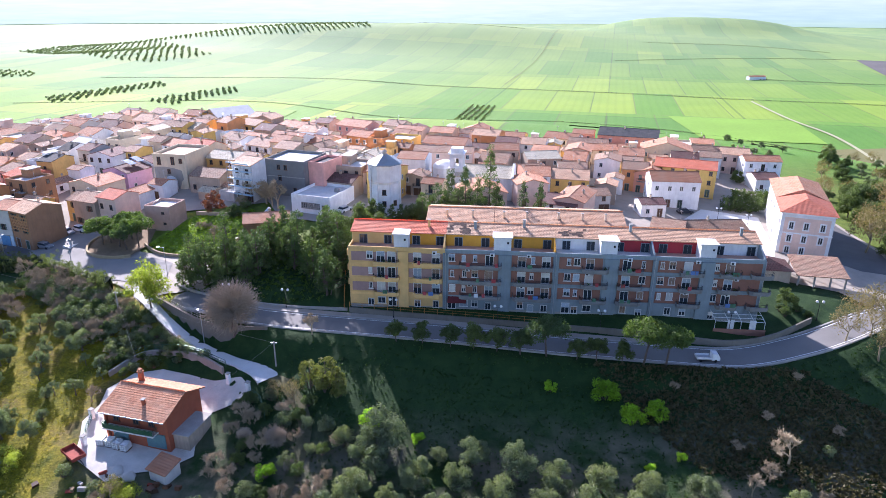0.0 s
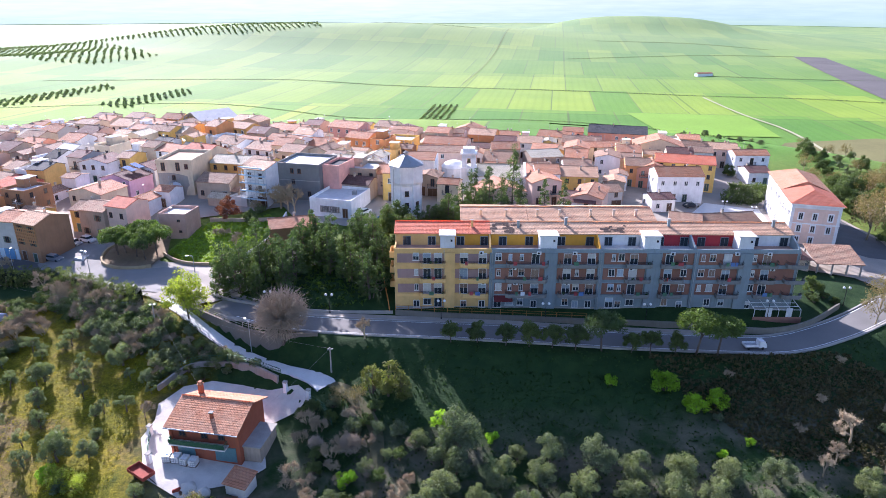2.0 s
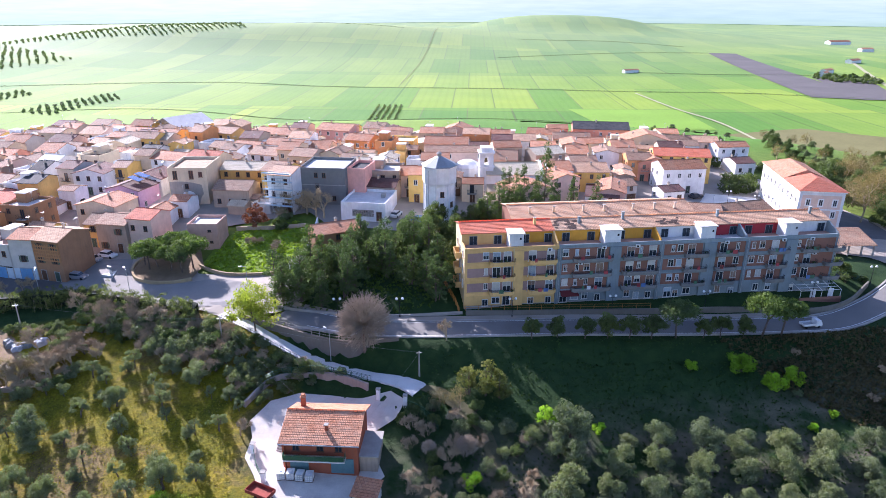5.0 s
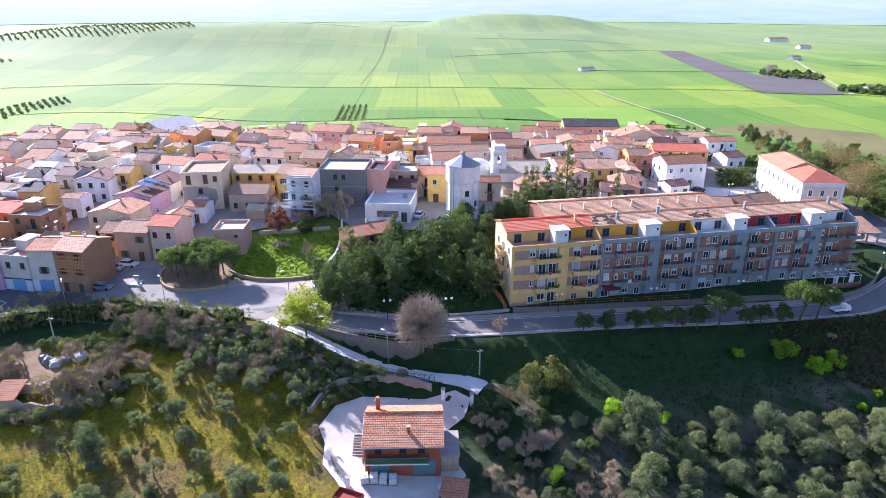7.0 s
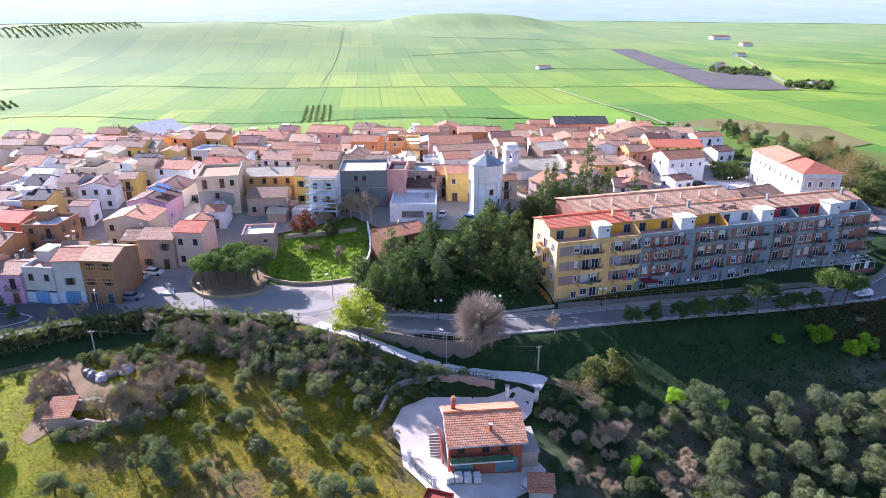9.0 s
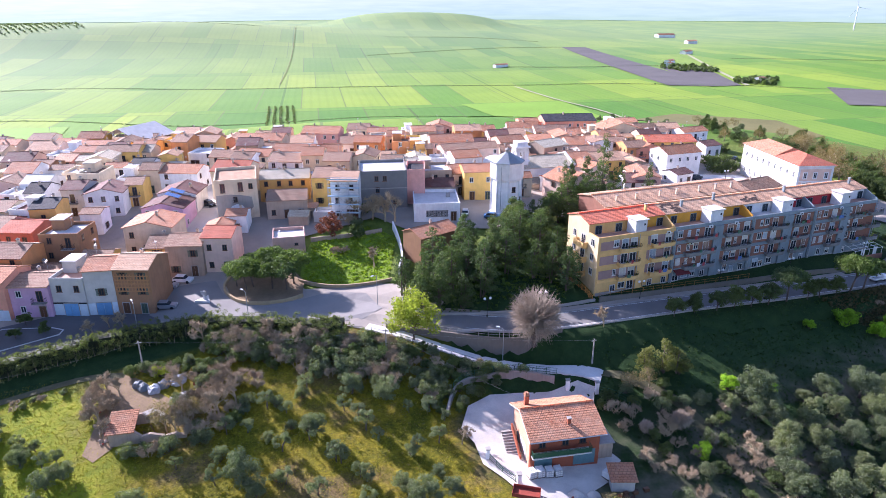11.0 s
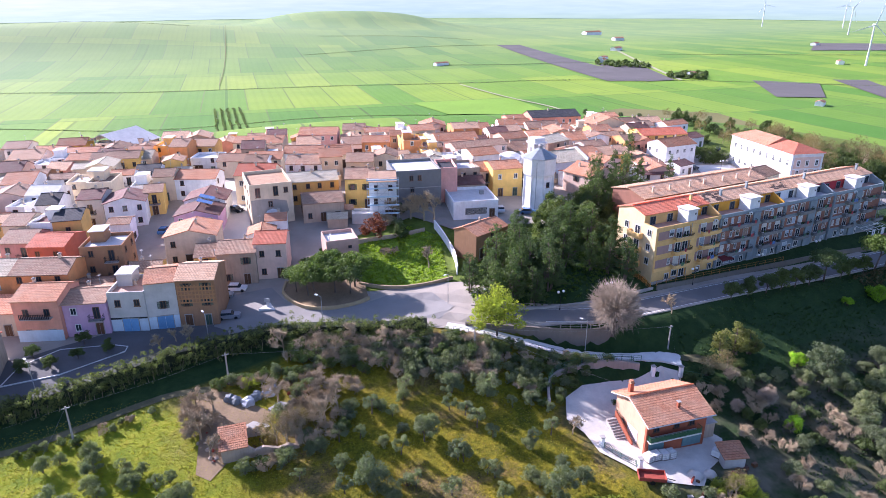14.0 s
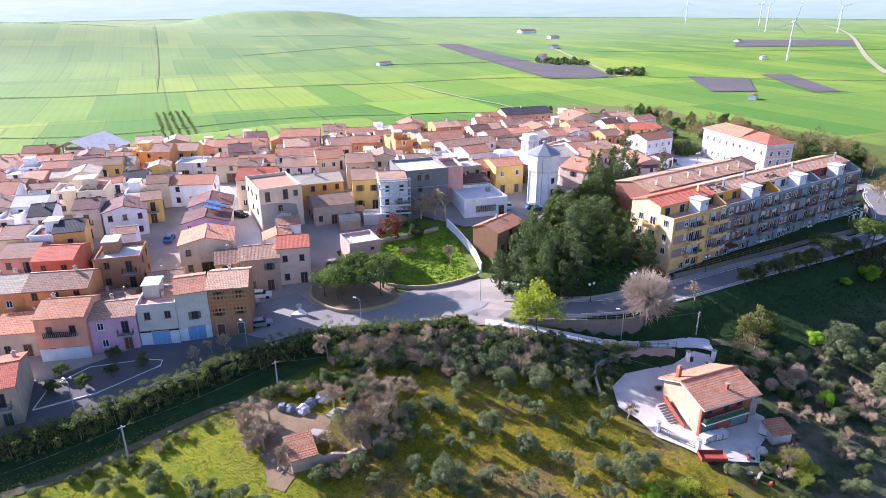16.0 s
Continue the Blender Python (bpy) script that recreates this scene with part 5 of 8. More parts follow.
for m, wins, doors, (b0, b1) in PLAN:
    for fl in (1, 2, 3):
        z = FLOOR_Z[fl] + 0.12
        for s in wins:
            apt_opening(APT_WINDOW if rnd.random() < 0.6 else APT_SMALL, s + rnd.uniform(-0.1, 0.1), z + 0.72)
        for s in doors:
            apt_opening(APT_DOOR, s, z + 0.05)
        apt_balcony(b0, b1, z, m == 0)
        if rnd.random() < 0.75:
            ac = part("air_conditioner", AC_UNIT, None, apt, at=pose(rnd.uniform(b0 + 0.5, b1 - 0.5), -0.14, z + 2.0))
            part("fan", AC_FAN, None, ac, at=pose(-0.08, -0.3, 0.27, 90))
    for s in list(wins) + list(doors):
        if rnd.random() < 0.8:
            apt_opening(APT_DOOR if rnd.random() < 0.5 else APT_WINDOW, s, 0.35 if rnd.random() < 0.5 else 0.85)
# washing, pots and blinds on the balconies
CLOTHS = [plain("white_laundry", (0.7, 0.7, 0.7), 0.9), plain("blue_laundry", (0.12, 0.2, 0.4), 0.9), plain("red_laundry", (0.4, 0.08, 0.08), 0.9), plain("green_blind", (0.10, 0.2, 0.12), 0.9)]
for m, wins, doors, (b0, b1) in PLAN:
    for fl in (1, 2, 3):
        z = FLOOR_Z[fl] + 0.12
        for k in range(rnd.choice((0, 1, 2, 3))):
            u = rnd.uniform(b0 + 0.6, b1 - 0.9)
            part("laundry", Shape().box(u, -1.32, z + 0.25, u + rnd.uniform(0.4, 0.9), -1.28, z + 0.98), rnd.choice(CLOTHS), apt)
        for k in range(rnd.choice((0, 1, 2))):
            u = rnd.uniform(b0 + 0.4, b1 - 0.4)
            pot = part("flower_pot", Shape().lathe([(0.12, z - 0.1), (0.18, z + 0.25)], 8, u, -0.9), ROOFS["terrace"], apt)
            part("plant", leaf_mesh("plant", [(u, -0.9, z + 0.6, 0.35, 40, 0.14)], leafage("pot_plant", (0.06, 0.11, 0.03), 0.3) if "pot_plant" not in bpy.data.materials else bpy.data.materials["pot_plant"], fl), None, pot)
# far end balconies and the left end wall
M_PALEYELLOW = plaster("pale_cream_end_wall", (0.74, 0.58, 0.34), 0.15)
part("end_wall", Shape().extrude_x([(0.05, -0.5), (DEEP - 0.05, -0.5), (DEEP - 0.05, EAVE - 0.3), (RIDGE_Y, RIDGE_Z - 0.2), (SETBACK, EAVE - 0.2), (SETBACK, TOP - 0.1), (0.05, TOP - 0.1)], -0.05, 0.0), M_PALEYELLOW, apt, "pale cream gable end")
for fl in (1, 2, 3):
    z = FLOOR_Z[fl] + 0.12
    apt_balcony(71.0, 74.6, z, False)
    for k, v in enumerate((1.9, 5.2, 8.4)):
        fr, gl, *_ = APT_WINDOW if k != 1 else APT_DOOR
        w = part("window", fr, None, apt, at=pose(-0.06, v, z + (0.72 if k != 1 else 0.05), 0, 0, -90))
        part("pane", gl, None, w)
    out = [(-1.2, 3.6), (0, 3.6), (0, 7.0), (-1.2, 7.0)]
    bal = part("balcony", Shape().prism(out, z - 0.32, z - 0.1), M_YELLOW, apt)
    part("upstand", Shape().box(-1.2, 3.6, z - 0.1, -1.08, 7.0, z + 0.85).box(-1.08, 3.6, z - 0.1, 0, 3.72, z + 0.85).box(-1.08, 6.88, z - 0.1, 0, 7.0, z + 0.85), M_YELLOW, bal)
for s in (17.75, 37.4, 54.6, 73.2, 9.0):
    part("drainpipe", Shape().tube((s, -0.36, 0.2), (s, -0.36, TOP - 0.2), 0.06, 0.06, 6), M_STEEL, apt)
part("awning", Shape().extrude_x([(-1.6, 2.15), (-0.1, 2.75), (-0.1, 2.82), (-1.6, 2.2)], 18.2, 21.6), M_SHADE, apt, "dark red awning over the ground floor")
for s, y in ((14.2, 5.6), (22.8, 5.4), (31.8, 6.3), (51.0, 6.0), (70.5, 5.9)):
    z = EAVE + (y - SETBACK) * 0.39
    ch = part("chimney", Shape().box(s - 0.22, y - 0.22, z - 0.4, s + 0.22, y + 0.22, z + 1.15), M_BLUEGREY if s > 15 else M_YELLOW, apt)
    part("cap", Shape().box(s - 0.3, y - 0.3, z + 1.15, s + 0.3, y + 0.3, z + 1.25), M_CONCRETE, ch)
# bare underlay where tiles have slipped
M_UNDER = plain("bare_roof_underlay", (0.12, 0.08, 0.06), 0.9)
for k in range(34):
    s = rnd.choice((rnd.uniform(17.8, 24), rnd.uniform(17.8, 22), rnd.uniform(38.5, 43)))
    y = rnd.uniform(SETBACK, RIDGE_Y - 0.6)
    z = EAVE - 0.1 + (y - SETBACK + 0.3) * (RIDGE_Z - EAVE + 0.1) / (RIDGE_Y - SETBACK + 0.3) + 0.2
    w = rnd.uniform(0.5, 1.6)
    part("bare_patch", Shape().box(-w / 2, -0.19, 0, w / 2, 0.19, 0.03), M_UNDER, apt, at=pose(s, y, z, math.degrees(math.atan(0.375))))
# glazed frame lean-to in the garden
lean = thing("pergola", pose(-17.45, 108.85, 0, 0, 0, -4.7) @ pose(65.2, 0, 0), "white steel pergola frame over a brick garden terrace", "pergola")
for x in (0, 2.2, 4.4, 6.6, 8.4):
    part("post", Shape().tube((x, -3.4, -0.6), (x, -3.4, 1.7), 0.05, 0.05, 6), M_PVC, lean)
    part("rafter", Shape().tube((x, -3.4, 1.7), (x, -0.3, 2.3), 0.05, 0.05, 6), M_PVC, lean)
for y, z in ((-3.4, 1.7), (-2.4, 1.91), (-1.3, 2.1)):
    part("rail", Shape().tube((0, y, z), (8.4, y, z), 0.05, 0.05, 6), M_PVC, lean)
part("low_wall", Shape().box(-0.2, -3.6, -1.6, 8.6, -3.45, 0.3), M_BRICKPANEL, lean)
part("panel", Shape().box(2.2, -3.2, 0.0, 3.3, -3.15, 1.9), M_PVC, lean)
part("panel", Shape().box(5.9, -3.2, 0.0, 7.0, -3.15, 1.9), M_PVC, lean)

# ---- the block behind ----
rear = thing("apartment_block", pose(-17.45, 108.85, 0, 0, 0, -4.7) @ pose(12.6, 17.0, 0), "red-brown rear apartment block under a long bleached tile roof", "building")
part("wall", Shape().extrude_x([(0, -1), (10.6, -1), (10.6, 11.6), (5.3, 12.85), (0, 11.6)], 0, 40), M_BRICKPANEL, rear)
for a, b in ((0, 13.6), (13.7, 27.0), (27.1, 40)):
    rf = gable_roof(-0.4, 11.6, 11.0, 11.6, 5.3, 12.9, a - 0.3 if a == 0 else a, b, 0.45)
    part("roof", rf, ROOFS["pale"], rear)
    part("gutter", Shape().box(a, -0.5, 11.2, b, -0.36, 11.34), M_STEEL, rear)
for s in (4.0, 9.2, 15.6, 20.2, 26.6, 31.4, 36.0):
    ch = part("chimney", Shape().box(s - 0.2, 1.5, 11.6, s + 0.2, 1.9, 13.5), WALLS["beige"], rear)
    part("cap", Shape().box(s - 0.27, 1.43, 13.5, s + 0.27, 1.97, 13.6), M_CONCRETE, ch)
for k in range(14):
    for z in (9.2, 6.2):
        fr, gl, *_ = APT_SMALL
        w = part("window", fr, None, rear, at=pose(1.6 + k * 2.8, -0.06, z))
        part("pane", gl, None, w)

# ---- water tower ----
tower = thing("water_tower", pose(-14.2, 149.0, 4.7, 0, 0, 22.5), "white octagonal water tower with a shallow leaded roof", "water tower")
part("shaft", Shape().lathe([(4.1, -1), (4.1, 0.8), (3.75, 0.9), (3.65, 8.6), (4.0, 9.2)], 8), WALLS["white"], tower)
part("tank", Shape().lathe([(4.05, 9.2), (4.1, 9.3), (4.1, 12.9), (4.25, 13.0), (4.25, 13.2)], 8), WALLS["white"], tower)
part("roof", Shape().lathe([(4.35, 13.2), (4.35, 13.3), (0.6, 15.3), (0.6, 15.35)], 8), plain("dull_lead_sheet", (0.24, 0.27, 0.29), 0.5, 0.3), tower)
part("lantern", Shape().lathe([(0.5, 15.3), (0.5, 15.9), (0.75, 15.95), (0.1, 16.4)], 8), M_CONCRETE, tower)
for k in range(8):
    g = radians(45 * k)
    part("pilaster", Shape().tube((3.75 * math.cos(g), 3.75 * math.sin(g), 0.5), (3.7 * math.cos(g), 3.7 * math.sin(g), 9.0), 0.22, 0.2, 6), WALLS["white"], tower)
for z, k in ((3.4, -3), (6.2, -3), (3.4, -2)):
    g = 45 * k + 22.5
    fr, gl, *_ = WINDOWS[1]
    w = part("window", fr, None, tower, at=pose(3.43 * math.cos(radians(g)), 3.43 * math.sin(radians(g)), z, 0, 0, g + 90))
    part("pane", gl, None, w)
part("pipe", Shape().tube((-3.9, -1.3, 0), (-3.8, -1.3, 12.6), 0.09, 0.09, 6), M_STEEL, tower)

# ---- church ----
church = thing("church", pose(11.3, 173.0, 3.4, 0, 0, -9), "whitewashed church nave with a lichen-grey tiled roof", "church")
part("wall", Shape().extrude_x([(-6.2, -1), (6.2, -1), (6.2, 6.4), (0, 8.25), (-6.2, 6.4)], -7.8, 7.8), WALLS["white"], church)
rf = gable_roof(-6.6, 6.3, 6.6, 6.3, 0, 8.3, -7.8, 7.4, 0.5)
part("roof", rf, ROOFS["grey"], church)
part("gable_parapet", Shape().extrude_x([(-6.7, 4.8), (6.7, 4.8), (6.7, 6.9), (0, 9.1), (-6.7, 6.9)], 7.4, 8.0), WALLS["white"], church)
part("buttress", Shape().box(-3.2, -7.2, -1, -2.4, -6.2, 4.5), WALLS["white"], church)
part("side_aisle", Shape().extrude_x([(-9.4, -1), (-6.2, -1), (-6.2, 3.6), (-9.4, 2.6)], -7.5, 3.0), WALLS["beige"], church)
part("aisle_roof", Shape().extrude_x([(-9.7, 2.55), (-6.2, 3.65), (-6.2, 3.82), (-9.7, 2.72)], -7.7, 3.2), ROOFS["grey"], church)
part("dome", Shape().lathe([(3.6, -0.5), (3.6, 6.2), (3.8, 6.3), (3.1, 7.2), (1.6, 7.9), (0.3, 8.1)], 12, -12.0, 5.0), WALLS["white"], church)
bell = thing("bell_tower", pose(3.4, 171.6, 4.0, 0, 0, -9), "slender white church bell tower with open arched belfry", "bell tower")
part("shaft", Shape().box(-1.9, -1.9, -1, 1.9, 1.9, 7.4), WALLS["white"], bell)
part("cornice", Shape().box(-2.15, -2.15, 7.4, 2.15, 2.15, 7.75), WALLS["white"], bell)
for sx in (-1, 1):
    for sy in (-1, 1):
        part("corner_pier", Shape().box(sx * 1.25 - 0.6, sy * 1.25 - 0.6, 7.75, sx * 1.25 + 0.6, sy * 1.25 + 0.6, 11.2), WALLS["white"], bell)
part("arch_head", Shape().box(-1.85, -1.85, 10.3, 1.85, 1.85, 11.3), WALLS["white"], bell)
part("cornice", Shape().box(-2.2, -2.2, 11.3, 2.2, 2.2, 11.7), WALLS["white"], bell)
part("attic", Shape().box(-1.6, -1.6, 11.7, 1.6, 1.6, 12.9), WALLS["white"], bell)
part("bell", Shape().lathe([(0.55, 8.7), (0.42, 9.1), (0.3, 9.6), (0.12, 9.8)], 10), plain("bronze", (0.12, 0.09, 0.04), 0.4, 0.8), bell)

# ---- town hall ----
hall = thing("town_hall", pose(76.0, 138.0, -1.0, 0, 0, -21), "cream two-storey civic building with pinkish end wall and tiled hipped roof", "public building")
HW, HD, HH = 10.6, 31.0, 10.8
part("wall", Shape().box(0, 0, -1, HW, HD, HH), WALLS["white"], hall)
part("end_wall_panel", Shape().box(0.7, -0.05, 0.2, HW - 0.7, 0.02, HH - 1.1), WALLS["blush"], hall)
part("cornice", Shape().box(-0.25, -0.25, HH - 0.35, HW + 0.25, HD + 0.25, HH), WALLS["white"], hall)
part("string_course", Shape().box(-0.1, -0.1, 5.9, HW + 0.1, 0.0, 6.2), WALLS["white"], hall)


def hipped(s, x0, y0, x1, y1, z, rise, front_hip, back_hip):
    mid = 0.5 * (x0 + x1)
    a, b = y0 + front_hip, y1 - back_hip
    s.quad((x0, y0, z), (mid, a, z + rise), (mid, b, z + rise), (x0, y1, z))
    s.quad((x1, y1, z), (mid, b, z + rise), (mid, a, z + rise), (x1, y0, z))
    s.poly([(x0, y0, z), (x1, y0, z), (mid, a, z + rise)])
    s.poly([(x1, y1, z), (x0, y1, z), (mid, b, z + rise)])
    s.quad((x0, y0, z), (x0, y1, z), (x1, y1, z), (x1, y0, z))


rf = Shape()
hipped(rf, -0.6, -0.6, HW + 0.6, 12.0, HH + 0.02, 2.2, 5.8, 2.0)
part("roof", rf, ROOFS["red"], hall, "newer red hipped tiles")
rf = Shape()
hipped(rf, -0.6, 12.0, HW + 0.6, HD + 0.6, HH + 0.02, 2.4, 0.5, 5.0)
part("roof", rf, ROOFS["terra"], hall, "older bleached tiles")
HALLWIN = window_meshes(0.95, 1.65, M_FRAME)
SURROUND = ring(-0.66, -0.2, 0.66, 1.85, 0.16, -0.08, 0.02).mesh("surround", WALLS["white"])
for z in (1.2, 4.0, 7.0):
    for u in (2.2, 5.2, 8.5):
        if z < 2 and u > 6:
            continue
        w = part("window", HALLWIN[0], None, hall, at=pose(u, -0.08, z))
        part("pane", HALLWIN[1], None, w)
        part("surround", SURROUND, None, w)
for z in (2.0, 7.0):
    for k in range(9):
        w = part("window", HALLWIN[0], None, hall, at=pose(-0.06, 1.8 + k * 3.3, z, 0, 0, -90))
        part("pane", HALLWIN[1], None, w)
        part("surround", SURROUND, None, w)

# ---- shelter with tiled roof beside the hall ----
shelter = thing("canteen", pose(62.2, 121.0, -0.4, 0, 0, -10), "low red-roofed building with an open tiled porch", "building")
part("wall", Shape().box(0, 0, -1, 8.0, 6.0, 3.4), WALLS["beige"], shelter)
rf = Shape()
hipped(rf, -0.6, -0.6, 8.6, 6.6, 3.4, 1.7, 3.2, 3.2)
part("roof", rf, ROOFS["dusk"], shelter)
rf = Shape()
slope(rf, -1.2, 2.9, 6.4, 4.6, 8.7, 18.5, 0.45)
part("porch_roof", rf, ROOFS["brown"], shelter)
for x in (9.2, 12.2, 15.2, 18.0):
    for y in (-0.9, 5.8):
        part("post", Shape().box(x - 0.14, y - 0.14, -1, x + 0.14, y + 0.14, 2.95 + (y + 1.2) * 0.22), M_CONCRETE, shelter)

# ---- brick house below the lane ----
M_REDBRICK = plaster("red_brick_wall", (0.36, 0.11, 0.06), 0.25)
M_TEAL = plain("teal_garage_paint", (0.10, 0.19, 0.21), 0.5)
M_GREENRAIL = plain("green_painted_steel", (0.04, 0.13, 0.07), 0.45, 0.3)
bh = thing("brick_house", pose(-49.9, 79.9, -8.35, 0, 0, -14.5), "red brick farmhouse with tiled gable roof and green balcony", "house")
BW, BD, BE, BR = 10.2, 8.2, 5.7, 7.15
part("wall", Shape().extrude_x([(0.1, -0.8), (BD, -0.8), (BD, BE - 0.4), (BD / 2 + 0.3, BR - 0.05), (0.1, BE)], 0.0, BW), M_REDBRICK, bh)
part("side_wall", Shape().extrude_x([(0.12, -0.8), (BD - 0.02, -0.8), (BD - 0.02, BE - 0.5), (BD / 2 + 0.3, BR - 0.1), (0.12, BE - 0.1)], -0.06, 0.0), plaster("peach_side_render", (0.62, 0.38, 0.25), 0.2), bh, "bare peach render")
rf = gable_roof(-1.0, BE - 0.35, BD + 0.9, BE - 0.6, BD / 2 + 0.3, BR, -0.55, BW + 0.5, 0.36)
part("roof", rf, ROOFS["terra"], bh)
part("gutter", Shape().tube((-0.5, -1.1, BE - 0.3), (BW + 0.5, -1.1, BE - 0.3), 0.09, 0.09, 6), M_STEEL, bh)
part("bargeboard", Shape().extrude_x([(-1.0, BE - 0.5), (BD / 2 + 0.3, BR - 0.16), (BD + 0.9, BE - 0.75), (BD + 0.9, BE - 0.6), (BD / 2 + 0.3, BR), (-1.0, BE - 0.35)], -0.62, -0.55), M_FRAME, bh)
bal = part("balcony", Shape().box(-0.1, -1.2, 2.62, BW - 1.6, 0.1, 2.8), M_FRAME, bh)
rail = Shape()
rail.tube((-0.05, -1.17, 3.75), (BW - 1.65, -1.17, 3.75), 0.03, 0.03, 4)
rail.tube((-0.05, -1.17, 3.75), (-0.05, 0.0, 3.75), 0.03, 0.03, 4)
rail.tube((BW - 1.65, -1.17, 3.75), (BW - 1.65, 0.0, 3.75), 0.03, 0.03, 4)
for k in range(60):
    x = -0.05 + k * (BW - 1.6) / 59
    rail.tube((x, -1.17, 2.8), (x, -1.17, 3.75), 0.018, 0.018, 3)
for k in range(8):
    for x in (-0.05, BW - 1.65):
        rail.tube((x, -1.17 + 0.15 * k, 2.8), (x, -1.17 + 0.15 * k, 3.75), 0.018, 0.018, 3)
part("railing", rail, M_GREENRAIL, bal)
part("rail_panel", Shape().box(0.0, -1.15, 2.86, BW - 1.7, -1.12, 3.6).box(-0.03, -1.1, 2.86, 0.0, -0.02, 3.6), M_GREENRAIL, bal)
for x0, x1 in ((0.6, 3.2), (6.4, 9.6)):
    part("garage_door", Shape().box(x0, -0.02, 0.0, x1, 0.12, 2.4), M_TEAL, bh)
for x in (1.6, 5.0, 7.6):
    fr, gl, *_ = WINDOWS[2]
    w = part("window", fr, None, bh, at=pose(x, 0.06, 3.55))
    part("pane", gl, None, w)
part("pillar", Shape().box(-0.28, -0.28, -0.8, 0.02, 0.12, BE - 0.3), M_REDBRICK, bh)
part("side_door", Shape().box(-0.12, 2.0, 0, -0.05, 4.6, 2.5), M_LANE, bh, "pale sheet garage door")
part("side_door", Shape().box(-0.12, 5.4, 0, -0.05, 6.3, 2.1), M_TEAL, bh)
ch = part("chimney", Shape().box(0.9, 6.4, 4.6, 1.5, 7.0, 7.9), M_REDBRICK, bh)
part("cap", Shape().box(0.8, 6.3, 7.9, 1.6, 7.1, 8.0).box(0.95, 6.45, 8.0, 1.45, 6.95, 8.4), ROOFS["terra"], ch)
ch = part("chimney", Shape().box(5.6, 1.1, 5.2, 6.0, 1.5, 7.15), M_REDBRICK, bh)
part("cap", Shape().box(5.5, 1.0, 7.15, 6.1, 1.6, 7.25), M_CONCRETE, ch)
part("outhouse", Shape().box(BW + 0.05, 1.0, -0.8, BW + 2.6, 6.5, 2.2), WALLS["stone"], bh)
part("outhouse_roof", Shape().box(BW, 0.8, 2.2, BW + 2.8, 6.7, 2.35), M_CONCRETE, bh)
for k in range(11):
    part("stair_step", Shape().box(-2.5, 2.2 + k * 0.42, -0.8, -0.9, 2.62 + k * 0.42, 0.18 + k * 0.19), M_CONCRETE, bh)
part("stair_wall", Shape().extrude_x([(2.0, -0.8), (7.0, -0.8), (7.0, 3.1), (6.6, 3.1), (2.0, 0.9)], -0.9, -0.7), M_REDBRICK, bh)

# ---- trees and shrubs ----
M_BARK = plain("grey_brown_bark", (0.13, 0.10, 0.08), 0.9, scale=2.0, spread=0.3, bump_by=0.05)
M_PALEBARK = plain("pale_bare_twigs", (0.40, 0.315, 0.20), 0.9, vary=0.25)
M_MAUVETWIG = plain("mauve_brown_twigs", (0.40, 0.325, 0.245), 0.9, vary=0.2)
L_PINE = leafage("dark_pine_needles", (0.085, 0.125, 0.05), 0.35)
L_UMBRELLA = leafage("stone_pine_needles", (0.105, 0.155, 0.04), 0.35)
L_OLIVE = leafage("olive_leaves", (0.16, 0.19, 0.11), 0.32)
L_DARK = leafage("evergreen_leaves", (0.10, 0.135, 0.05), 0.35)
L_FRESH = leafage("fresh_spring_leaves", (0.26, 0.42, 0.03), 0.5)
L_YELLOW = leafage("yellow_green_leaves", (0.28, 0.32, 0.05), 0.45)
L_HEDGE = leafage("ivy_hedge_leaves", (0.125, 0.15, 0.055), 0.38)
L_RUST = leafage("rust_red_leaves", (0.17, 0.06, 0.045), 0.3)
L_GRASS = leafage("meadow_grass", (0.25, 0.22, 0.018), 0.4)
L_STRAW = leafage("dry_grass", (0.24, 0.19, 0.075), 0.3)


def limbs(s, a, way, length, r, depth, rnd, tips, spread=0.6, sides=5, drop=0.62):
    """A limb that forks as it climbs; tips gathers the ends."""
    a, way = Vector(a), Vector(way).normalized()
    b = a + way * length
    s.tube(a, b, r, r * 0.68, max(3, sides))
    if depth == 0:
        tips.append(b)
        return
    for k in range(rnd.choice((2, 3, 3))):
        w = (way + Vector((rnd.gauss(0, spread), rnd.gauss(0, spread), rnd.gauss(0.1, spread * 0.6)))).normalized()
        limbs(s, b - way * length * rnd.uniform(0, 0.25), w, length * drop * rnd.uniform(0.75, 1.2), r * 0.62, depth - 1, rnd, tips, spread, sides - 1, drop)


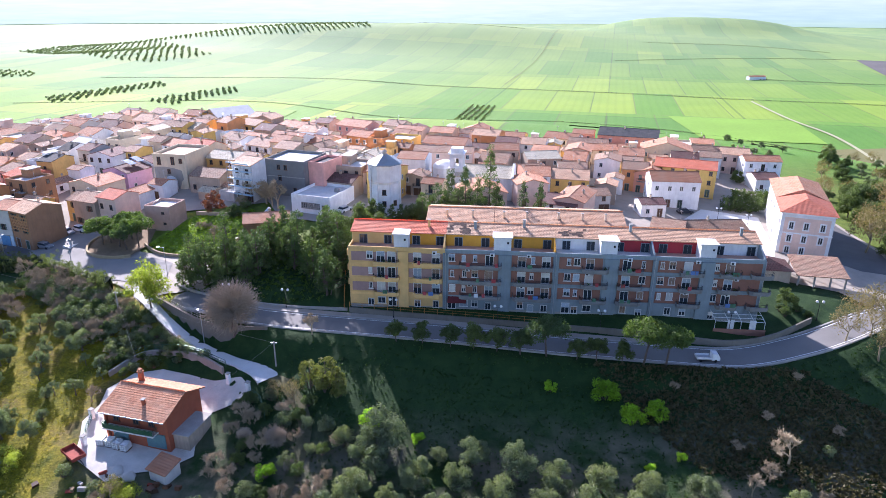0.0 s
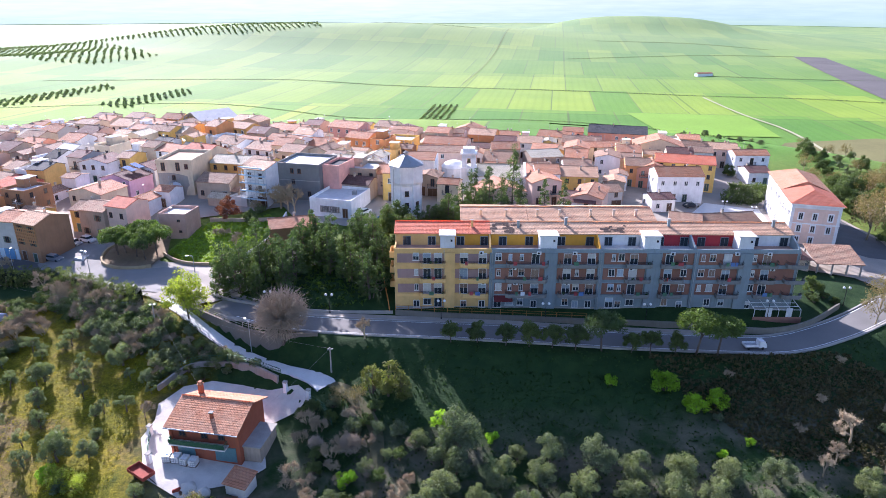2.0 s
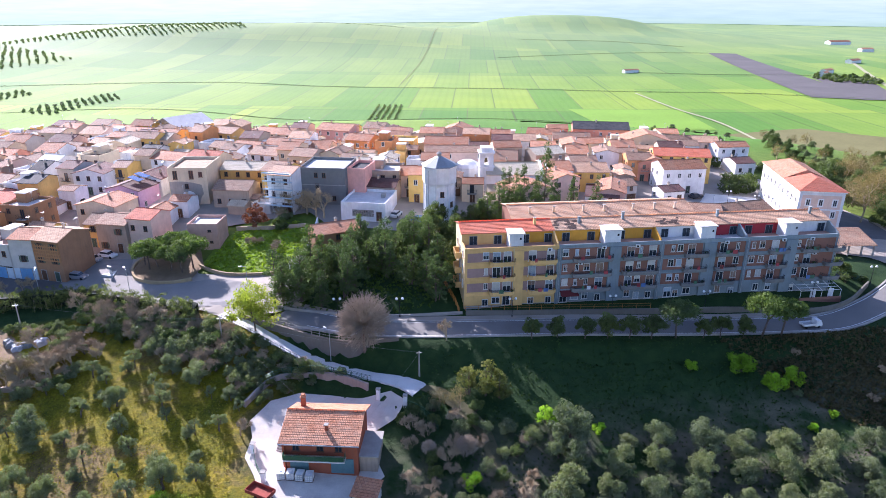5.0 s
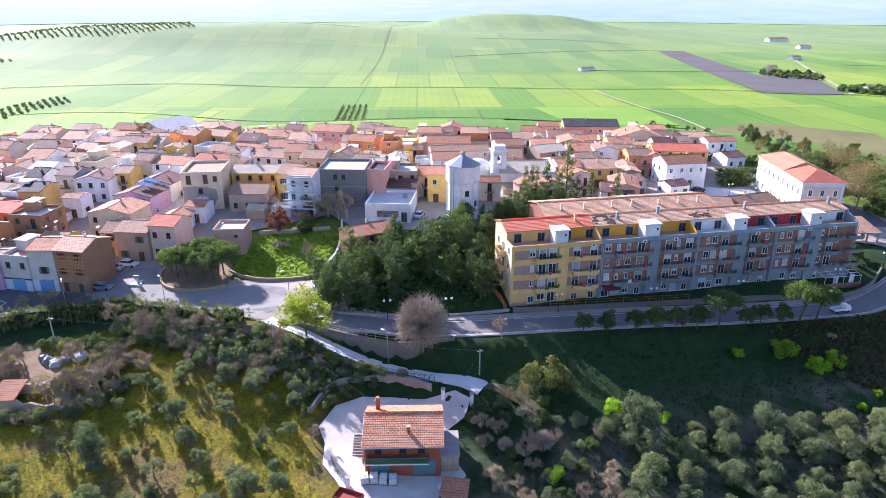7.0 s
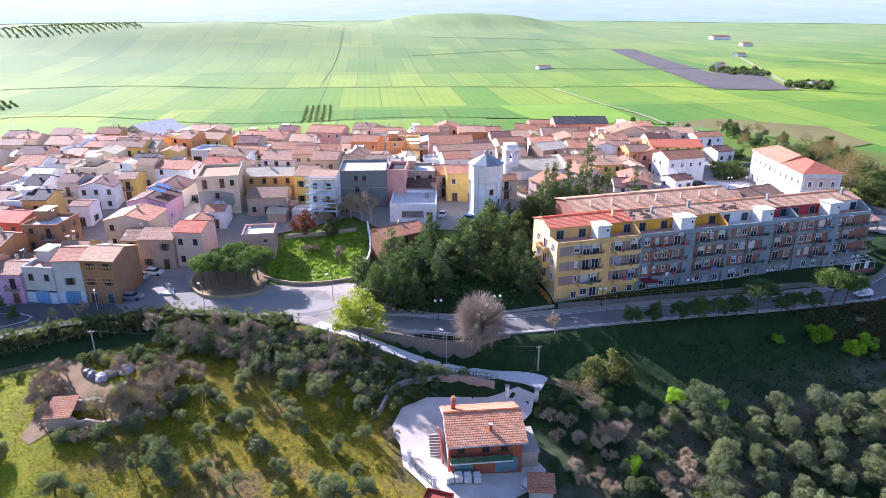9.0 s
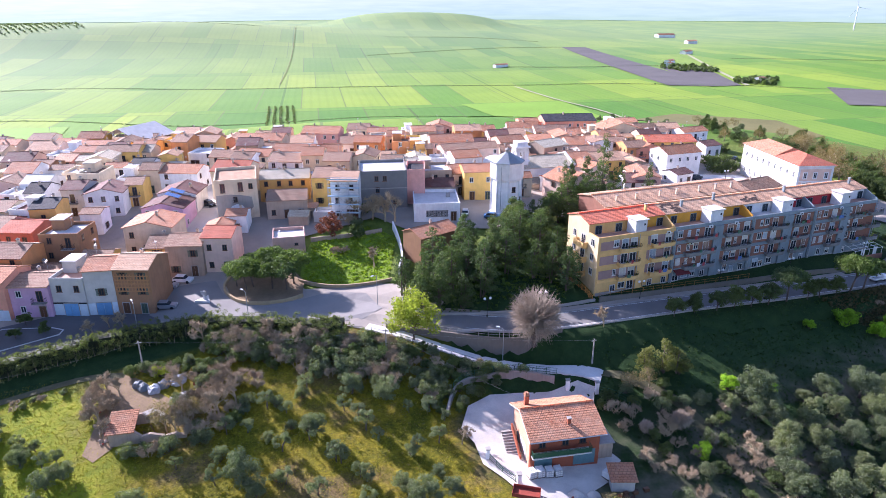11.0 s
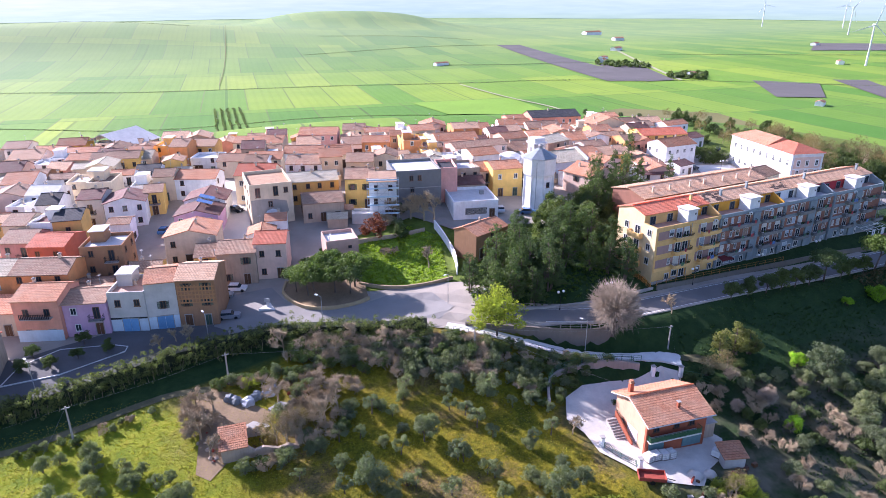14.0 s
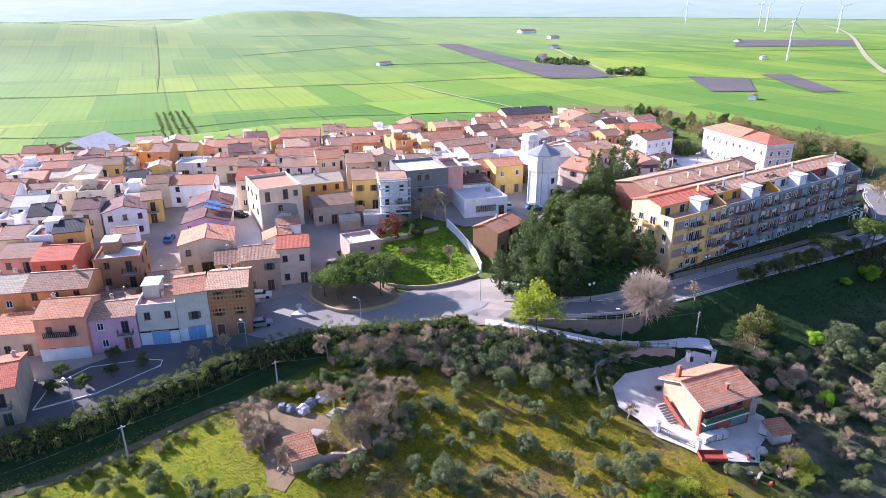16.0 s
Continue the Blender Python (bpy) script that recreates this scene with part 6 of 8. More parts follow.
def tree(seed, label, leaf, height, trunk, width, lobes, leaves, size, flat=0.6, low=0.35, category="tree", cone=False, bark=None, name="tree", airy=1.0):
    """A leafy tree: forked trunk and a crown of many leaf clumps on its limbs."""
    rnd = random.Random(seed)
    ob = thing(name, I4, label, category)
    s, tips = Shape(), []
    lean = Vector((rnd.uniform(-0.12, 0.12), rnd.uniform(-0.12, 0.12), 1))
    if cone:
        s.tube((0, 0, -0.5), (0, 0, height * 0.92), trunk, 0.04, 7)
    else:
        limbs(s, (0, 0, -0.5), lean, height * low + 0.5, trunk, 2, rnd, tips, 0.5, 7)
    part("trunk", s, bark or M_BARK, ob, round_off=True)
    clumps = []
    for k in range(lobes):
        if cone:
            h = 0.12 + 0.86 * (k + 0.5) / lobes
            rad = width * 0.5 * (1 - h) ** 0.8 * rnd.uniform(0.75, 1.1)
            for j in range(5):
                g = rnd.uniform(0, 2 * math.pi)
                clumps.append((rad * math.cos(g) * 0.7, rad * math.sin(g) * 0.7, h * height, max(0.3, rad * 0.55), leaves, size))
            continue
        g, q = rnd.uniform(0, 2 * math.pi), math.sqrt(rnd.random())
        rad = width * 0.5 * (0.85 * q)
        top = 1 - 0.55 * q * q
        z = height * (low + (1 - low) * rnd.uniform(0.15, 1.0) * top)
        if flat < 0.5:
            z = height * (0.80 + 0.17 * (1 - q * q) * rnd.uniform(0.5, 1)) - rnd.uniform(0, height * 0.12)
        r = width * rnd.uniform(0.11, 0.2) * airy
        clumps.append((rad * math.cos(g), rad * math.sin(g), z - r * 0.4, r, leaves, size))
    for t in tips:
        clumps.append((t.x, t.y, t.z, width * 0.12, leaves // 2, size))
    part("crown", leaf_mesh("crown", clumps, leaf, seed), None, ob)
    return ob


def pine_tree(seed, label, leaf, height, width, leaders, spire=0.42, name="pine_tree"):
    """A dense pine of several leaders: whorls of needle clumps that shorten towards each top."""
    rnd = random.Random(seed)
    ob = thing(name, I4, label, "tree")
    s, clumps = Shape(), []
    for k in range(leaders):
        g, q = rnd.uniform(0, 6.28), (0 if k == 0 else rnd.uniform(0.12, 0.3) * width)
        bx, by, top = q * math.cos(g), q * math.sin(g), height * (1 if k == 0 else rnd.uniform(0.6, 0.92))
        s.tube((bx * 0.25, by * 0.25, -0.5), (bx, by, top * 0.9), 0.2 if k == 0 else 0.12, 0.04, 6)
        n = int(top / 0.85)
        for i in range(n):
            h = 0.16 + 0.84 * (i + 0.4) / n
            reach = width * 0.36 * (1 - h) ** spire * rnd.uniform(0.75, 1.15) * (1 if k == 0 else 0.75)
            for j in range(max(2, int(2 + reach * 1.7))):
                a, e = rnd.uniform(0, 6.28), reach * rnd.uniform(0.45, 1.05)
                x, y, z = bx + e * math.cos(a), by + e * math.sin(a), h * top + e * 0.18 + rnd.uniform(-0.3, 0.3)
                if e > 0.7:
                    s.tube((bx, by, h * top - 0.2), (x, y, z), 0.04, 0.015, 3)
                clumps.append((x, y, z, rnd.uniform(0.4, 0.7), 58, 0.14))
    part("trunk", s, M_BARK, ob)
    part("crown", leaf_mesh("crown", clumps, leaf, seed, 2.0), None, ob)
    return ob


def bare_tree(seed, label, height, twig, name="tree", category="tree", depth=5, stems=1, spread=0.45, twigs=5, reach=0.13):
    rnd = random.Random(seed)
    ob = thing(name, I4, label, category)
    s, tips = Shape(), []
    for k in range(stems):
        g = rnd.uniform(0, 6.28)
        limbs(s, (0.2 * math.cos(g) * (stems > 1), 0.2 * math.sin(g) * (stems > 1), -0.3), (0.5 * math.cos(g) * (stems > 1), 0.5 * math.sin(g) * (stems > 1), 1), height * (0.3 if stems == 1 else 0.26), 0.035 * height if stems == 1 else 0.018 * height, depth, rnd, tips, spread, 6, 0.72)
    part("trunk", s, twig, ob)
    tw = Shape()
    for t in tips:
        for j in range(twigs):
            d = Vector((rnd.gauss(0, 0.5), rnd.gauss(0, 0.5), rnd.gauss(0.35, 0.4))) * height * reach
            tw.spike(t - d * 0.2, t + d, 0.032)
    part("twig_crown", tw, twig, ob)
    return ob


def twig_ball(seed, label, r, twig):
    """A pollarded, leafless tree: a short trunk and a dense ball of fine twigs."""
    g = random.Random(seed)
    ob = thing("tree", I4, label, "tree")
    part("trunk", Shape().tube((0, 0, -0.6), (0, 0, r * 0.75), 0.24, 0.15, 8), M_BARK, ob)
    s = Shape()
    for k in range(560):
        d = Vector((g.gauss(0, 1), g.gauss(0, 1), g.gauss(0.35, 0.8))).normalized()
        reach = r * g.uniform(0.7, 1.02)
        a = Vector((0, 0, r * 0.8)) + d * r * 0.12
        b = Vector((0, 0, r * 1.02)) + Vector((d.x, d.y, d.z * 0.95)) * reach
        m = a.lerp(b, 0.55) + Vector((g.gauss(0, 0.12), g.gauss(0, 0.12), g.gauss(0, 0.12)))
        s.tube(a, m, 0.04, 0.028, 3)
        s.tube(m, b, 0.028, 0.014, 3)
        for j in range(7):
            c = m.lerp(b, g.uniform(0.1, 0.9))
            s.spike(c, c + (d + Vector((g.gauss(0, 0.6), g.gauss(0, 0.6), g.gauss(0, 0.6)))) * 0.55, 0.025)
    part("twig_crown", s, twig, ob)
    return ob


def bush(seed, label, leaf, size, lobes, leaves, leaf_size, name="bush", category="bush"):
    rnd = random.Random(seed)
    ob = thing(name, I4, label, category)
    s = Shape()
    clumps = []
    for k in range(lobes):
        g, q = rnd.uniform(0, 6.28), math.sqrt(rnd.random())
        x, y, z = q * 0.42 * size * math.cos(g), q * 0.42 * size * math.sin(g), size * rnd.uniform(0.2, 0.75) * (1 - 0.4 * q)
        s.tube((0.1 * x, 0.1 * y, -0.3), (x, y, z), 0.05, 0.02, 4)
        clumps.append((x, y, z, size * rnd.uniform(0.14, 0.24), leaves, leaf_size))
    part("stem", s, M_BARK, ob)
    part("foliage", leaf_mesh("foliage", clumps, leaf, seed), None, ob)
    return ob


KINDS = {
    "pine": [pine_tree(20 + k, "dark green pine with a dense irregular crown", L_PINE, 8.8, 8.4, 3, 0.6) for k in range(3)],
    "umbrella": [tree(30 + k, "stone pine with a broad flattened crown", L_UMBRELLA if k < 2 else L_PINE, 6.4, 0.16, 6.0, 40, 170, 0.18, flat=0.4, low=0.5) for k in range(3)],
    "cedar": [pine_tree(40 + k, "tall dark conical conifer tree", L_PINE, 14.0, 9.0, 1, 0.75) for k in range(2)],
    "olive": [tree(50 + k, "silvery olive tree with a rounded crown", L_OLIVE, 4.4, 0.2, 4.4, 34, 190, 0.115, low=0.25, name="olive_tree") for k in range(4)],
    "thin_olive": [tree(60 + k, "small pruned olive tree with a thin crown", L_OLIVE, 3.2, 0.12, 2.8, 16, 120, 0.10, low=0.35, name="olive_tree") for k in range(3)],
    "evergreen": [tree(70 + k, "dense dark evergreen tree", L_DARK, 6.5, 0.2, 6.0, 36, 180, 0.19, low=0.15) for k in range(2)],
    "poplar": [tree(80, "young tree in thin yellow-green spring leaf", L_YELLOW, 7.2, 0.14, 6.6, 64, 70, 0.19, low=0.2, airy=0.85)],
    "yellowbush": [bush(82 + k, "yellow-green flowering wild shrub", L_YELLOW, 3.6, 18, 150, 0.115) for k in range(2)],
    "freshbush": [bush(85 + k, "bright green leafy spring shrub", L_FRESH, 3.0, 16, 150, 0.13) for k in range(2)],
    "darkbush": [bush(88 + k, "dark green rounded wild shrub", L_DARK, 2.6, 16, 140, 0.12) for k in range(3)],
    "greybush": [bush(92 + k, "grey-green wild shrub with fine leaves", L_OLIVE, 2.6, 16, 140, 0.11) for k in range(2)],
    "streettree": [tree(95 + k, "small clipped street tree", L_DARK, 3.4, 0.09, 3.0, 26, 150, 0.12, low=0.3) for k in range(2)],
    "yew": [pine_tree(120, "dense yellowish-green conical yew shrub", leafage("yew_leaves", (0.17, 0.18, 0.055), 0.35), 4.6, 4.4, 4, name="yew_shrub")],
    "rust": [tree(98, "small tree with rust-red leaves", L_RUST, 4.6, 0.12, 4.4, 24, 75, 0.2, low=0.25)],
    "mauve": [twig_ball(100, "leafless tan-brown tree with a dense round crown", 3.1, M_MAUVETWIG)],
    "bare": [bare_tree(101 + k, "leafless pale grey tree", 4.6, M_PALEBARK, depth=5) for k in range(3)],
    "bareshrub": [bare_tree(105 + k, "leafless tangle of grey-brown shrub stems", 2.8, M_PALEBARK, "shrub", "shrub", 3, 6, 0.4, 11, 0.2) for k in range(3)],
    "willow": [tree(110 + k, "tall tree in thin pale spring leaf", leafage("pale_spring_leaves", (0.21, 0.165, 0.09), 0.3), 9.0, 0.18, 6.5, 40, 34, 0.17, low=0.3, bark=M_PALEBARK, airy=1.0) for k in range(2)],
}
GROUPS = {"olive": "olive grove", "thin_olive": "olives on the meadow", "pine": "pines of the park", "umbrella": "pines along the road", "streettree": "street trees"}
planted = {}
plant_rnd = random.Random(77)


def plant(kind, x, y, size=1.0, lift=0.0):
    """Sets a tree or shrub of that kind on the ground: the first one is moved, the others are copies."""
    protos = KINDS[kind]
    i = plant_rnd.randrange(len(protos))
    k = size * plant_rnd.uniform(0.88, 1.14)
    m = pose(x, y, z_at(x, y) + lift, 0, 0, plant_rnd.uniform(0, 360)) @ Matrix.Diagonal((k * plant_rnd.uniform(0.9, 1.1), k * plant_rnd.uniform(0.9, 1.1), k, 1))
    if (kind, i) not in planted:
        ob = protos[i]
        ob.matrix_basis = m
        planted[(kind, i)] = ob
        if kind in GROUPS:
            tagged(ob, group=GROUPS[kind])
        return ob
    src = planted[(kind, i)]
    keep = src.matrix_basis.copy()
    src.matrix_basis = I4
    ob = copy_thing(src, m)
    src.matrix_basis = keep
    return ob


def scatter(kind, poly, n, apart, size=1.0, seed=1, keep_off=()):
    rnd = random.Random(seed)
    xs, ys = [p[0] for p in poly], [p[1] for p in poly]
    got = []
    for _ in range(n * 30):
        if len(got) >= n:
            break
        x, y = rnd.uniform(min(xs), max(xs)), rnd.uniform(min(ys), max(ys))
        if inside(poly, x, y) and all((x - a) ** 2 + (y - b) ** 2 > apart * apart for a, b in got) and all((x - a) ** 2 + (y - b) ** 2 > r * r for a, b, r in keep_off):
            got.append((x, y))
            plant(rnd.choice(kind) if isinstance(kind, tuple) else kind, x, y, size * rnd.uniform(0.8, 1.2))
    return got


# park pines between the road and the white flat-roofed building
PARK = [(-54, 118), (-51, 114), (-43, 112.2), (-30, 110), (-23, 110), (-21, 120), (-22, 134), (-34, 134), (-44, 133), (-51, 127)]
scatter("pine", [(-54, 119), (-50, 115), (-43, 113), (-37, 114), (-33, 119), (-28, 121), (-27, 127), (-33, 129.5), (-39, 127), (-46, 124.5), (-53, 123)], 24, 3.4, 1.0, 3)
for _x, _y, _s in ((-22.3, 111.6, 1.2), (-23.5, 114.8, 1.05), (-20.8, 117.6, 1.3), (-21.6, 122.5, 1.35), (-24.0, 126.5, 1.3), (-26.0, 117.5, 0.9), (-34.5, 131.0, 1.3)):
    plant("pine", _x, _y, _s)
for _x, _y, _k, _s in ((-12, 140.5, "pine", 0.8), (-8.5, 138, "pine", 0.85), (-4.2, 135, "pine", 0.85), (-0.5, 138, "pine", 0.8), (-6, 142.5, "evergreen", 1.1), (1, 146.5, "cedar", 0.8), (5, 149, "cedar", 0.75), (9.5, 147, "pine", 0.7), (14, 146, "evergreen", 1.0), (18.7, 146, "cedar", 0.8)):
    plant(_k, _x, _y, _s)
scatter("evergreen", [(-20, 124), (-12, 126), (-2, 131), (-2, 139), (-18, 143), (-26, 140)], 10, 4.2, 1.05, 4)
plant("umbrella", 17.0, 93.0, 1.2)
plant("umbrella", 32.3, 90.7, 1.2)
plant("umbrella", 35.8, 90.2, 1.2)
plant("streettree", -8.1, 97.0, 1.35)
plant("streettree", -3.7, 96.4, 1.35)
plant("streettree", 1.1, 95.7, 1.35)
plant("streettree", 5.0, 95.0, 1.35)
plant("streettree", 12.7, 93.7, 1.35)
plant("streettree", 21.8, 92.2, 1.35)
plant("streettree", 25.0, 91.8, 1.35)
plant("streettree", 8.8, 94.4, 1.35)
plant("streettree", 29.0, 91.2, 1.35)
plant("bare", -22.9, 98.9, 1)
plant("freshbush", 25.1, 85.8, 1.35)
plant("freshbush", 28.3, 80.9, 1.3)
plant("freshbush", 32.0, 81.6, 1.1)
plant("freshbush", 16.8, 87.4, 0.9)
plant("bare", 47.6, 72.3, 1.25)
plant("bare", 43.9, 69.7, 0.8)
plant("bare", 40.5, 67.3, 0.8)
plant("freshbush", -11.0, 80.8, 1)
plant("freshbush", -3.7, 77.9, 0.7)
plant("freshbush", -24.8, 72.3, 1)
plant("freshbush", 33.3, 73.6, 0.6)
plant("freshbush", 28.6, 72.0, 0.5)
plant("yew", -21.4, 88.6, 1.0)
plant("yew", -18.8, 88.0, 1.15)
plant("yew", -16.9, 86.6, 0.9)
plant("mauve", -24.4, 77.6, 0.5)
plant("mauve", -29.6, 79.2, 0.36)
plant("mauve", -21.8, 73.4, 0.3)
plant("willow", -23.6, 85.9, 0.558)
plant("willow", -95.8, 106.4, 0.72)
plant("willow", -92.0, 107.0, 0.5)
plant("willow", -26.6, 87.1, 0.434)
plant("darkbush", -16.5, 86.5, 1)
plant("darkbush", -32.8, 86.4, 0.8)
plant("poplar", -55.3, 109.3, 1.3)
plant("mauve", -36.8, 100.0, 1.45, 0.6)
plant("umbrella", -80.0, 141.0, 1.05)
plant("umbrella", -77.0, 139.2, 1.05)
plant("umbrella", -74.0, 136.5, 1.05)
plant("umbrella", -71.5, 135.0, 1.05)
plant("umbrella", -76.0, 143.0, 1.05)
plant("umbrella", -73.0, 141.0, 1.2)
plant("umbrella", -69.6, 136.8, 1.1)
plant("umbrella", -78.6, 138.4, 1.15)
plant("rust", -57.6, 152.4, 1.35)
plant("bare", -49.1, 158.6, 1.6)
plant("bare", -45.6, 157.8, 1.5)
plant("bare", -43.4, 155.2, 1.6)
plant("bare", -41.6, 153.6, 1.7)
plant("bareshrub", -52.0, 157.6, 1.5)
plant("bareshrub", -47.4, 160.6, 1.6)
plant("greybush", -50.5, 156.0, 1.0)
plant("darkbush", -46.0, 162.0, 1.0)
plant("bare", -52.6, 137.4, 1.2)
plant("bareshrub", -56.9, 145.6, 0.8)
plant("bareshrub", -58.4, 146.0, 0.9)
plant("evergreen", -52.0, 151.0, 0.6)
plant("cedar", 10.4, 143.6, 1.25)
plant("cedar", 21.4, 138.8, 0.84)
plant("cedar", 4.8, 142.6, 1.05)
plant("cedar", 7.5, 141.8, 0.84)
plant("cedar", 11.8, 140.7, 0.945)
plant("cedar", 1.7, 144.4, 0.95)
plant("pine", -1.5, 141.5, 1.2)
plant("pine", 3.2, 140.2, 1.15)
plant("pine", -5.0, 139.0, 1.1)
plant("pine", -9.5, 136.5, 1.0)
plant("pine", 7.6, 139.4, 1.0)
plant("willow", 68.5, 97.1, 1)
plant("willow", 73.8, 98.5, 1)
plant("willow", 77.8, 101.8, 1.1)
plant("willow", 74.0, 103.1, 0.9)
plant("willow", 71.8, 92.7, 0.9)
plant("darkbush", 62.2, 105.2, 1)
plant("evergreen", 64.4, 109.4, 0.55)
plant("darkbush", 66.4, 105.3, 0.7)
plant("darkbush", 65.1, 106.9, 0.7)
plant("darkbush", 61.9, 106.8, 0.7)
plant("thin_olive", -88.2, 114.2, 0.9)
plant("thin_olive", -75.1, 106.0, 1.2)
plant("thin_olive", -79.0, 103.2, 0.8)
plant("thin_olive", -77.1, 96.9, 1.1)
plant("thin_olive", -87.9, 102.6, 1.1)
plant("thin_olive", -74.1, 91.1, 1)
plant("thin_olive", -69.2, 98.1, 1)
plant("thin_olive", -71.8, 86.7, 1)
plant("thin_olive", -82.0, 90.7, 1)
plant("thin_olive", -87.3, 95.0, 1)
plant("thin_olive", -63.3, 89.0, 0.9)
plant("thin_olive", -57.2, 92.8, 0.8)
plant("thin_olive", -61.7, 96.2, 0.8)
plant("thin_olive", -84.6, 111.7, 0.8)
plant("thin_olive", -67.9, 92.7, 0.9)
plant("thin_olive", -81.2, 96.5, 0.9)
plant("thin_olive", -78.5, 87.2, 1)
plant("thin_olive", -67.5, 82.3, 0.9)
plant("olive", -64.0, 99.6, 0.9)
plant("olive", -58.6, 95.2, 0.63)
plant("olive", -64.8, 102.7, 0.54)
plant("olive", -118.6, 114.4, 0.72)
plant("olive", -124.4, 117.6, 0.64)
plant("olive", -118.6, 117.2, 0.56)
plant("olive", -113.0, 110.5, 0.48)
plant("olive", -110.2, 107.1, 0.48)
plant("olive", -115.0, 110.1, 0.56)
plant("olive", -119.4, 110.8, 0.72)
plant("olive", -114.7, 108.3, 0.64)
plant("olive", -111.3, 102.5, 0.72)
plant("olive", -122.3, 118.0, 0.48)
plant("olive", -109.2, 103.3, 0.64)
plant("bareshrub", -66.8, 105.3, 1)
plant("bareshrub", -96.2, 120.2, 1.1)
plant("bareshrub", -93.9, 120.0, 0.9)
plant("darkbush", -49.8, 95.7, 0.8)
plant("bare", -56.7, 87.8, 0.8)
plant("yellowbush", -64.2, 75.4, 1.1)
plant("yellowbush", -61.5, 74.1, 0.9)
plant("freshbush", -66.4, 76.4, 0.9)
plant("willow", -44.6, 68.5, 0.5)
plant("yellowbush", -45.4, 70.2, 0.8)
plant("darkbush", -45.8, 97.1, 0.7)
plant("darkbush", -45.4, 90.2, 0.5)
plant("streettree", -124.4, 144.9, 0.9)
plant("streettree", -116.7, 144.0, 0.9)
plant("streettree", -118.0, 140.2, 0.9)
plant("streettree", -113.4, 139.8, 0.9)
plant("streettree", -122.1, 140.0, 0.9)
plant("streettree", -126.2, 141.2, 0.9)
plant("bare", -105.9, 136.6, 0.8)
plant("bare", -103.2, 137.6, 0.8)
plant("bare", -101.0, 137.1, 0.8)
# olive grove on the lower slope, in rough rows
grove = random.Random(31)
for _x, _y, _s in ((-8.8, 77.2, 1.45), (-0.7, 74.4, 0.6), (-11.4, 74.6, 1.0), (-14.6, 77.3, 0.75)):
    plant("olive", _x, _y, _s)
for r in range(7):
    for c in range(-4, 17):
        x = 4.6 + c * 5.7 + (r % 2) * 2.6 + grove.uniform(-0.7, 0.7)
        y = 73.7 - r * 4.7 - 0.26 * (x - 4.6) + grove.uniform(-0.7, 0.7)
        if y < 40 or x > 88 or (r == 0 and c < 0) or (c < -3 and r < 3) or grove.random() < 0.05:
            continue
        plant("olive", x, y, grove.uniform(0.92, 1.22))
# thickets
scatter(("bareshrub", "darkbush", "greybush", "bareshrub"), [(-33, 88), (-22, 86), (-13, 78), (-20, 58), (-36, 60), (-33, 74)], 46, 2.0, 1.0, 8)
scatter(("greybush", "darkbush", "bareshrub"), [(-88, 127), (-74, 119.5), (-63, 113), (-56, 106), (-62, 101), (-72, 108), (-86, 119)], 84, 1.35, 1.2, 9)
scatter(("bare", "bareshrub"), [(-84, 126), (-66, 115.5), (-68, 112), (-84, 121)], 24, 1.5, 1.0, 10)
for _x, _y, _k, _s in ((-88.4, 106.5, "bare", 1.35), (-85.6, 108.5, "bare", 1.2), (-90.4, 109.5, "bareshrub", 1.6), (-87.6, 110.8, "bareshrub", 1.5), (-94.6, 105.4, "bare", 1.1), (-93.2, 107.0, "bareshrub", 1.5), (-97.4, 109.2, "bareshrub", 0.9),
                       (-103.8, 120.6, "bare", 0.8), (-105.4, 116.8, "bareshrub", 1.5), (-105.6, 114.0, "bareshrub", 1.4), (-104.6, 119.0, "bareshrub", 1.3), (-95.5, 119.9, "yellowbush", 0.8), (-87.0, 114.4, "bareshrub", 1.3), (-84.5, 112.2, "bareshrub", 1.4),
                       (-98.8, 103.4, "darkbush", 0.9), (-101.0, 103.8, "greybush", 1.1), (-91.1, 102.4, "greybush", 1.1), (-89.7, 114.1, "greybush", 1.2), (-92.0, 104.4, "bareshrub", 1.3), (-84.0, 107.2, "greybush", 1.2), (-86.4, 104.4, "darkbush", 0.9), (-82.2, 110.4, "bareshrub", 1.2), (-96.2, 104.2, "greybush", 0.7), (-81.5, 105.2, "thin_olive", 1.1)):
    plant(_k, _x, _y, _s)
scatter(("bareshrub", "greybush", "darkbush"), [(-101, 123.5), (-92, 121.5), (-84, 117.5), (-86, 115.5), (-93, 118.8), (-100, 121.8)], 16, 1.5, 0.9, 12)
scatter(("thin_olive", "thin_olive", "greybush", "olive"), [(-100, 98), (-86, 108), (-66, 103), (-59, 92), (-60, 74), (-80, 62), (-108, 70)], 58, 3.2, 0.95, 14, ((-96, 110, 8), (-56, 84, 5)))
scatter(("darkbush", "greybush", "bareshrub", "greybush"), [(-60, 100), (-56, 107), (-51, 102.5), (-44, 98), (-47, 98.5), (-52, 99.5), (-57, 96)], 26, 1.2, 0.85, 25)
scatter(("darkbush", "greybush"), [(-59, 96), (-57, 104), (-50, 101), (-40, 96), (-47, 96.5), (-56, 93)], 26, 1.3, 0.85, 15)
scatter(("thin_olive", "olive"), [(-135, 112), (-112, 112), (-106, 96), (-112, 74), (-140, 80)], 24, 4.2, 0.9, 16)
scatter(("darkbush", "yellowbush", "greybush", "bareshrub"), [(-52, 73), (-40, 70), (-33, 72), (-36, 58), (-60, 58), (-64, 70)], 22, 2.2, 0.85, 17)
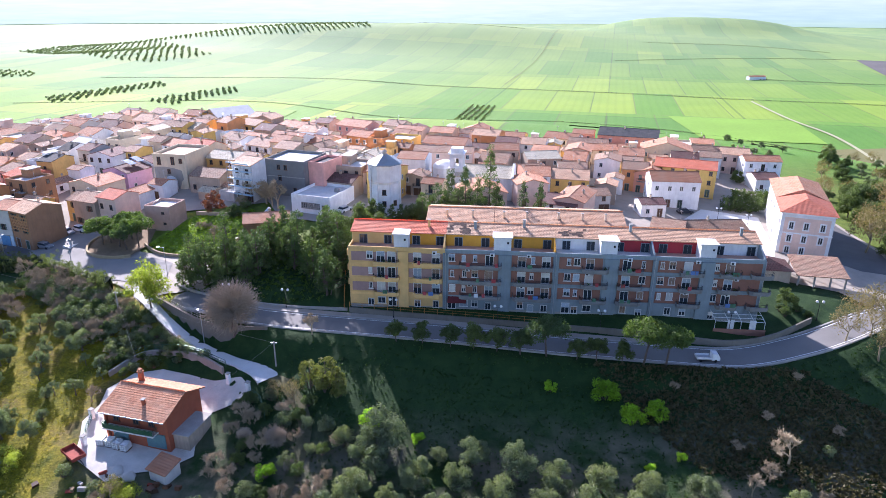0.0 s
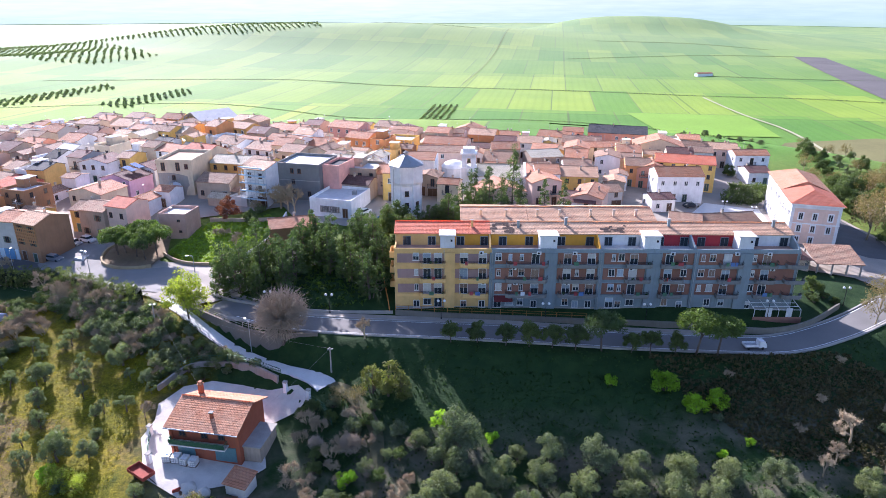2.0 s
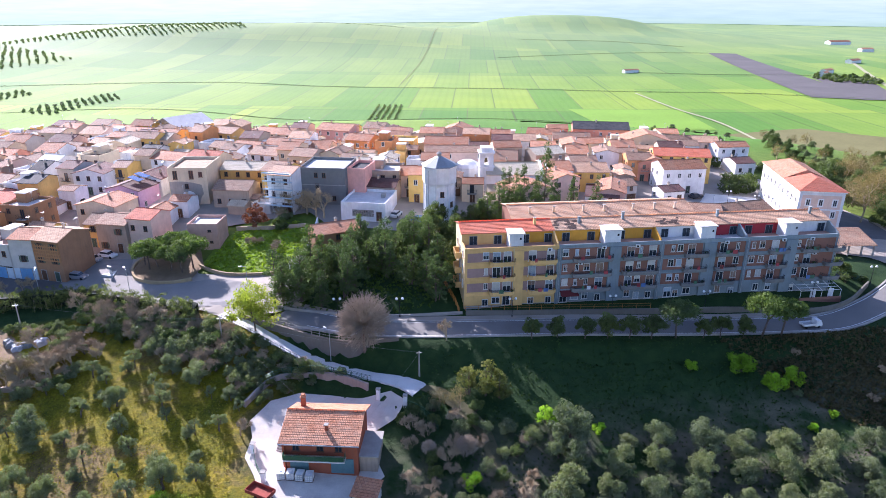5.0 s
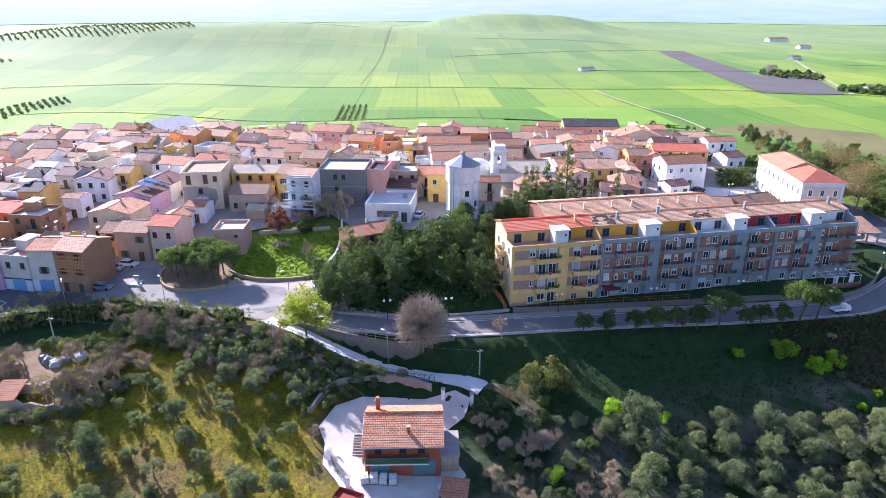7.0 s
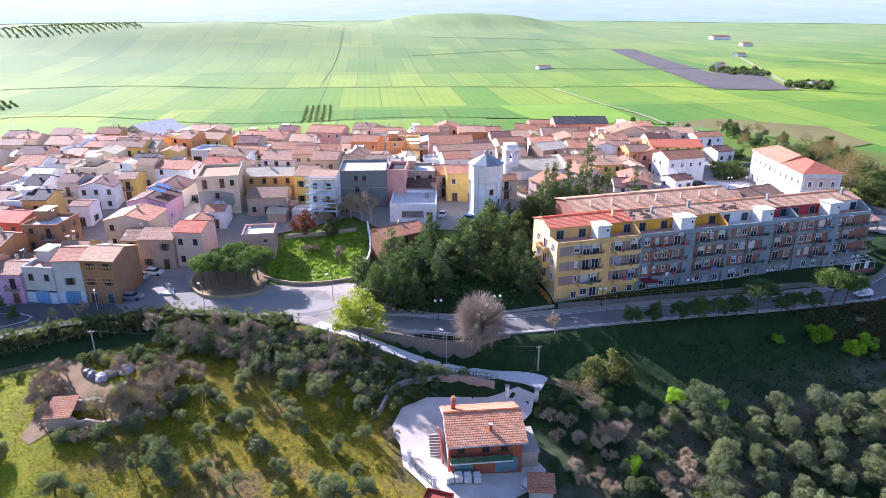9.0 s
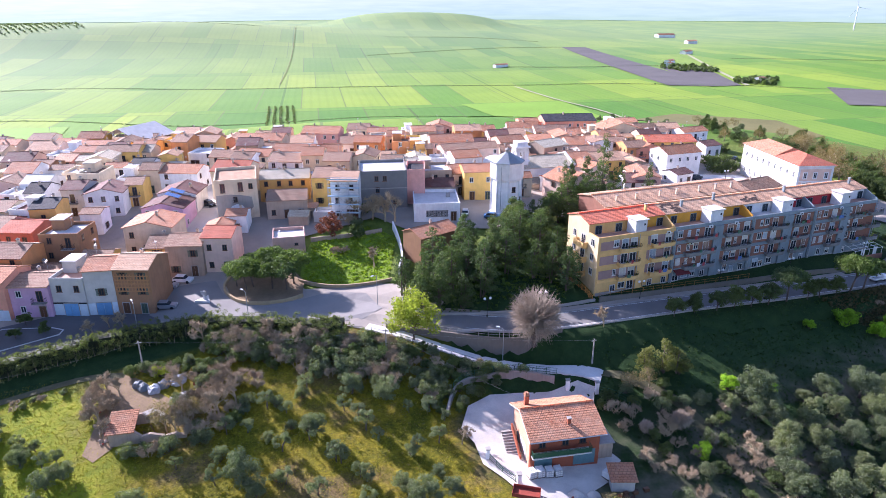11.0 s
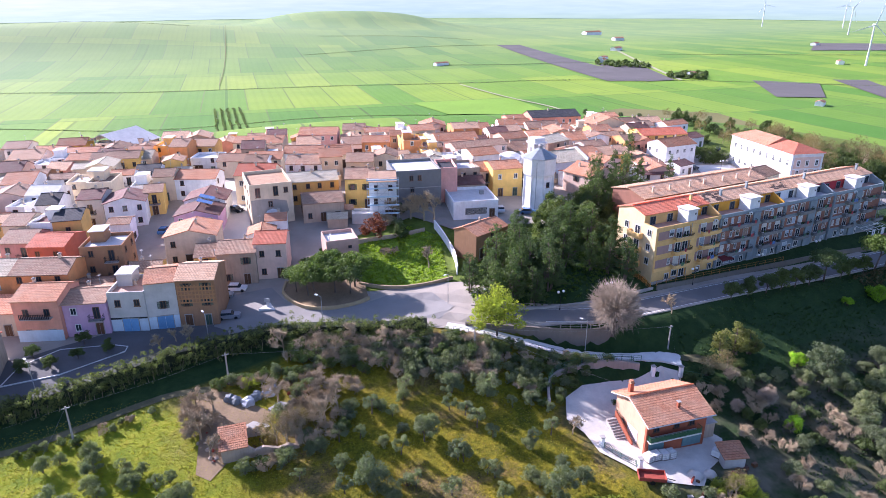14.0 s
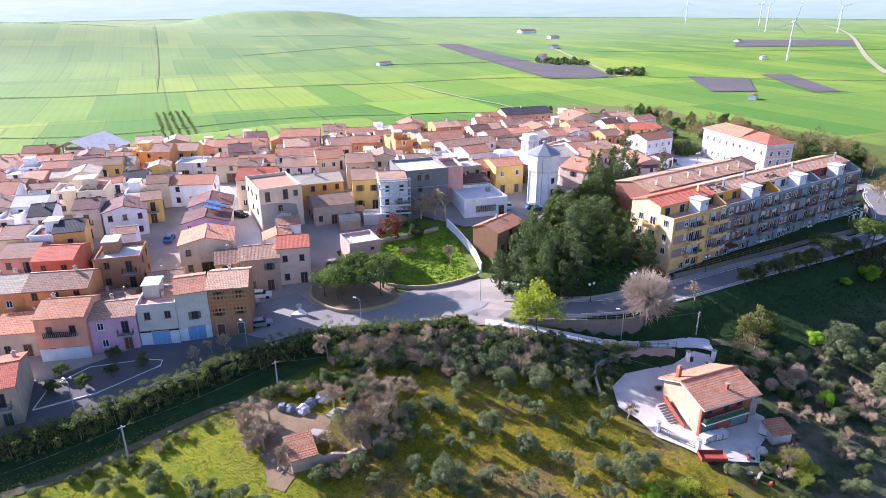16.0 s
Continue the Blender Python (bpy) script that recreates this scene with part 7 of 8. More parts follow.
scatter(("evergreen", "evergreen", "willow"), [(96, 142), (106, 150), (112, 185), (135, 190), (135, 140), (110, 116)], 46, 4.2, 1.2, 18)
scatter(("evergreen", "olive", "willow"), [(104, 192), (120, 200), (150, 250), (170, 200), (140, 160)], 40, 5.0, 0.8, 19)
scatter(("olive", "greybush"), [(80, 250), (60, 262), (130, 280), (150, 260), (112, 226)], 24, 5.0, 0.7, 22)
scatter("evergreen", [(60, 191), (66, 195), (94, 202), (96, 199)], 3, 6.0, 0.7, 20)
scatter(("bareshrub", "greybush"), [(30, 93), (80, 90), (95, 70), (60, 62), (20, 80)], 16, 4.0, 0.7, 21)

scatter(("bareshrub", "bare", "bareshrub", "greybush"), [(-104.5, 119.5), (-98, 116), (-92, 117), (-86, 112), (-85, 105), (-92, 101.5), (-100, 103), (-106.5, 111)], 22, 2.3, 1.05, 33, ((-98.5, 107.5, 4.6), (-98, 114.5, 4.6), (-103, 111, 2.5)))
scatter(("bare", "bareshrub"), [(-92, 127), (-78, 121.5), (-64, 113.5), (-66, 111), (-80, 118), (-92, 124)], 14, 1.8, 1.0, 34)

# clipped hedge and ivy bank along the edge of the street
HEDGE = [(-185, 168), (-150, 138.2), (-134, 132.4), (-124, 130.8), (-112, 131.0), (-101, 131.2), (-88, 128.5), (-76, 122), (-66, 115.2)]
hedge_line = catmull(HEDGE, 0.55)
hr = random.Random(41)
clumps = []
for p in hedge_line:
    for j in range(17):
        q = Vector((p.x + hr.gauss(0, 0.9), p.y + hr.gauss(-0.4, 0.95)))
        top = z_at(q.x, q.y)
        clumps.append((q.x, q.y, top + hr.uniform(0.1, 3.3), hr.uniform(0.3, 0.6), 40, 0.13))
hedge = thing("hedge", I4, "long overgrown evergreen hedge above a bank", "hedge")
part("foliage", leaf_mesh("foliage", clumps, L_HEDGE, 41), None, hedge)
# near-black strip added inside to block light and pass for inner shade
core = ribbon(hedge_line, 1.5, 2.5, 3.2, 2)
part("core", core, leafage("hedge_inner_shade", (0.02, 0.03, 0.012), 0.0), hedge)
stalks = Shape()
for p in hedge_line[60::2]:
    for j in range(2):
        x, y = p.x + hr.gauss(0, 0.4), p.y - hr.uniform(0.6, 2.0)
        z = z_at(x, y)
        stalks.tube((x, y, z - 0.2), (x + hr.gauss(0, 0.2), y + hr.uniform(0, 0.9), z + hr.uniform(1.2, 2.6)), 0.035, 0.015, 3)
tagged(part("stem", stalks, M_PALEBARK, hedge, "bare grey climbing stems"), kind="stuff")

# rough grass and weeds of the slopes
def tufts(name, poly, n, size, material, seed, label):
    g = random.Random(seed)
    xs, ys = [p[0] for p in poly], [p[1] for p in poly]
    X0 = np.array([g.uniform(min(xs), max(xs)) for _ in range(n * 3)])
    Y0 = np.array([g.uniform(min(ys), max(ys)) for _ in range(n * 3)])
    ok = inside(poly, X0, Y0)
    X0, Y0 = X0[ok][:n], Y0[ok][:n]
    Z0 = level(X0, Y0)
    cl = [(x, y, z + size * 0.25, size * g.uniform(0.4, 1.1), 5, size * g.uniform(0.5, 1.0)) for x, y, z in zip(X0.tolist(), Y0.tolist(), Z0.tolist())]
    return single(name, leaf_mesh(name, cl, material, seed, 2.2), None, I4, label, "grass", kind="stuff")


MEADOW = [(-140, 128), (-112, 126), (-100, 121), (-84, 117), (-62, 106), (-58, 96), (-57, 70), (-80, 55), (-150, 60)]
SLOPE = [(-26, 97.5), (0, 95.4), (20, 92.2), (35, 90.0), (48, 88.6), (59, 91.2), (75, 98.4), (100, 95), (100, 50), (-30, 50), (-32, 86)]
LOT = [(-68, 137.5), (-62, 132.4), (-52, 130.8), (-44, 147), (-48, 154), (-62, 152)]
tufts("grass", MEADOW, 26000, 0.10, L_GRASS, 51, "yellow-green meadow grass under the olives")
tufts("dry_grass", MEADOW, 9000, 0.10, L_STRAW, 52, "dry straw-coloured grass among the green")
# tufts as dark as the bank, with its shade in their colour
tufts("grass", SLOPE, 9000, 0.2, leafage("slope_grass_shaded", (0.03, 0.065, 0.014), 0.3), 53, "rough green grass on the bank below the road, darkened for its shade")
tufts("grass", LOT, 1600, 0.4, leafage("lot_grass", (0.20, 0.29, 0.02), 0.35), 54, "lush green grass of the walled plot")
tufts("grass", PARK, 1500, 0.4, leafage("park_grass", (0.08, 0.13, 0.02), 0.35), 55, "shaded green grass under the pines")
tufts("brambles", [(24, 91), (58, 89), (70, 78), (56, 66), (36, 71)], 5200, 0.32, leafage("withered_brambles", (0.10, 0.085, 0.04), 0.25), 57, "withered brown brambles matted over the bank")
# west meadow, brighter and lusher
tufts("grass", [(-155, 122.5), (-107, 121.5), (-106, 104), (-112, 88), (-155, 88)], 12000, 0.075, leafage("spring_grass", (0.25, 0.29, 0.012), 0.45), 56, "bright yellow-green spring grass of the meadow")
scatter(("greybush", "darkbush", "bareshrub"), [(-150, 126.5), (-131, 122.6), (-121, 122.3), (-108, 122.6), (-108, 121.2), (-121, 120.8), (-131, 121), (-150, 124.5)], 26, 1.1, 0.55, 27)

# ---- the plain: ploughed land, groves, hedgerows, tracks, farms ----
M_PLOUGH = plain("ploughed_dark_soil", (0.11, 0.10, 0.095), 0.95, scale=0.02, spread=0.25, bump_by=0.2, fine=0.8)
M_FALLOW = plain("fallow_olive_brown_field", (0.15, 0.14, 0.05), 0.95, scale=0.02, spread=0.3, fine=0.6)
M_DUST = plain("pale_farm_track", (0.34, 0.33, 0.20), 0.95, scale=0.05)
M_LIGHTGREEN = plain("young_wheat", (0.16, 0.29, 0.025), 0.9, scale=0.02, spread=0.15, fine=0.5)
for poly in ([(743, 1210), (795, 1194), (588, 625), (530, 664)], [(671, 832), (743, 815), (612, 620), (570, 632)], [(693, 562), (734, 495), (619, 422), (578, 454)],
             [(791, 510), (825, 483), (696, 362), (665, 380)], [(1500, 945), (1799, 779), (1514, 668), (1239, 804)]):
    surface("ploughed_field", drape(poly, 0.7, 25.0), M_PLOUGH, "dark freshly ploughed field on the plain", "field")
surface("field", drape([(128, 268), (250, 330), (400, 352), (430, 420), (375, 490), (290, 478), (170, 345)], 0.5, 15.0), M_FALLOW, "dull olive-brown fallow field behind the town", "field")
for poly in ([(-115, 345), (-30, 330), (-25, 440), (-120, 470)], [(60, 310), (140, 300), (170, 420), (80, 440)], [(210, 520), (300, 500), (330, 610), (220, 640)], [(-260, 560), (-160, 540), (-150, 660), (-270, 690)]):
    surface("field", drape(poly, 0.5, 15.0), M_LIGHTGREEN, "light green strip of young wheat", "field")
for line, w in (([(348, 742), (330, 617), (323, 530), (294, 425), (262, 350)], 3.0), ([(934, 1057), (777, 842), (619, 617)], 6.0), ([(2927, 1357), (2181, 962), (1264, 559), (951, 409)], 9.0),
                ([(80, 894), (140, 1107), (234, 1463), (393, 2094)], 0.9)):
    surface("farm_track", ribbon(catmull(line, 15.0), w, 0.9, 0, 2), M_DUST if w > 2 else M_FALLOW, "pale dirt track between the fields", "track")


L_FAROLIVE = leafage("dusty_olive_leaves", (0.13, 0.165, 0.105), 0.4)


def far_plants(name, spots, size, material, seed, label):
    g = random.Random(seed)
    cl = []
    for x, y in spots:
        k = size * g.uniform(0.7, 1.25)
        cl.append((x, y, z_at(x, y) + k * 0.4, k * 0.55, 26, k * 0.42))
    return single(name, leaf_mesh(name, cl, material, seed), None, I4, label, "trees", kind="stuff")


def rows_in(poly, along, across, turn, jit, seed):
    g = random.Random(seed)
    xs, ys = [p[0] for p in poly], [p[1] for p in poly]
    cx, cy = sum(xs) / len(xs), sum(ys) / len(ys)
    r = max(max(xs) - min(xs), max(ys) - min(ys))
    c, s_ = math.cos(radians(turn)), math.sin(radians(turn))
    out = []
    for i in range(int(-r / along), int(r / along)):
        for k in range(int(-r / across), int(r / across)):
            u, v = i * along + g.uniform(-jit, jit), k * across + g.uniform(-jit, jit)
            x, y = cx + u * c - v * s_, cy + u * s_ + v * c
            if inside(poly, x, y):
                out.append((x, y))
    return out


far_plants("olive_plot", rows_in([(-2, 572), (26, 568), (58, 700), (29, 706)], 4.5, 6.0, 78, 0.6, 1), 2.2, L_FAROLIVE, 61, "square plot of young olives in rows")
for k, (poly, d) in enumerate((([(-925, 1450), (-900, 1640), (-700, 1600), (-422, 1209), (-490, 1114), (-592, 1150)], 12), ([(-780, 1560), (-480, 1660), (-180, 1570), (-165, 1488), (-323, 1450), (-487, 1470)], 11),
                               ([(-446, 728), (-385, 885), (-355, 850), (-415, 690)], 7), ([(-329, 712), (-273, 841), (-250, 800), (-290, 690)], 7), ([(-700, 1021), (-619, 996), (-577, 926), (-640, 908)], 11))):
    far_plants("olive_orchard", rows_in(poly, d, d, 20, d * 0.15, 70 + k), 3.6 if k < 2 else 3.0, L_FAROLIVE, 70 + k, "distant olive orchard in even rows")
far_plants("farm_trees", rows_in([(690, 859), (746, 812), (700, 740), (650, 800)], 10, 10, 10, 5, 81) + rows_in([(663, 674), (700, 640), (653, 598), (622, 640)], 9, 9, 10, 4, 82), 7.0, L_DARK, 83, "dark trees round a distant farm")


def hedgerow(line, seed, size=1.6, step=4.0):
    pts = [(p.x, p.y) for p in catmull(line, step)]
    g = random.Random(seed)
    far_plants("hedgerow", [(x + g.uniform(-1, 1), y + g.uniform(-1, 1)) for x, y in pts if g.random() < 0.97], size * 0.8, L_FAROLIVE, seed, "thin dark hedgerow along a field ditch")


for k, line in enumerate(([(-483, 929), (-185, 948), (-13, 877), (199, 819), (354, 756), (480, 711), (620, 612)], [(-456, 684), (-216, 718), (-47, 621), (112, 602), (220, 540), (302, 434)],
                          [(-300, 420), (-120, 470), (60, 445), (190, 400), (330, 360)], [(743, 1210), (560, 1220), (300, 1180)], [(448, 954), (560, 900), (690, 860)], [(430, 1440), (596, 1429), (682, 1395), (760, 1330)],
                          [(-60, 1560), (60, 1550), (180, 1540)], [(900, 900), (1200, 700), (1500, 560)], [(620, 612), (800, 420), (950, 300)])):
    hedgerow(line, 90 + k, 1.1 if k in (1, 2) else 1.7, 1.1 if k in (1, 2) else 2.2)

farm_wall, farm_roof = WALLS["white"], ROOFS["terra"]
for x, y, w, d, h, g in ((448, 954, 26, 8, 4, 10), (705, 850, 18, 9, 5, 30), (735, 880, 24, 10, 5, 25), (668, 640, 14, 9, 5, 10), (560, 395, 12, 8, 4, 20), (900, 1010, 30, 12, 5, 20), (1150, 1250, 30, 14, 6, 0), (1010, 620, 16, 9, 5, 40), (1420, 900, 24, 12, 5, 12), (1300, 1500, 60, 20, 7, 0)):
    ob = thing("farmhouse", pose(x, y, z_at(x, y), 0, 0, g), "small white farm building far out on the plain", "farm building", "farms on the plain")
    part("wall", Shape().extrude_x([(-d / 2, -1), (d / 2, -1), (d / 2, h), (0, h + d * 0.2), (-d / 2, h)], -w / 2, w / 2), farm_wall, ob)
    top = Shape()
    roof_slab(top, (-d / 2 - 0.4, h - 0.1), (0, h + d * 0.2 + 0.02), -w / 2 - 0.3, w / 2 + 0.3)
    roof_slab(top, (d / 2 + 0.4, h - 0.1), (0, h + d * 0.2 + 0.03), -w / 2 - 0.3, w / 2 + 0.3)
    part("roof", top, farm_roof, ob)


def turbine(x, y, hub, turn, spin):
    ob = thing("wind_turbine", pose(x, y, z_at(x, y), 0, 0, turn), "tall white three-bladed wind turbine on the plain", "wind turbine", "wind turbines")
    part("tower", Shape().tube((0, 0, -1), (0, 0, hub), hub * 0.028, hub * 0.017, 10), M_PVC, ob)
    part("nacelle", Shape().box(-1.4, -3.2, hub - 1.2, 1.4, 4.5, hub + 1.6), M_PVC, ob)
    part("hub", Shape().tube((0, -4.6, hub), (0, -3.2, hub), 0.6, 1.2, 8), M_PVC, ob)
    blade = Shape().prism([(-0.9, -0.2), (1.0, -0.2), (1.0, 0.2), (-0.9, 0.2)], 0, 1)
    blade.v = [(vx * (1 if vz < 0.5 else 0.25), vy, vz * hub * 0.55) for vx, vy, vz in blade.v]
    me = blade.mesh("blade", M_PVC)
    for k in range(3):
        part("blade", me, None, ob, at=pose(0, -4.0, hub) @ pose(0, 0, 0, 0, spin + 120 * k))


turbine(1019, 584, 62, -40, 12)
turbine(2050, 1160, 80, -40, 40)
turbine(2200, 1000, 80, -40, 75)
turbine(2650, 1500, 85, -30, 20)
turbine(2500, 1750, 85, -30, 100)

# a glowing shell painted as hazy far distance, beyond the last fields
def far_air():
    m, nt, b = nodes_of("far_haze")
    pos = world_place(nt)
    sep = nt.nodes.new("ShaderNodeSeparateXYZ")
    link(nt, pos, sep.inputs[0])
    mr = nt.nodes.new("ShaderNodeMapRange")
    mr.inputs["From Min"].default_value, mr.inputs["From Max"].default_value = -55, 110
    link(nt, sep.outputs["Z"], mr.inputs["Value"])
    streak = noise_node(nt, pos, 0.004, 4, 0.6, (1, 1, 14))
    # the left ramp is whiter, with the sun's glare painted in
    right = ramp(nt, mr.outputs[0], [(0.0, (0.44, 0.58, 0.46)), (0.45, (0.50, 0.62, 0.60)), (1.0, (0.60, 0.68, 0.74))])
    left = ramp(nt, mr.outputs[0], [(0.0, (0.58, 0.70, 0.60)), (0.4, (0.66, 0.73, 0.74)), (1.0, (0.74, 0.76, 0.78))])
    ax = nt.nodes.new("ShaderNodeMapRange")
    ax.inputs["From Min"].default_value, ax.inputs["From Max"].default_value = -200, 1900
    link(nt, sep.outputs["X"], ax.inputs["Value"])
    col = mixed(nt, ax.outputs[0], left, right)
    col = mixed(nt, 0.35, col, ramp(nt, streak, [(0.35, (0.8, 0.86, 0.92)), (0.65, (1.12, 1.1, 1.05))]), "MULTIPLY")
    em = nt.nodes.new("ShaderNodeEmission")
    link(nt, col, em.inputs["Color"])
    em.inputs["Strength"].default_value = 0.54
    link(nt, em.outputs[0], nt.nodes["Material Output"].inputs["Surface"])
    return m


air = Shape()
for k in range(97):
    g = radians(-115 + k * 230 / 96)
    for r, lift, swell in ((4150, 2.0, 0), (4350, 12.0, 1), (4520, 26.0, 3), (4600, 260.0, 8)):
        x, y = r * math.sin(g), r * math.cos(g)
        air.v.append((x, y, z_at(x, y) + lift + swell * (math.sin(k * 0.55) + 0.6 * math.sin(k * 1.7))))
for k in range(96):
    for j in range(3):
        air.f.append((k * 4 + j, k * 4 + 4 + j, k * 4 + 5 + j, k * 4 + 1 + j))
single("backdrop", air, far_air(), I4, "glowing shell painted as pale hazy distance over the plain", "backdrop", kind="structure")

# ---- walls, fences and the farmyard ----
def wall_along(name, line, height, thick, material, label, category="wall", down=0.8, top=None):
    """A free-standing wall along a line in plan, following the ground or level at top."""
    s = Shape()
    rows = []
    for i, p in enumerate(line):
        d = (line[min(i + 1, len(line) - 1)] - line[max(i - 1, 0)]).normalized()
        n = Vector((-d.y, d.x)) * thick / 2
        z = z_at(p.x, p.y)
        zt = z + height if top is None else (top[0] + (top[1] - top[0]) * i / (len(line) - 1))
        rows.append(((p.x + n.x, p.y + n.y, min(z, zt) - down), (p.x - n.x, p.y - n.y, min(z, zt) - down), (p.x - n.x, p.y - n.y, zt), (p.x + n.x, p.y + n.y, zt)))
    for r in rows:
        s.v += r
    for i in range(len(rows) - 1):
        a, b = 4 * i, 4 * i + 4
        for k in range(4):
            s.f.append((a + k, a + (k + 1) % 4, b + (k + 1) % 4, b + k)[::-1])
    s.f += [(0, 1, 2, 3), tuple(4 * (len(rows) - 1) + k for k in (3, 2, 1, 0))]
    return single(name, s, material, I4, label, category, kind="structure")


def fence_along(line, gap, height, material, label, rails=(0.45, 0.95), lift=0.0, mesh_rows=0):
    ob = thing("fence", I4, label, "fence")
    pts = [(p.x, p.y, (z_at(p.x, p.y) + lift) if lift is not None else 0.2) for p in catmull(line, gap)]
    for x, y, z in pts:
        part("post", Shape().tube((x, y, z - 0.2), (x, y, z + height), 0.045, 0.045, 5), material, ob)
    for (x0, y0, z0), (x1, y1, z1) in zip(pts, pts[1:]):
        for r in rails:
            part("rail", Shape().tube((x0, y0, z0 + r * height), (x1, y1, z1 + r * height), 0.03, 0.03, 4), material, ob)
    return ob


garden_line = catmull([(-17.5, 107.2), (-8, 105.6), (1.6, 104.3), (17, 102.1), (32, 99.9), (41, 98.0), (49, 96.4), (56.6, 98.0), (66, 103.6)], 1.5)
# concrete colour lowered to hold the shade at the block's foot
wall_along("garden_wall", garden_line, 1.2, 0.3, plaster("shade_darkened_concrete", (0.20, 0.185, 0.155), 0.4), "stained concrete wall between garden and road, darkened for shade")
fence_along([(-17.5, 107.4), (-8, 105.8), (1.6, 104.5), (17, 102.3)], 2.4, 1.0, plain("rusty_fence_paint", (0.42, 0.20, 0.05), 0.8), "rust-orange garden fence on the wall", lift=1.15)
fence_along([(-18.6, 107.9), (-19.2, 113), (-19.8, 119)], 0.9, 1.4, plain("orange_board_paint", (0.55, 0.24, 0.06), 0.8), "orange painted board fence beside the apartment block", (0.2, 0.35, 0.5, 0.65, 0.8, 0.95))
ret_line = catmull([(-58.5, 114.4), (-54.3, 111.0), (-49.8, 107.3), (-44.2, 102.9), (-39.5, 100.6), (-34.5, 100.2), (-31, 100.2)], 1.2)
# dark tone stands for stains and for shade on this face
wall_along("retaining_wall", ret_line, 0.4, 0.4, plaster("stained_shaded_concrete", (0.19, 0.165, 0.14), 0.4), "tall weathered retaining wall between road and lane", down=2.5, top=(0.35, 0.05))
fence_along([(-58.0, 114.1), (-54.3, 111.1), (-49.8, 107.4), (-44.2, 103.0), (-39.5, 100.7), (-34.5, 100.3)], 1.6, 0.9, M_CONCRETE, "low concrete post-and-rail parapet beside the road", (0.5, 1.0), None)
fence_along([(-61.5, 113.6), (-57.6, 109.9), (-52.6, 104.9), (-47.5, 100.6), (-42.3, 97.3), (-37.0, 94.6)], 2.0, 1.0, M_IRON, "dark iron railing along the concrete lane", (0.5, 1.0))
park_kerb = catmull([(-52.5, 116), (-49, 113.6), (-43, 111.4), (-34, 109.4), (-22, 108.2), (-18, 107.8)], 1.5)
wall_along("park_wall", park_kerb, 0.55, 0.35, M_CONCRETE, "low park wall along the road")

YARD = [(-55.5, 90.5), (-52.5, 94.2), (-48, 95.2), (-43, 94.0), (-38.5, 92.4), (-33.5, 91.6), (-31.5, 89.6), (-33.5, 87.0), (-36.8, 85.5), (-37.2, 80), (-36.4, 76.6), (-39.5, 74.2), (-43.5, 73.4), (-47, 71.6), (-50.2, 73.6), (-53.2, 75.4), (-54.4, 79.5), (-55.8, 83), (-55.0, 87)]
surface("yard", drape(YARD, 0.12, 1.5), M_CHALK, "pale gravelled farmyard round the brick house", "yard")
surface("track", ribbon(catmull([(-29.5, 92.8), (-26, 90), (-22, 84), (-20.6, 78), (-22, 67), (-24, 55)], 1.5), 2.0, 0.1, 0, 3), M_TRODDEN, "bare earth track into the olive grove", "track")
yard_wall = catmull([(-56.5, 93.5), (-53.5, 97.2), (-50.5, 98.4), (-46, 97.6), (-41, 95.6), (-37, 93.2)], 0.8)
wall_along("yard_wall", yard_wall, 0.9, 0.4, plaster("pale_stone_wall", (0.36, 0.31, 0.27), 0.5), "curved pale stone retaining wall of the yard", down=1.6)
fence_along([(-53.5, 97.4), (-50.5, 98.6), (-46, 97.8), (-41, 95.8), (-36.5, 93.4)], 1.5, 1.0, M_GREENRAIL, "green wire fence on the yard wall", (0.15, 0.55, 1.0), 0.85)
fence_along([(-31.5, 88.8), (-29, 86.5), (-27.5, 83)], 1.5, 1.2, M_GREENRAIL, "green wire fence beside the gate", (0.2, 0.6, 1.0))
fence_along([(-54.5, 83.4), (-54, 80.6), (-53.2, 78.4)], 1.3, 1.1, M_GREENRAIL, "green gate fence at the yard's edge", (0.2, 0.5, 0.8, 1.0))


def gatepost(x, y, h):
    ob = thing("gate_post", pose(x, y, z_at(x, y), 0, 0, -20), "white rendered gate post with a cap", "gate post", "gate posts")
    part("shaft", Shape().box(-0.28, -0.28, -0.6, 0.28, 0.28, h), WALLS["white"], ob)
    part("cap", Shape().box(-0.36, -0.36, h, 0.36, 0.36, h + 0.12), M_CONCRETE, ob)


for x, y, h in ((-35.6, 91.4, 1.9), (-31.6, 88.9, 1.9), (-54.6, 83.8, 1.7), (-52.9, 78.0, 1.7)):
    gatepost(x, y, h)
tank_body = Shape().box(-0.52, -0.6, 0.16, 0.52, 0.6, 1.15).lathe([(0.2, 1.15), (0.2, 1.24)], 10)
tank_cage = lattice([-0.56, -0.5, -0.16, -0.12, 0.12, 0.16, 0.5, 0.56], [0.1, 0.16, 0.4, 0.44, 0.76, 0.8, 1.1, 1.16], lambda i, k: i % 2 == 0 or k % 2 == 0, -0.64, -0.61)
tank_pallet = Shape().box(-0.56, -0.62, 0.0, 0.56, 0.62, 0.14)
mats = [tank_body.mesh("tank", M_PVC), tank_cage.mesh("cage", M_STEEL), tank_pallet.mesh("pallet", M_DOOR)]
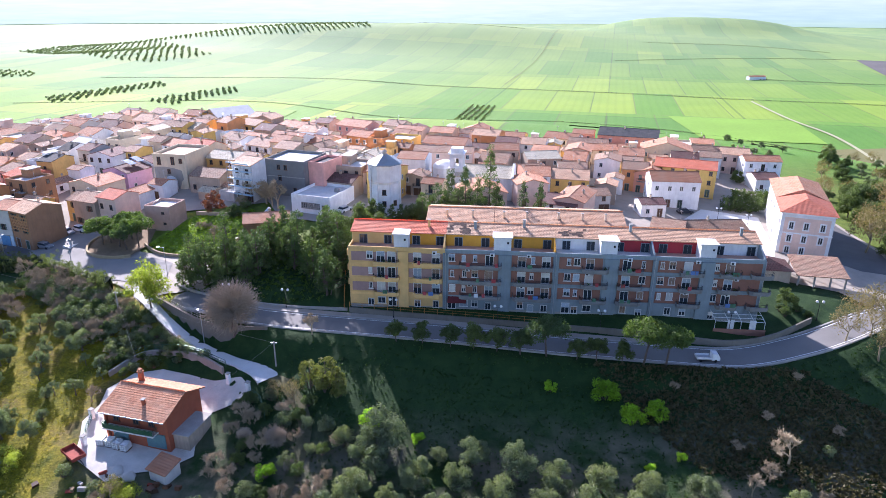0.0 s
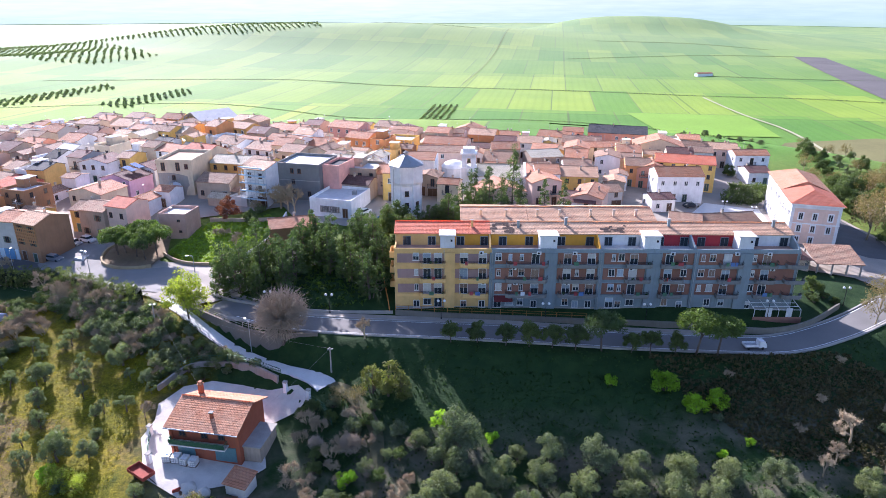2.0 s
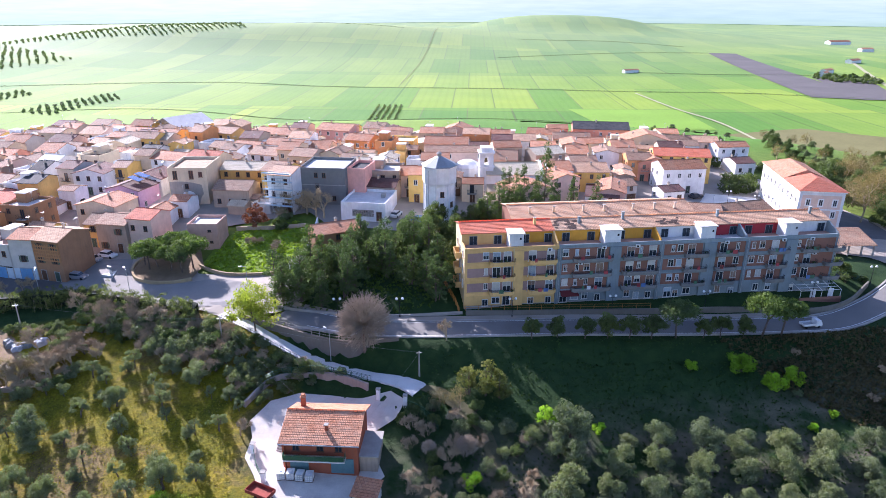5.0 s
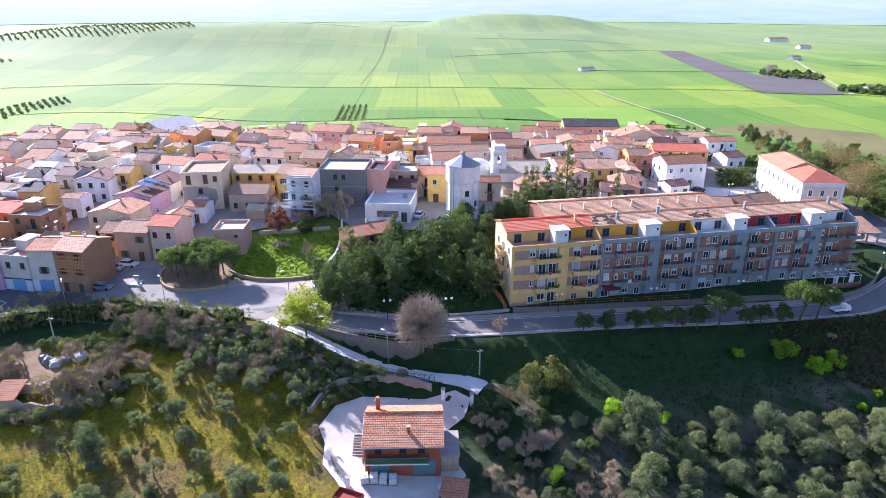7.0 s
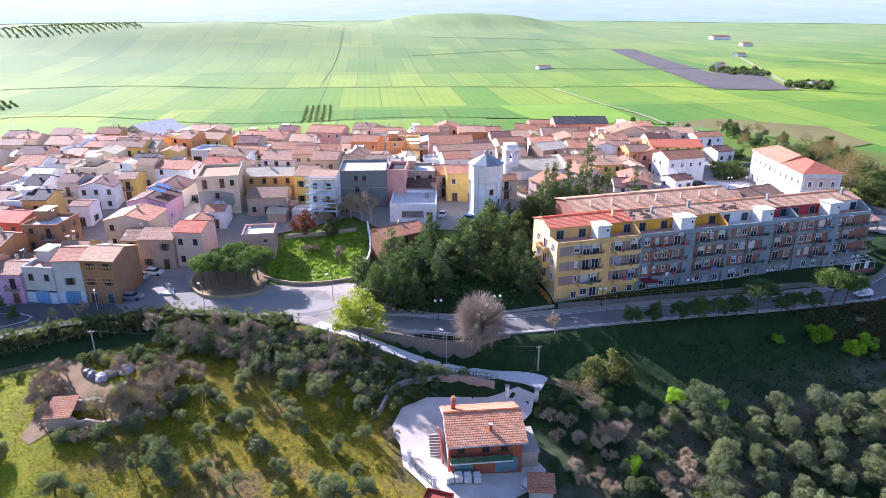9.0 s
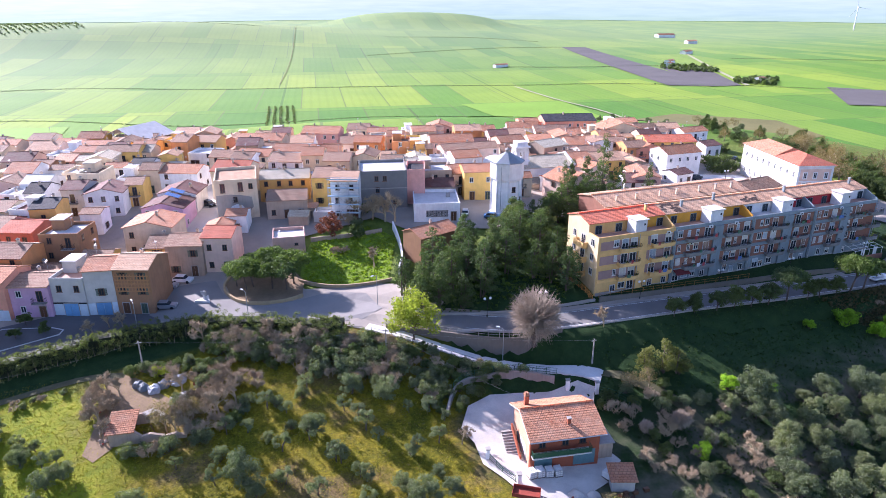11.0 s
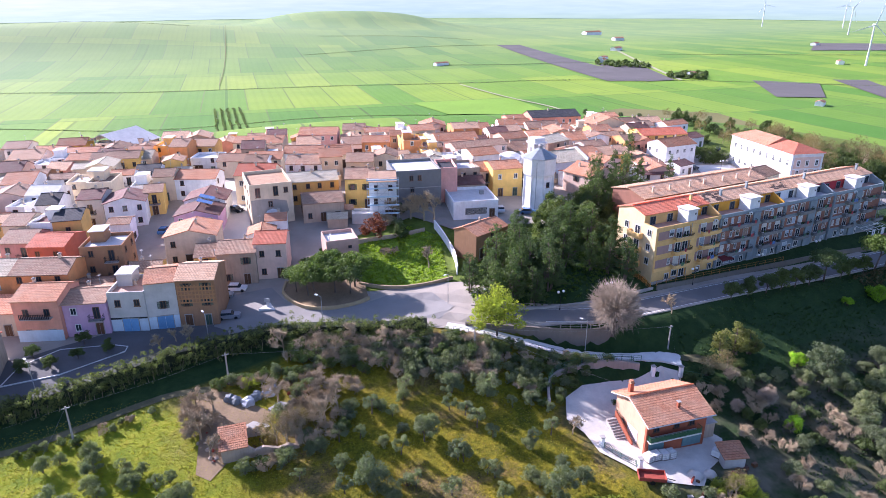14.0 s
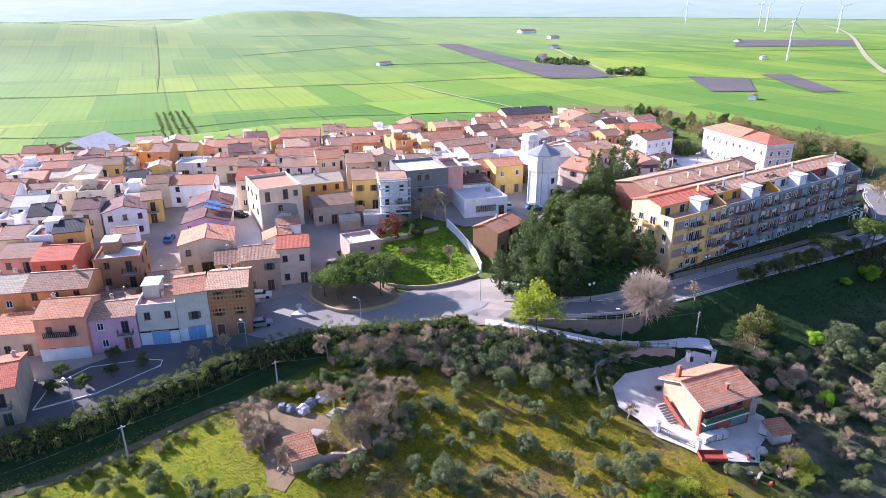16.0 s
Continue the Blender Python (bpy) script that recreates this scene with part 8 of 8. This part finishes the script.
for k, (u, v, g) in enumerate(((1.0, -1.3, 4), (2.3, -1.35, -3), (3.6, -1.3, 2), (-0.3, -1.5, 12), (10.6, -2.6, 30))):
    m = pose(-49.9, 79.9, 0, 0, 0, -14.5) @ pose(u, v, 0, 0, 0, g)
    m.translation.z = z_at(m.translation.x, m.translation.y) + 0.1
    ob = thing("water_container", m, "white plastic liquid container in a steel cage", "container", "containers by the farmhouse")
    part("tank", mats[0], None, ob)
    part("cage", mats[1], None, ob)
    part("pallet", mats[2], None, ob)
ob = thing("trailer", pose(-53.2, 75.6, z_at(-53.2, 75.6), 0, 0, -38), "rusty red farm trailer with low sides", "trailer")
M_RUST = plain("rusty_red_paint", (0.28, 0.06, 0.04), 0.8, spread=0.35)
part("bed", Shape().box(-1.8, -0.9, 0.6, 1.8, 0.9, 0.7), M_RUST, ob)
for q in ((-1.8, -0.95, 1.8, -0.9), (-1.8, 0.9, 1.8, 0.95), (-1.85, -0.95, -1.8, 0.95), (1.8, -0.95, 1.85, 0.95)):
    part("side", Shape().box(q[0], q[1], 0.6, q[2], q[3], 1.15), M_RUST, ob)
for sy in (-0.85, 0.85):
    part("wheel", Shape().tube((0, sy - 0.12, 0.35), (0, sy + 0.12, 0.35), 0.36, 0.36, 14), M_IRON, ob)
part("drawbar", Shape().tube((1.8, 0, 0.6), (3.2, 0, 0.3), 0.06, 0.06, 5), M_IRON, ob)
shed = thing("tool_shed", pose(-39.2, 73.2, z_at(-39.2, 73.2), 0, 0, -25), "small lean-to shed roofed with loose red tiles", "shed")
part("wall", Shape().extrude_x([(-1.3, -0.5), (1.3, -0.5), (1.3, 2.2), (-1.3, 1.6)], -1.6, 1.6), WALLS["grey"], shed)
rf = Shape()
slope(rf, -1.6, 1.55, 1.5, 2.3, -1.9, 1.9, 0.36)
part("roof", rf, ROOFS["terra"], shed)
rb = random.Random(9)
for k in range(26):
    x, y = -46 + rb.gauss(0, 4.5), 71.0 + rb.gauss(0, 1.3)
    w, d, h = rb.uniform(0.3, 1.3), rb.uniform(0.2, 0.9), rb.uniform(0.12, 0.6)
    s = Shape().prism([(-w / 2, -d / 2), (w / 2, -d / 2 * 0.8), (w / 2 * 0.9, d / 2), (-w / 2 * 0.8, d / 2)], -0.15, h)
    single("scrap_board", s, rb.choice((M_DOOR, M_RUST, M_SOIL, M_DOOR, M_CONCRETE)), pose(x, y, z_at(x, y), rb.uniform(-12, 12), rb.uniform(-12, 12), rb.uniform(0, 180)), "weathered scrap board lying at the farmyard", "scrap", "scrap round the farmyard")
for x, y, r in ((-46.5, 73.6, 1.3), (-44.2, 72.8, 1.0)):
    s = Shape().lathe([(r, -0.2), (r * 0.9, 0.15), (r * 0.6, 0.5), (r * 0.2, 0.75)], 14)
    s.v = [(a + 0.12 * math.sin(7 * b + c * 5), b + 0.12 * math.sin(5 * a), c) for a, b, c in s.v]
    single("sand_heap", s, M_CHALK, pose(x, y, z_at(x, y)), "small heap of pale building sand", "heap", "heaps in the yard", round_off=True)

# ---- plaza, island and walled plot ----
island = catmull([(-80.5, 146), (-82.3, 142.5), (-82.1, 138.5), (-80.5, 134.8), (-77.0, 132.2), (-72.5, 131.0), (-69.2, 131.4)], 1.0)
wall_along("planter_wall", island, 0.7, 0.4, plaster("ochre_stone_kerb", (0.46, 0.35, 0.20), 0.3), "low curved ochre stone wall round the pines")
surface("planter_soil", drape([(-80.3, 146), (-82, 142.5), (-81.8, 138.6), (-80.2, 135), (-76.8, 132.5), (-72.5, 131.4), (-69.2, 131.8), (-67.5, 137), (-69.5, 147), (-75, 149)], 0.35, 2.0), M_SOIL, "bare soil strewn with pine needles", "soil")
wall_along("plot_wall", catmull([(-68.5, 137.5), (-65.5, 134.2), (-62, 131.8), (-57, 130.4), (-51.5, 129.8)], 1.0), 0.7, 0.35, plaster("warm_stone_wall", (0.42, 0.32, 0.20), 0.3), "low warm stone wall below the grassy plot")
wall_along("plot_wall", catmull([(-43.2, 150.8), (-44.4, 144), (-46.4, 137), (-49.6, 131)], 1.0), 1.9, 0.3, WALLS["white"], "white rendered garden wall beside the plot")
wall_along("plot_wall", catmull([(-62, 153), (-54, 151.5), (-46, 150.5)], 1.0), 1.0, 0.3, WALLS["stone"], "rough stone wall at the back of the plot")
surface("grass_plot", drape([(-68, 138.4), (-62, 132.6), (-52, 130.8), (-44.2, 147), (-46, 151.5), (-62, 152.5), (-66, 146)], 0.12, 2.0), plain("lush_plot_grass", (0.16, 0.24, 0.02), 0.9, scale=0.25, spread=0.35, bump_by=0.15, fine=2.5), "lush grassy plot between the houses", "grass")
house(-39.8, 136.8, 10.0, 6.4, 5.4, 13, "g", "brown", "terra")
M_PALESTONE = plain("bright_stone_paving", (0.62, 0.60, 0.56), 0.8, scale=0.4, spread=0.1)
surface("square", drape([(60, 156), (70, 168), (84, 164), (77, 140), (72.5, 131), (63, 131.5), (60, 140)], 0.12, 2.0), M_PALESTONE, "bright pale stone square in front of the civic building")
surface("parking", drape([(86, 134), (90, 128), (97, 126), (102, 140), (103, 165), (97, 186), (90, 184), (91, 166)], 0.12, 2.0), M_ASPHALT, "grey asphalt lot beside the civic building")
BED = [(-129.2, 139.2), (-121.1, 137.6), (-111.2, 138.4), (-110.6, 139.6), (-112.5, 141.2), (-120.4, 144.6), (-126.4, 143.2)]
surface("kerb_island", drape(BED, 0.24, 1.5), M_ASPHALT, "kerbed island of street trees and benches")
wall_along("kerb", [Vector(p) for p in BED + BED[:1]], 0.26, 0.22, M_LANE, "white concrete kerb of the tree island", "kerb")
mon = thing("monument", pose(-86.4, 139.0, z_at(-86.4, 139.0), 0, 0, -30), "small white angular stone monument on the plaza", "monument")
part("base", Shape().prism([(-1.5, -1.2), (1.5, -1.2), (0, 1.6)], -0.2, 0.35), M_PALESTONE, mon)
part("post", Shape().box(-0.18, -0.3, 0.35, 0.18, 0.1, 1.9), M_PALESTONE, mon)
part("plate", Shape().box(-0.55, -0.32, 1.3, 0.55, -0.22, 2.0), M_STEEL, mon)
surface("path", ribbon(catmull([(-175, 140), (-150, 128), (-131, 124.0), (-121.5, 123.8), (-111, 124.4), (-106, 124.2), (-101, 122.6)], 2.0), 1.3, 0.09, 0, 2), M_TRODDEN, "earth path below the hedge bank", "path")

# ---- ruin among the scrub ----
surface("dirt_patch", drape([(-103.6, 121.6), (-101, 122.6), (-98.6, 120.2), (-96.4, 115.8), (-94.2, 112.6), (-96.6, 109.8), (-101.6, 110.6), (-102.8, 106.4), (-105.6, 104.6), (-107.0, 106.6), (-105.0, 113.2)], 0.07, 1.5), M_SOIL, "bare trodden earth round the ruin", "soil")
ruin = thing("ruined_shed", pose(-103.4, 106.6, -5.7, 0, 0, -13), "collapsing stone shed under half a tile roof", "ruin")
part("wall", Shape().box(0, 0, -1, 3.6, 0.45, 2.1), WALLS["stone"], ruin)
part("wall", Shape().extrude_x([(0.45, -1), (3.9, -1), (3.9, 2.9), (0.45, 2.1)], 0, 0.45), WALLS["stone"], ruin)
part("wall", Shape().extrude_y([(3.6, -1), (10.4, -1), (10.4, 0.5), (9.0, 1.1), (7.6, 0.8), (5.6, 1.5), (4.4, 1.2), (3.6, 2.0)], 0, 0.45), WALLS["stone"], ruin)
part("wall", Shape().extrude_y([(0.45, -1), (6.6, -1), (6.6, 0.6), (5.0, 1.2), (3.8, 2.4), (0.45, 2.7)], 3.9, 4.3), WALLS["stone"], ruin)
part("wall", Shape().extrude_x([(0.45, -1), (3.6, -1), (3.6, 0.5), (2.2, 0.9), (0.45, 0.6)], 10.0, 10.4), WALLS["stone"], ruin)
rf = Shape()
slope(rf, -0.3, 2.15, 4.2, 3.1, -0.3, 3.6, 0.36)
part("roof", rf, ROOFS["terra"], ruin)
rr = random.Random(66)
for k in range(9):
    x, y = 4.4 + rr.uniform(0, 5), rr.uniform(0.8, 3.4)
    part("beam", Shape().tube((x, y, 0.2), (x + rr.uniform(-1.2, 1.2), y + rr.uniform(-0.8, 0.8), rr.uniform(0.5, 1.6)), 0.07, 0.06, 5), M_DOOR, ruin)
for x, y, w, d, g in ((-97.2, 111.0, 2.6, 2.8, 20), (-92.9, 113.2, 3.4, 2.0, 24)):
    single("concrete_slab", Shape().prism([(-w / 2, -d / 2), (w / 2, -d / 2 * 0.9), (w / 2 * 0.9, d / 2), (-w / 2, d / 2 * 0.95)], -0.4, 0.16), M_CONCRETE, pose(x, y, z_at(x, y) + 0.05, 2, 3, g), "cracked pale concrete slab on bare earth", "slab", "slabs by the ruin")
for k in range(22):
    x, y = -104.4 + rr.gauss(0, 0.9), 111.5 + rr.uniform(-5, 5)
    if k > 13:
        x, y = -88.5 + rr.gauss(0, 1.6), 115.8 + rr.gauss(0, 0.9)
    w, h = rr.uniform(0.25, 0.7), rr.uniform(0.15, 0.45)
    single("rubble_stone", Shape().lathe([(w * 0.5, -0.1), (w * 0.55, h * 0.5), (w * 0.3, h)], 6, turn=rr.uniform(0, 1)), WALLS["stone"] if k % 3 else M_RUST, pose(x, y, z_at(x, y), rr.uniform(-15, 15), rr.uniform(-15, 15), rr.uniform(0, 90)), "broken block of rubble on the bare earth", "rubble", "rubble by the ruin")
M_TARP = plain("grey_white_tarpaulin", (0.40, 0.42, 0.45), 0.6, spread=0.3)
for k, (x, y, r) in enumerate(((-98.4, 117.8, 0.9), (-96.9, 116.6, 1.1), (-95.4, 117.2, 1.0), (-93.2, 117.2, 1.3), (-99.2, 118.8, 0.8))):
    s = Shape().lathe([(r, -0.2), (r * 0.95, 0.35), (r * 0.7, 0.8), (r * 0.25, 1.0)], 12)
    s.v = [(a + 0.16 * math.sin(5 * b + c * 4 + k), b + 0.16 * math.sin(6 * a + k), c + 0.08 * math.sin(7 * a + 5 * b)) for a, b, c in s.v]
    single("tarpaulin", s, M_TARP if k in (1, 3) else plain("dark_grey_tarpaulin", (0.16, 0.18, 0.19), 0.6), pose(x, y, z_at(x, y)), "crumpled tarpaulin over a heap of rubble", "heap", "covered heaps by the ruin")

# ---- poles, wires and lamps ----
def pole(x, y, h, label="grey concrete cable pole"):
    ob = thing("cable_pole", pose(x, y, z_at(x, y)), label + " standing in the grass", "pole", "cable poles")
    part("shaft", Shape().tube((0, 0, -0.5), (0, 0, h), 0.16, 0.1, 8), M_CONCRETE, ob)
    part("crossarm", Shape().box(-0.5, -0.05, h - 0.35, 0.5, 0.05, h - 0.25), M_STEEL, ob)
    return Vector((x, y, z_at(x, y) + h - 0.2))


tops = [pole(-120.4, 121.4, 6.2), pole(-98.2, 122.5, 5.6), pole(-60.9, 108.0, 5.0), pole(-28.4, 94.5, 4.8), pole(-128.5, 103.0, 5.5), pole(-146, 122, 6.0)]


def wire(a, b, sag):
    s = Shape()
    pts = [a.lerp(b, k / 10) - Vector((0, 0, sag * 4 * (k / 10) * (1 - k / 10))) for k in range(11)]
    for p in pts:
        s.v += [(p.x, p.y, p.z + 0.013), (p.x - 0.011, p.y - 0.004, p.z - 0.007), (p.x + 0.011, p.y + 0.004, p.z - 0.007)]
    for i in range(10):
        for j in range(3):
            s.f.append((3 * i + j, 3 * i + (j + 1) % 3, 3 * i + 3 + (j + 1) % 3, 3 * i + 3 + j))
    single("overhead_cable", s, M_CONCRETE, I4, "thin grey cable slung between poles", "cable", "overhead cables")


for a, b, sag in ((0, 1, 0.5), (5, 0, 0.6), (1, 2, 0.9), (2, 3, 0.8), (0, 4, 0.4)):
    wire(tops[a], tops[b], sag)
wire(tops[3], Vector((-37.5, 84.0, -3.6)), 0.3)
wire(tops[2], Vector((-47, 86.0, -1.4)), 0.4)
M_GLOBE = plain("milky_lamp_globe", (0.8, 0.8, 0.78), 0.3)
GLOBE = Shape().lathe([(0.08, -0.24), (0.2, -0.16), (0.26, 0), (0.2, 0.16), (0.06, 0.25)], 12).mesh("globe", M_GLOBE, True)
LAMP_POST = Shape().tube((0, 0, -0.4), (0, 0, 3.6), 0.06, 0.045, 8).lathe([(0.12, -0.2), (0.12, 0.5), (0.07, 0.6)], 8).mesh("post", M_IRON)
LAMP_ARM = Shape().tube((-0.55, 0, 3.55), (0.55, 0, 3.55), 0.03, 0.03, 5).mesh("arm", M_IRON)


def street_lamp(x, y, turn):
    ob = thing("street_lamp", pose(x, y, z_at(x, y), 0, 0, turn), "dark iron lamp post with two white globes", "street lamp", "globe lamps")
    part("post", LAMP_POST, None, ob)
    part("arm", LAMP_ARM, None, ob)
    for u in (-0.55, 0.55):
        part("globe", GLOBE, None, ob, at=pose(u, 0, 3.85))


for x, y in ((-40.8, 109.6), (-29.6, 108.6), (-9.2, 105.2), (9.6, 103.2), (27.6, 101.2), (49.8, 100.0), (67.6, 104.6), (70.5, 158), (76.5, 154), (-52, 117)):
    street_lamp(x, y, -6)
ARM_POST = Shape().tube((0, 0, -0.4), (0, 0, 6.0), 0.08, 0.05, 8).mesh("post", M_STEEL)
ARM = Shape().tube((0, 0, 6.0), (0.9, 0, 6.25), 0.04, 0.03, 5).mesh("arm", M_STEEL)
HEAD = Shape().box(0.75, -0.14, 6.18, 1.35, 0.14, 6.32).mesh("head", M_PVC)
for x, y, g in ((-57.3, 122.2, 200), (-124.4, 134.2, 110), (-98.5, 133.6, 100), (-80.1, 127.6, 120), (-42.6, 100.6, 130), (-70, 148, 60)):
    ob = thing("street_lamp", pose(x, y, z_at(x, y), 0, 0, g), "grey steel street lamp with a single arm", "street lamp", "arm lamps")
    part("post", ARM_POST, None, ob)
    part("arm", ARM, None, ob)
    part("head", HEAD, None, ob)


# ---- cars ----
def car_meshes():
    side = [(-2.0, 0.28), (2.0, 0.28), (2.05, 0.6), (1.95, 0.82), (1.0, 0.92), (-1.75, 0.95), (-2.05, 0.8)]
    cabin = [(-1.7, 0.93), (1.05, 0.9), (0.45, 1.42), (-1.2, 1.46)]
    glass = [(-1.62, 0.97), (0.95, 0.95), (0.42, 1.36), (-1.16, 1.4)]
    b = Shape().extrude_y(side, -0.82, 0.82)
    r = Shape().extrude_y([(-1.25, 1.4), (0.5, 1.36), (0.42, 1.45), (-1.18, 1.49)], -0.66, 0.66)
    g = Shape().extrude_y(glass, -0.72, 0.72)
    w = Shape().tube((0, -0.1, 0), (0, 0.1, 0), 0.31, 0.31, 14)
    l = Shape().box(-0.05, -0.16, -0.07, 0.05, 0.16, 0.07)
    return b, r, g.mesh("glasshouse", M_GLASS), w.mesh("wheel", M_IRON), l.mesh("headlight", M_GLOBE)


CAR = car_meshes()
CAR_PAINTS = {"white": plain("white_car_paint", (0.72, 0.72, 0.72), 0.25), "grey": plain("silver_car_paint", (0.35, 0.36, 0.38), 0.3, 0.4), "dark": plain("black_car_paint", (0.03, 0.032, 0.036), 0.2), "blue": plain("blue_car_paint", (0.06, 0.15, 0.30), 0.25)}
CAR_BODY = {k: (CAR[0].mesh("body", m), CAR[1].mesh("car_roof", m)) for k, m in CAR_PAINTS.items()}


def car(x, y, turn, paint):
    ob = thing("car", pose(x, y, z_at(x, y) + 0.1, 0, 0, turn), "small parked %s hatchback car in the street" % {"grey": "silver", "dark": "black"}.get(paint, paint), "car", "parked cars")
    part("body", CAR_BODY[paint][0], None, ob)
    part("car_roof", CAR_BODY[paint][1], None, ob)
    part("glasshouse", CAR[2], None, ob)
    for u in (-1.3, 1.3):
        for v in (-0.76, 0.76):
            part("wheel", CAR[3], None, ob, at=pose(u, v, 0.31))
    for v in (-0.55, 0.55):
        part("headlight", CAR[4], None, ob, at=pose(2.0, v, 0.66))


for x, y, g, p in ((-89.6, 149.0, -28, "white"), (-80, 183.3, -60, "dark"), (-97, 181, 60, "blue"), (-37.2, 164.0, -20, "white"), (-31.1, 160.6, 60, "blue"), (-19.3, 146.4, -35, "blue"), (101.0, 181.5, 30, "dark"), (-64.4, 180.2, -10, "dark"),
                   (-58.2, 176.6, 20, "grey"), (64, 163.5, 5, "dark"), (-24.5, 150.6, 60, "white"), (-93.4, 140.2, -20, "grey"), (-92.5, 148.2, -28, "grey")):
    car(x, y, g, p)
tx, ty = 43.0, 91.8
truck = thing("pickup_truck", pose(tx, ty, z_at(tx, ty) + 0.12, 0, 0, -2) @ Matrix.Diagonal((0.8, 0.8, 0.8, 1)), "white small flatbed truck on the road", "truck")
part("cab", Shape().extrude_y([(0.7, 0.4), (2.3, 0.4), (2.35, 0.9), (1.9, 1.85), (0.75, 1.9)], -0.85, 0.85), CAR_PAINTS["white"], truck)
part("windscreen", Shape().box(1.9, -0.72, 1.0, 2.2, 0.72, 1.6), M_GLASS, truck)
part("bed", Shape().box(-2.3, -0.9, 0.6, 0.62, 0.9, 0.75), M_STEEL, truck)
for q in ((-2.3, -0.9, 0.62, -0.84), (-2.3, 0.84, 0.62, 0.9), (-2.3, -0.84, -2.24, 0.84)):
    part("side_board", Shape().box(q[0], q[1], 0.75, q[2], q[3], 1.15), CAR_PAINTS["white"], truck)
for u in (-1.5, 1.5):
    for v in (-0.78, 0.78):
        part("wheel", CAR[3], None, truck, at=pose(u, v, 0.31))

# ---- clipped hedges by the civic building, barn at the town's edge ----
def box_hedge(x, y, w, d, h, turn, seed):
    g = random.Random(seed)
    ob = thing("clipped_hedge", pose(x, y, z_at(x, y), 0, 0, turn), "tall box-clipped dark green hedge", "hedge", "clipped hedges")
    cl = []
    for k in range(int(w * d * h * 1.6)):
        cl.append((g.uniform(-w / 2, w / 2), g.uniform(-d / 2, d / 2), g.uniform(0.3, h), 0.6, 14, 0.28))
    part("foliage", leaf_mesh("foliage", cl, L_DARK, seed), None, ob)
    for u in (-w / 3, 0, w / 3):
        part("trunk", Shape().tube((u, 0, -0.3), (u, 0, h * 0.7), 0.12, 0.07, 6), M_BARK, ob)


box_hedge(82, 169.5, 11, 5, 3.4, -8, 5)
box_hedge(88.5, 178.5, 11, 5, 3.0, -8, 6)
barn = thing("barn", pose(-94.8, 282, z_at(-94.8, 282), 0, 0, -46), "large open barn with a white sheet roof", "barn")
part("roof", Shape().extrude_y([(-9.5, 4.6), (0, 8.4), (9.5, 4.6), (9.5, 4.75), (0, 8.58), (-9.5, 4.75)][::-1], -8, 10), ROOFS["flat"], barn)
part("gable", Shape().extrude_y([(-9.2, 4.5), (9.2, 4.5), (0, 8.3)], 9.6, 9.8), WALLS["white"], barn)
for u in (-9, -3, 3, 9):
    for v in (-7.5, 1, 9.5):
        part("column", Shape().box(u - 0.2, v - 0.2, -1, u + 0.2, v + 0.2, 4.6 + (9.5 - abs(u)) * 0.39), M_CONCRETE, barn)
part("back_wall", Shape().box(-9.2, 9.3, -1, 9.2, 9.58, 4.5), WALLS["beige"], barn)

# prototypes that found no place
for kind, protos in KINDS.items():
    for i, ob in enumerate(protos):
        if (kind, i) not in planted:
            for o in (*ob.children_recursive, ob):
                bpy.data.objects.remove(o)
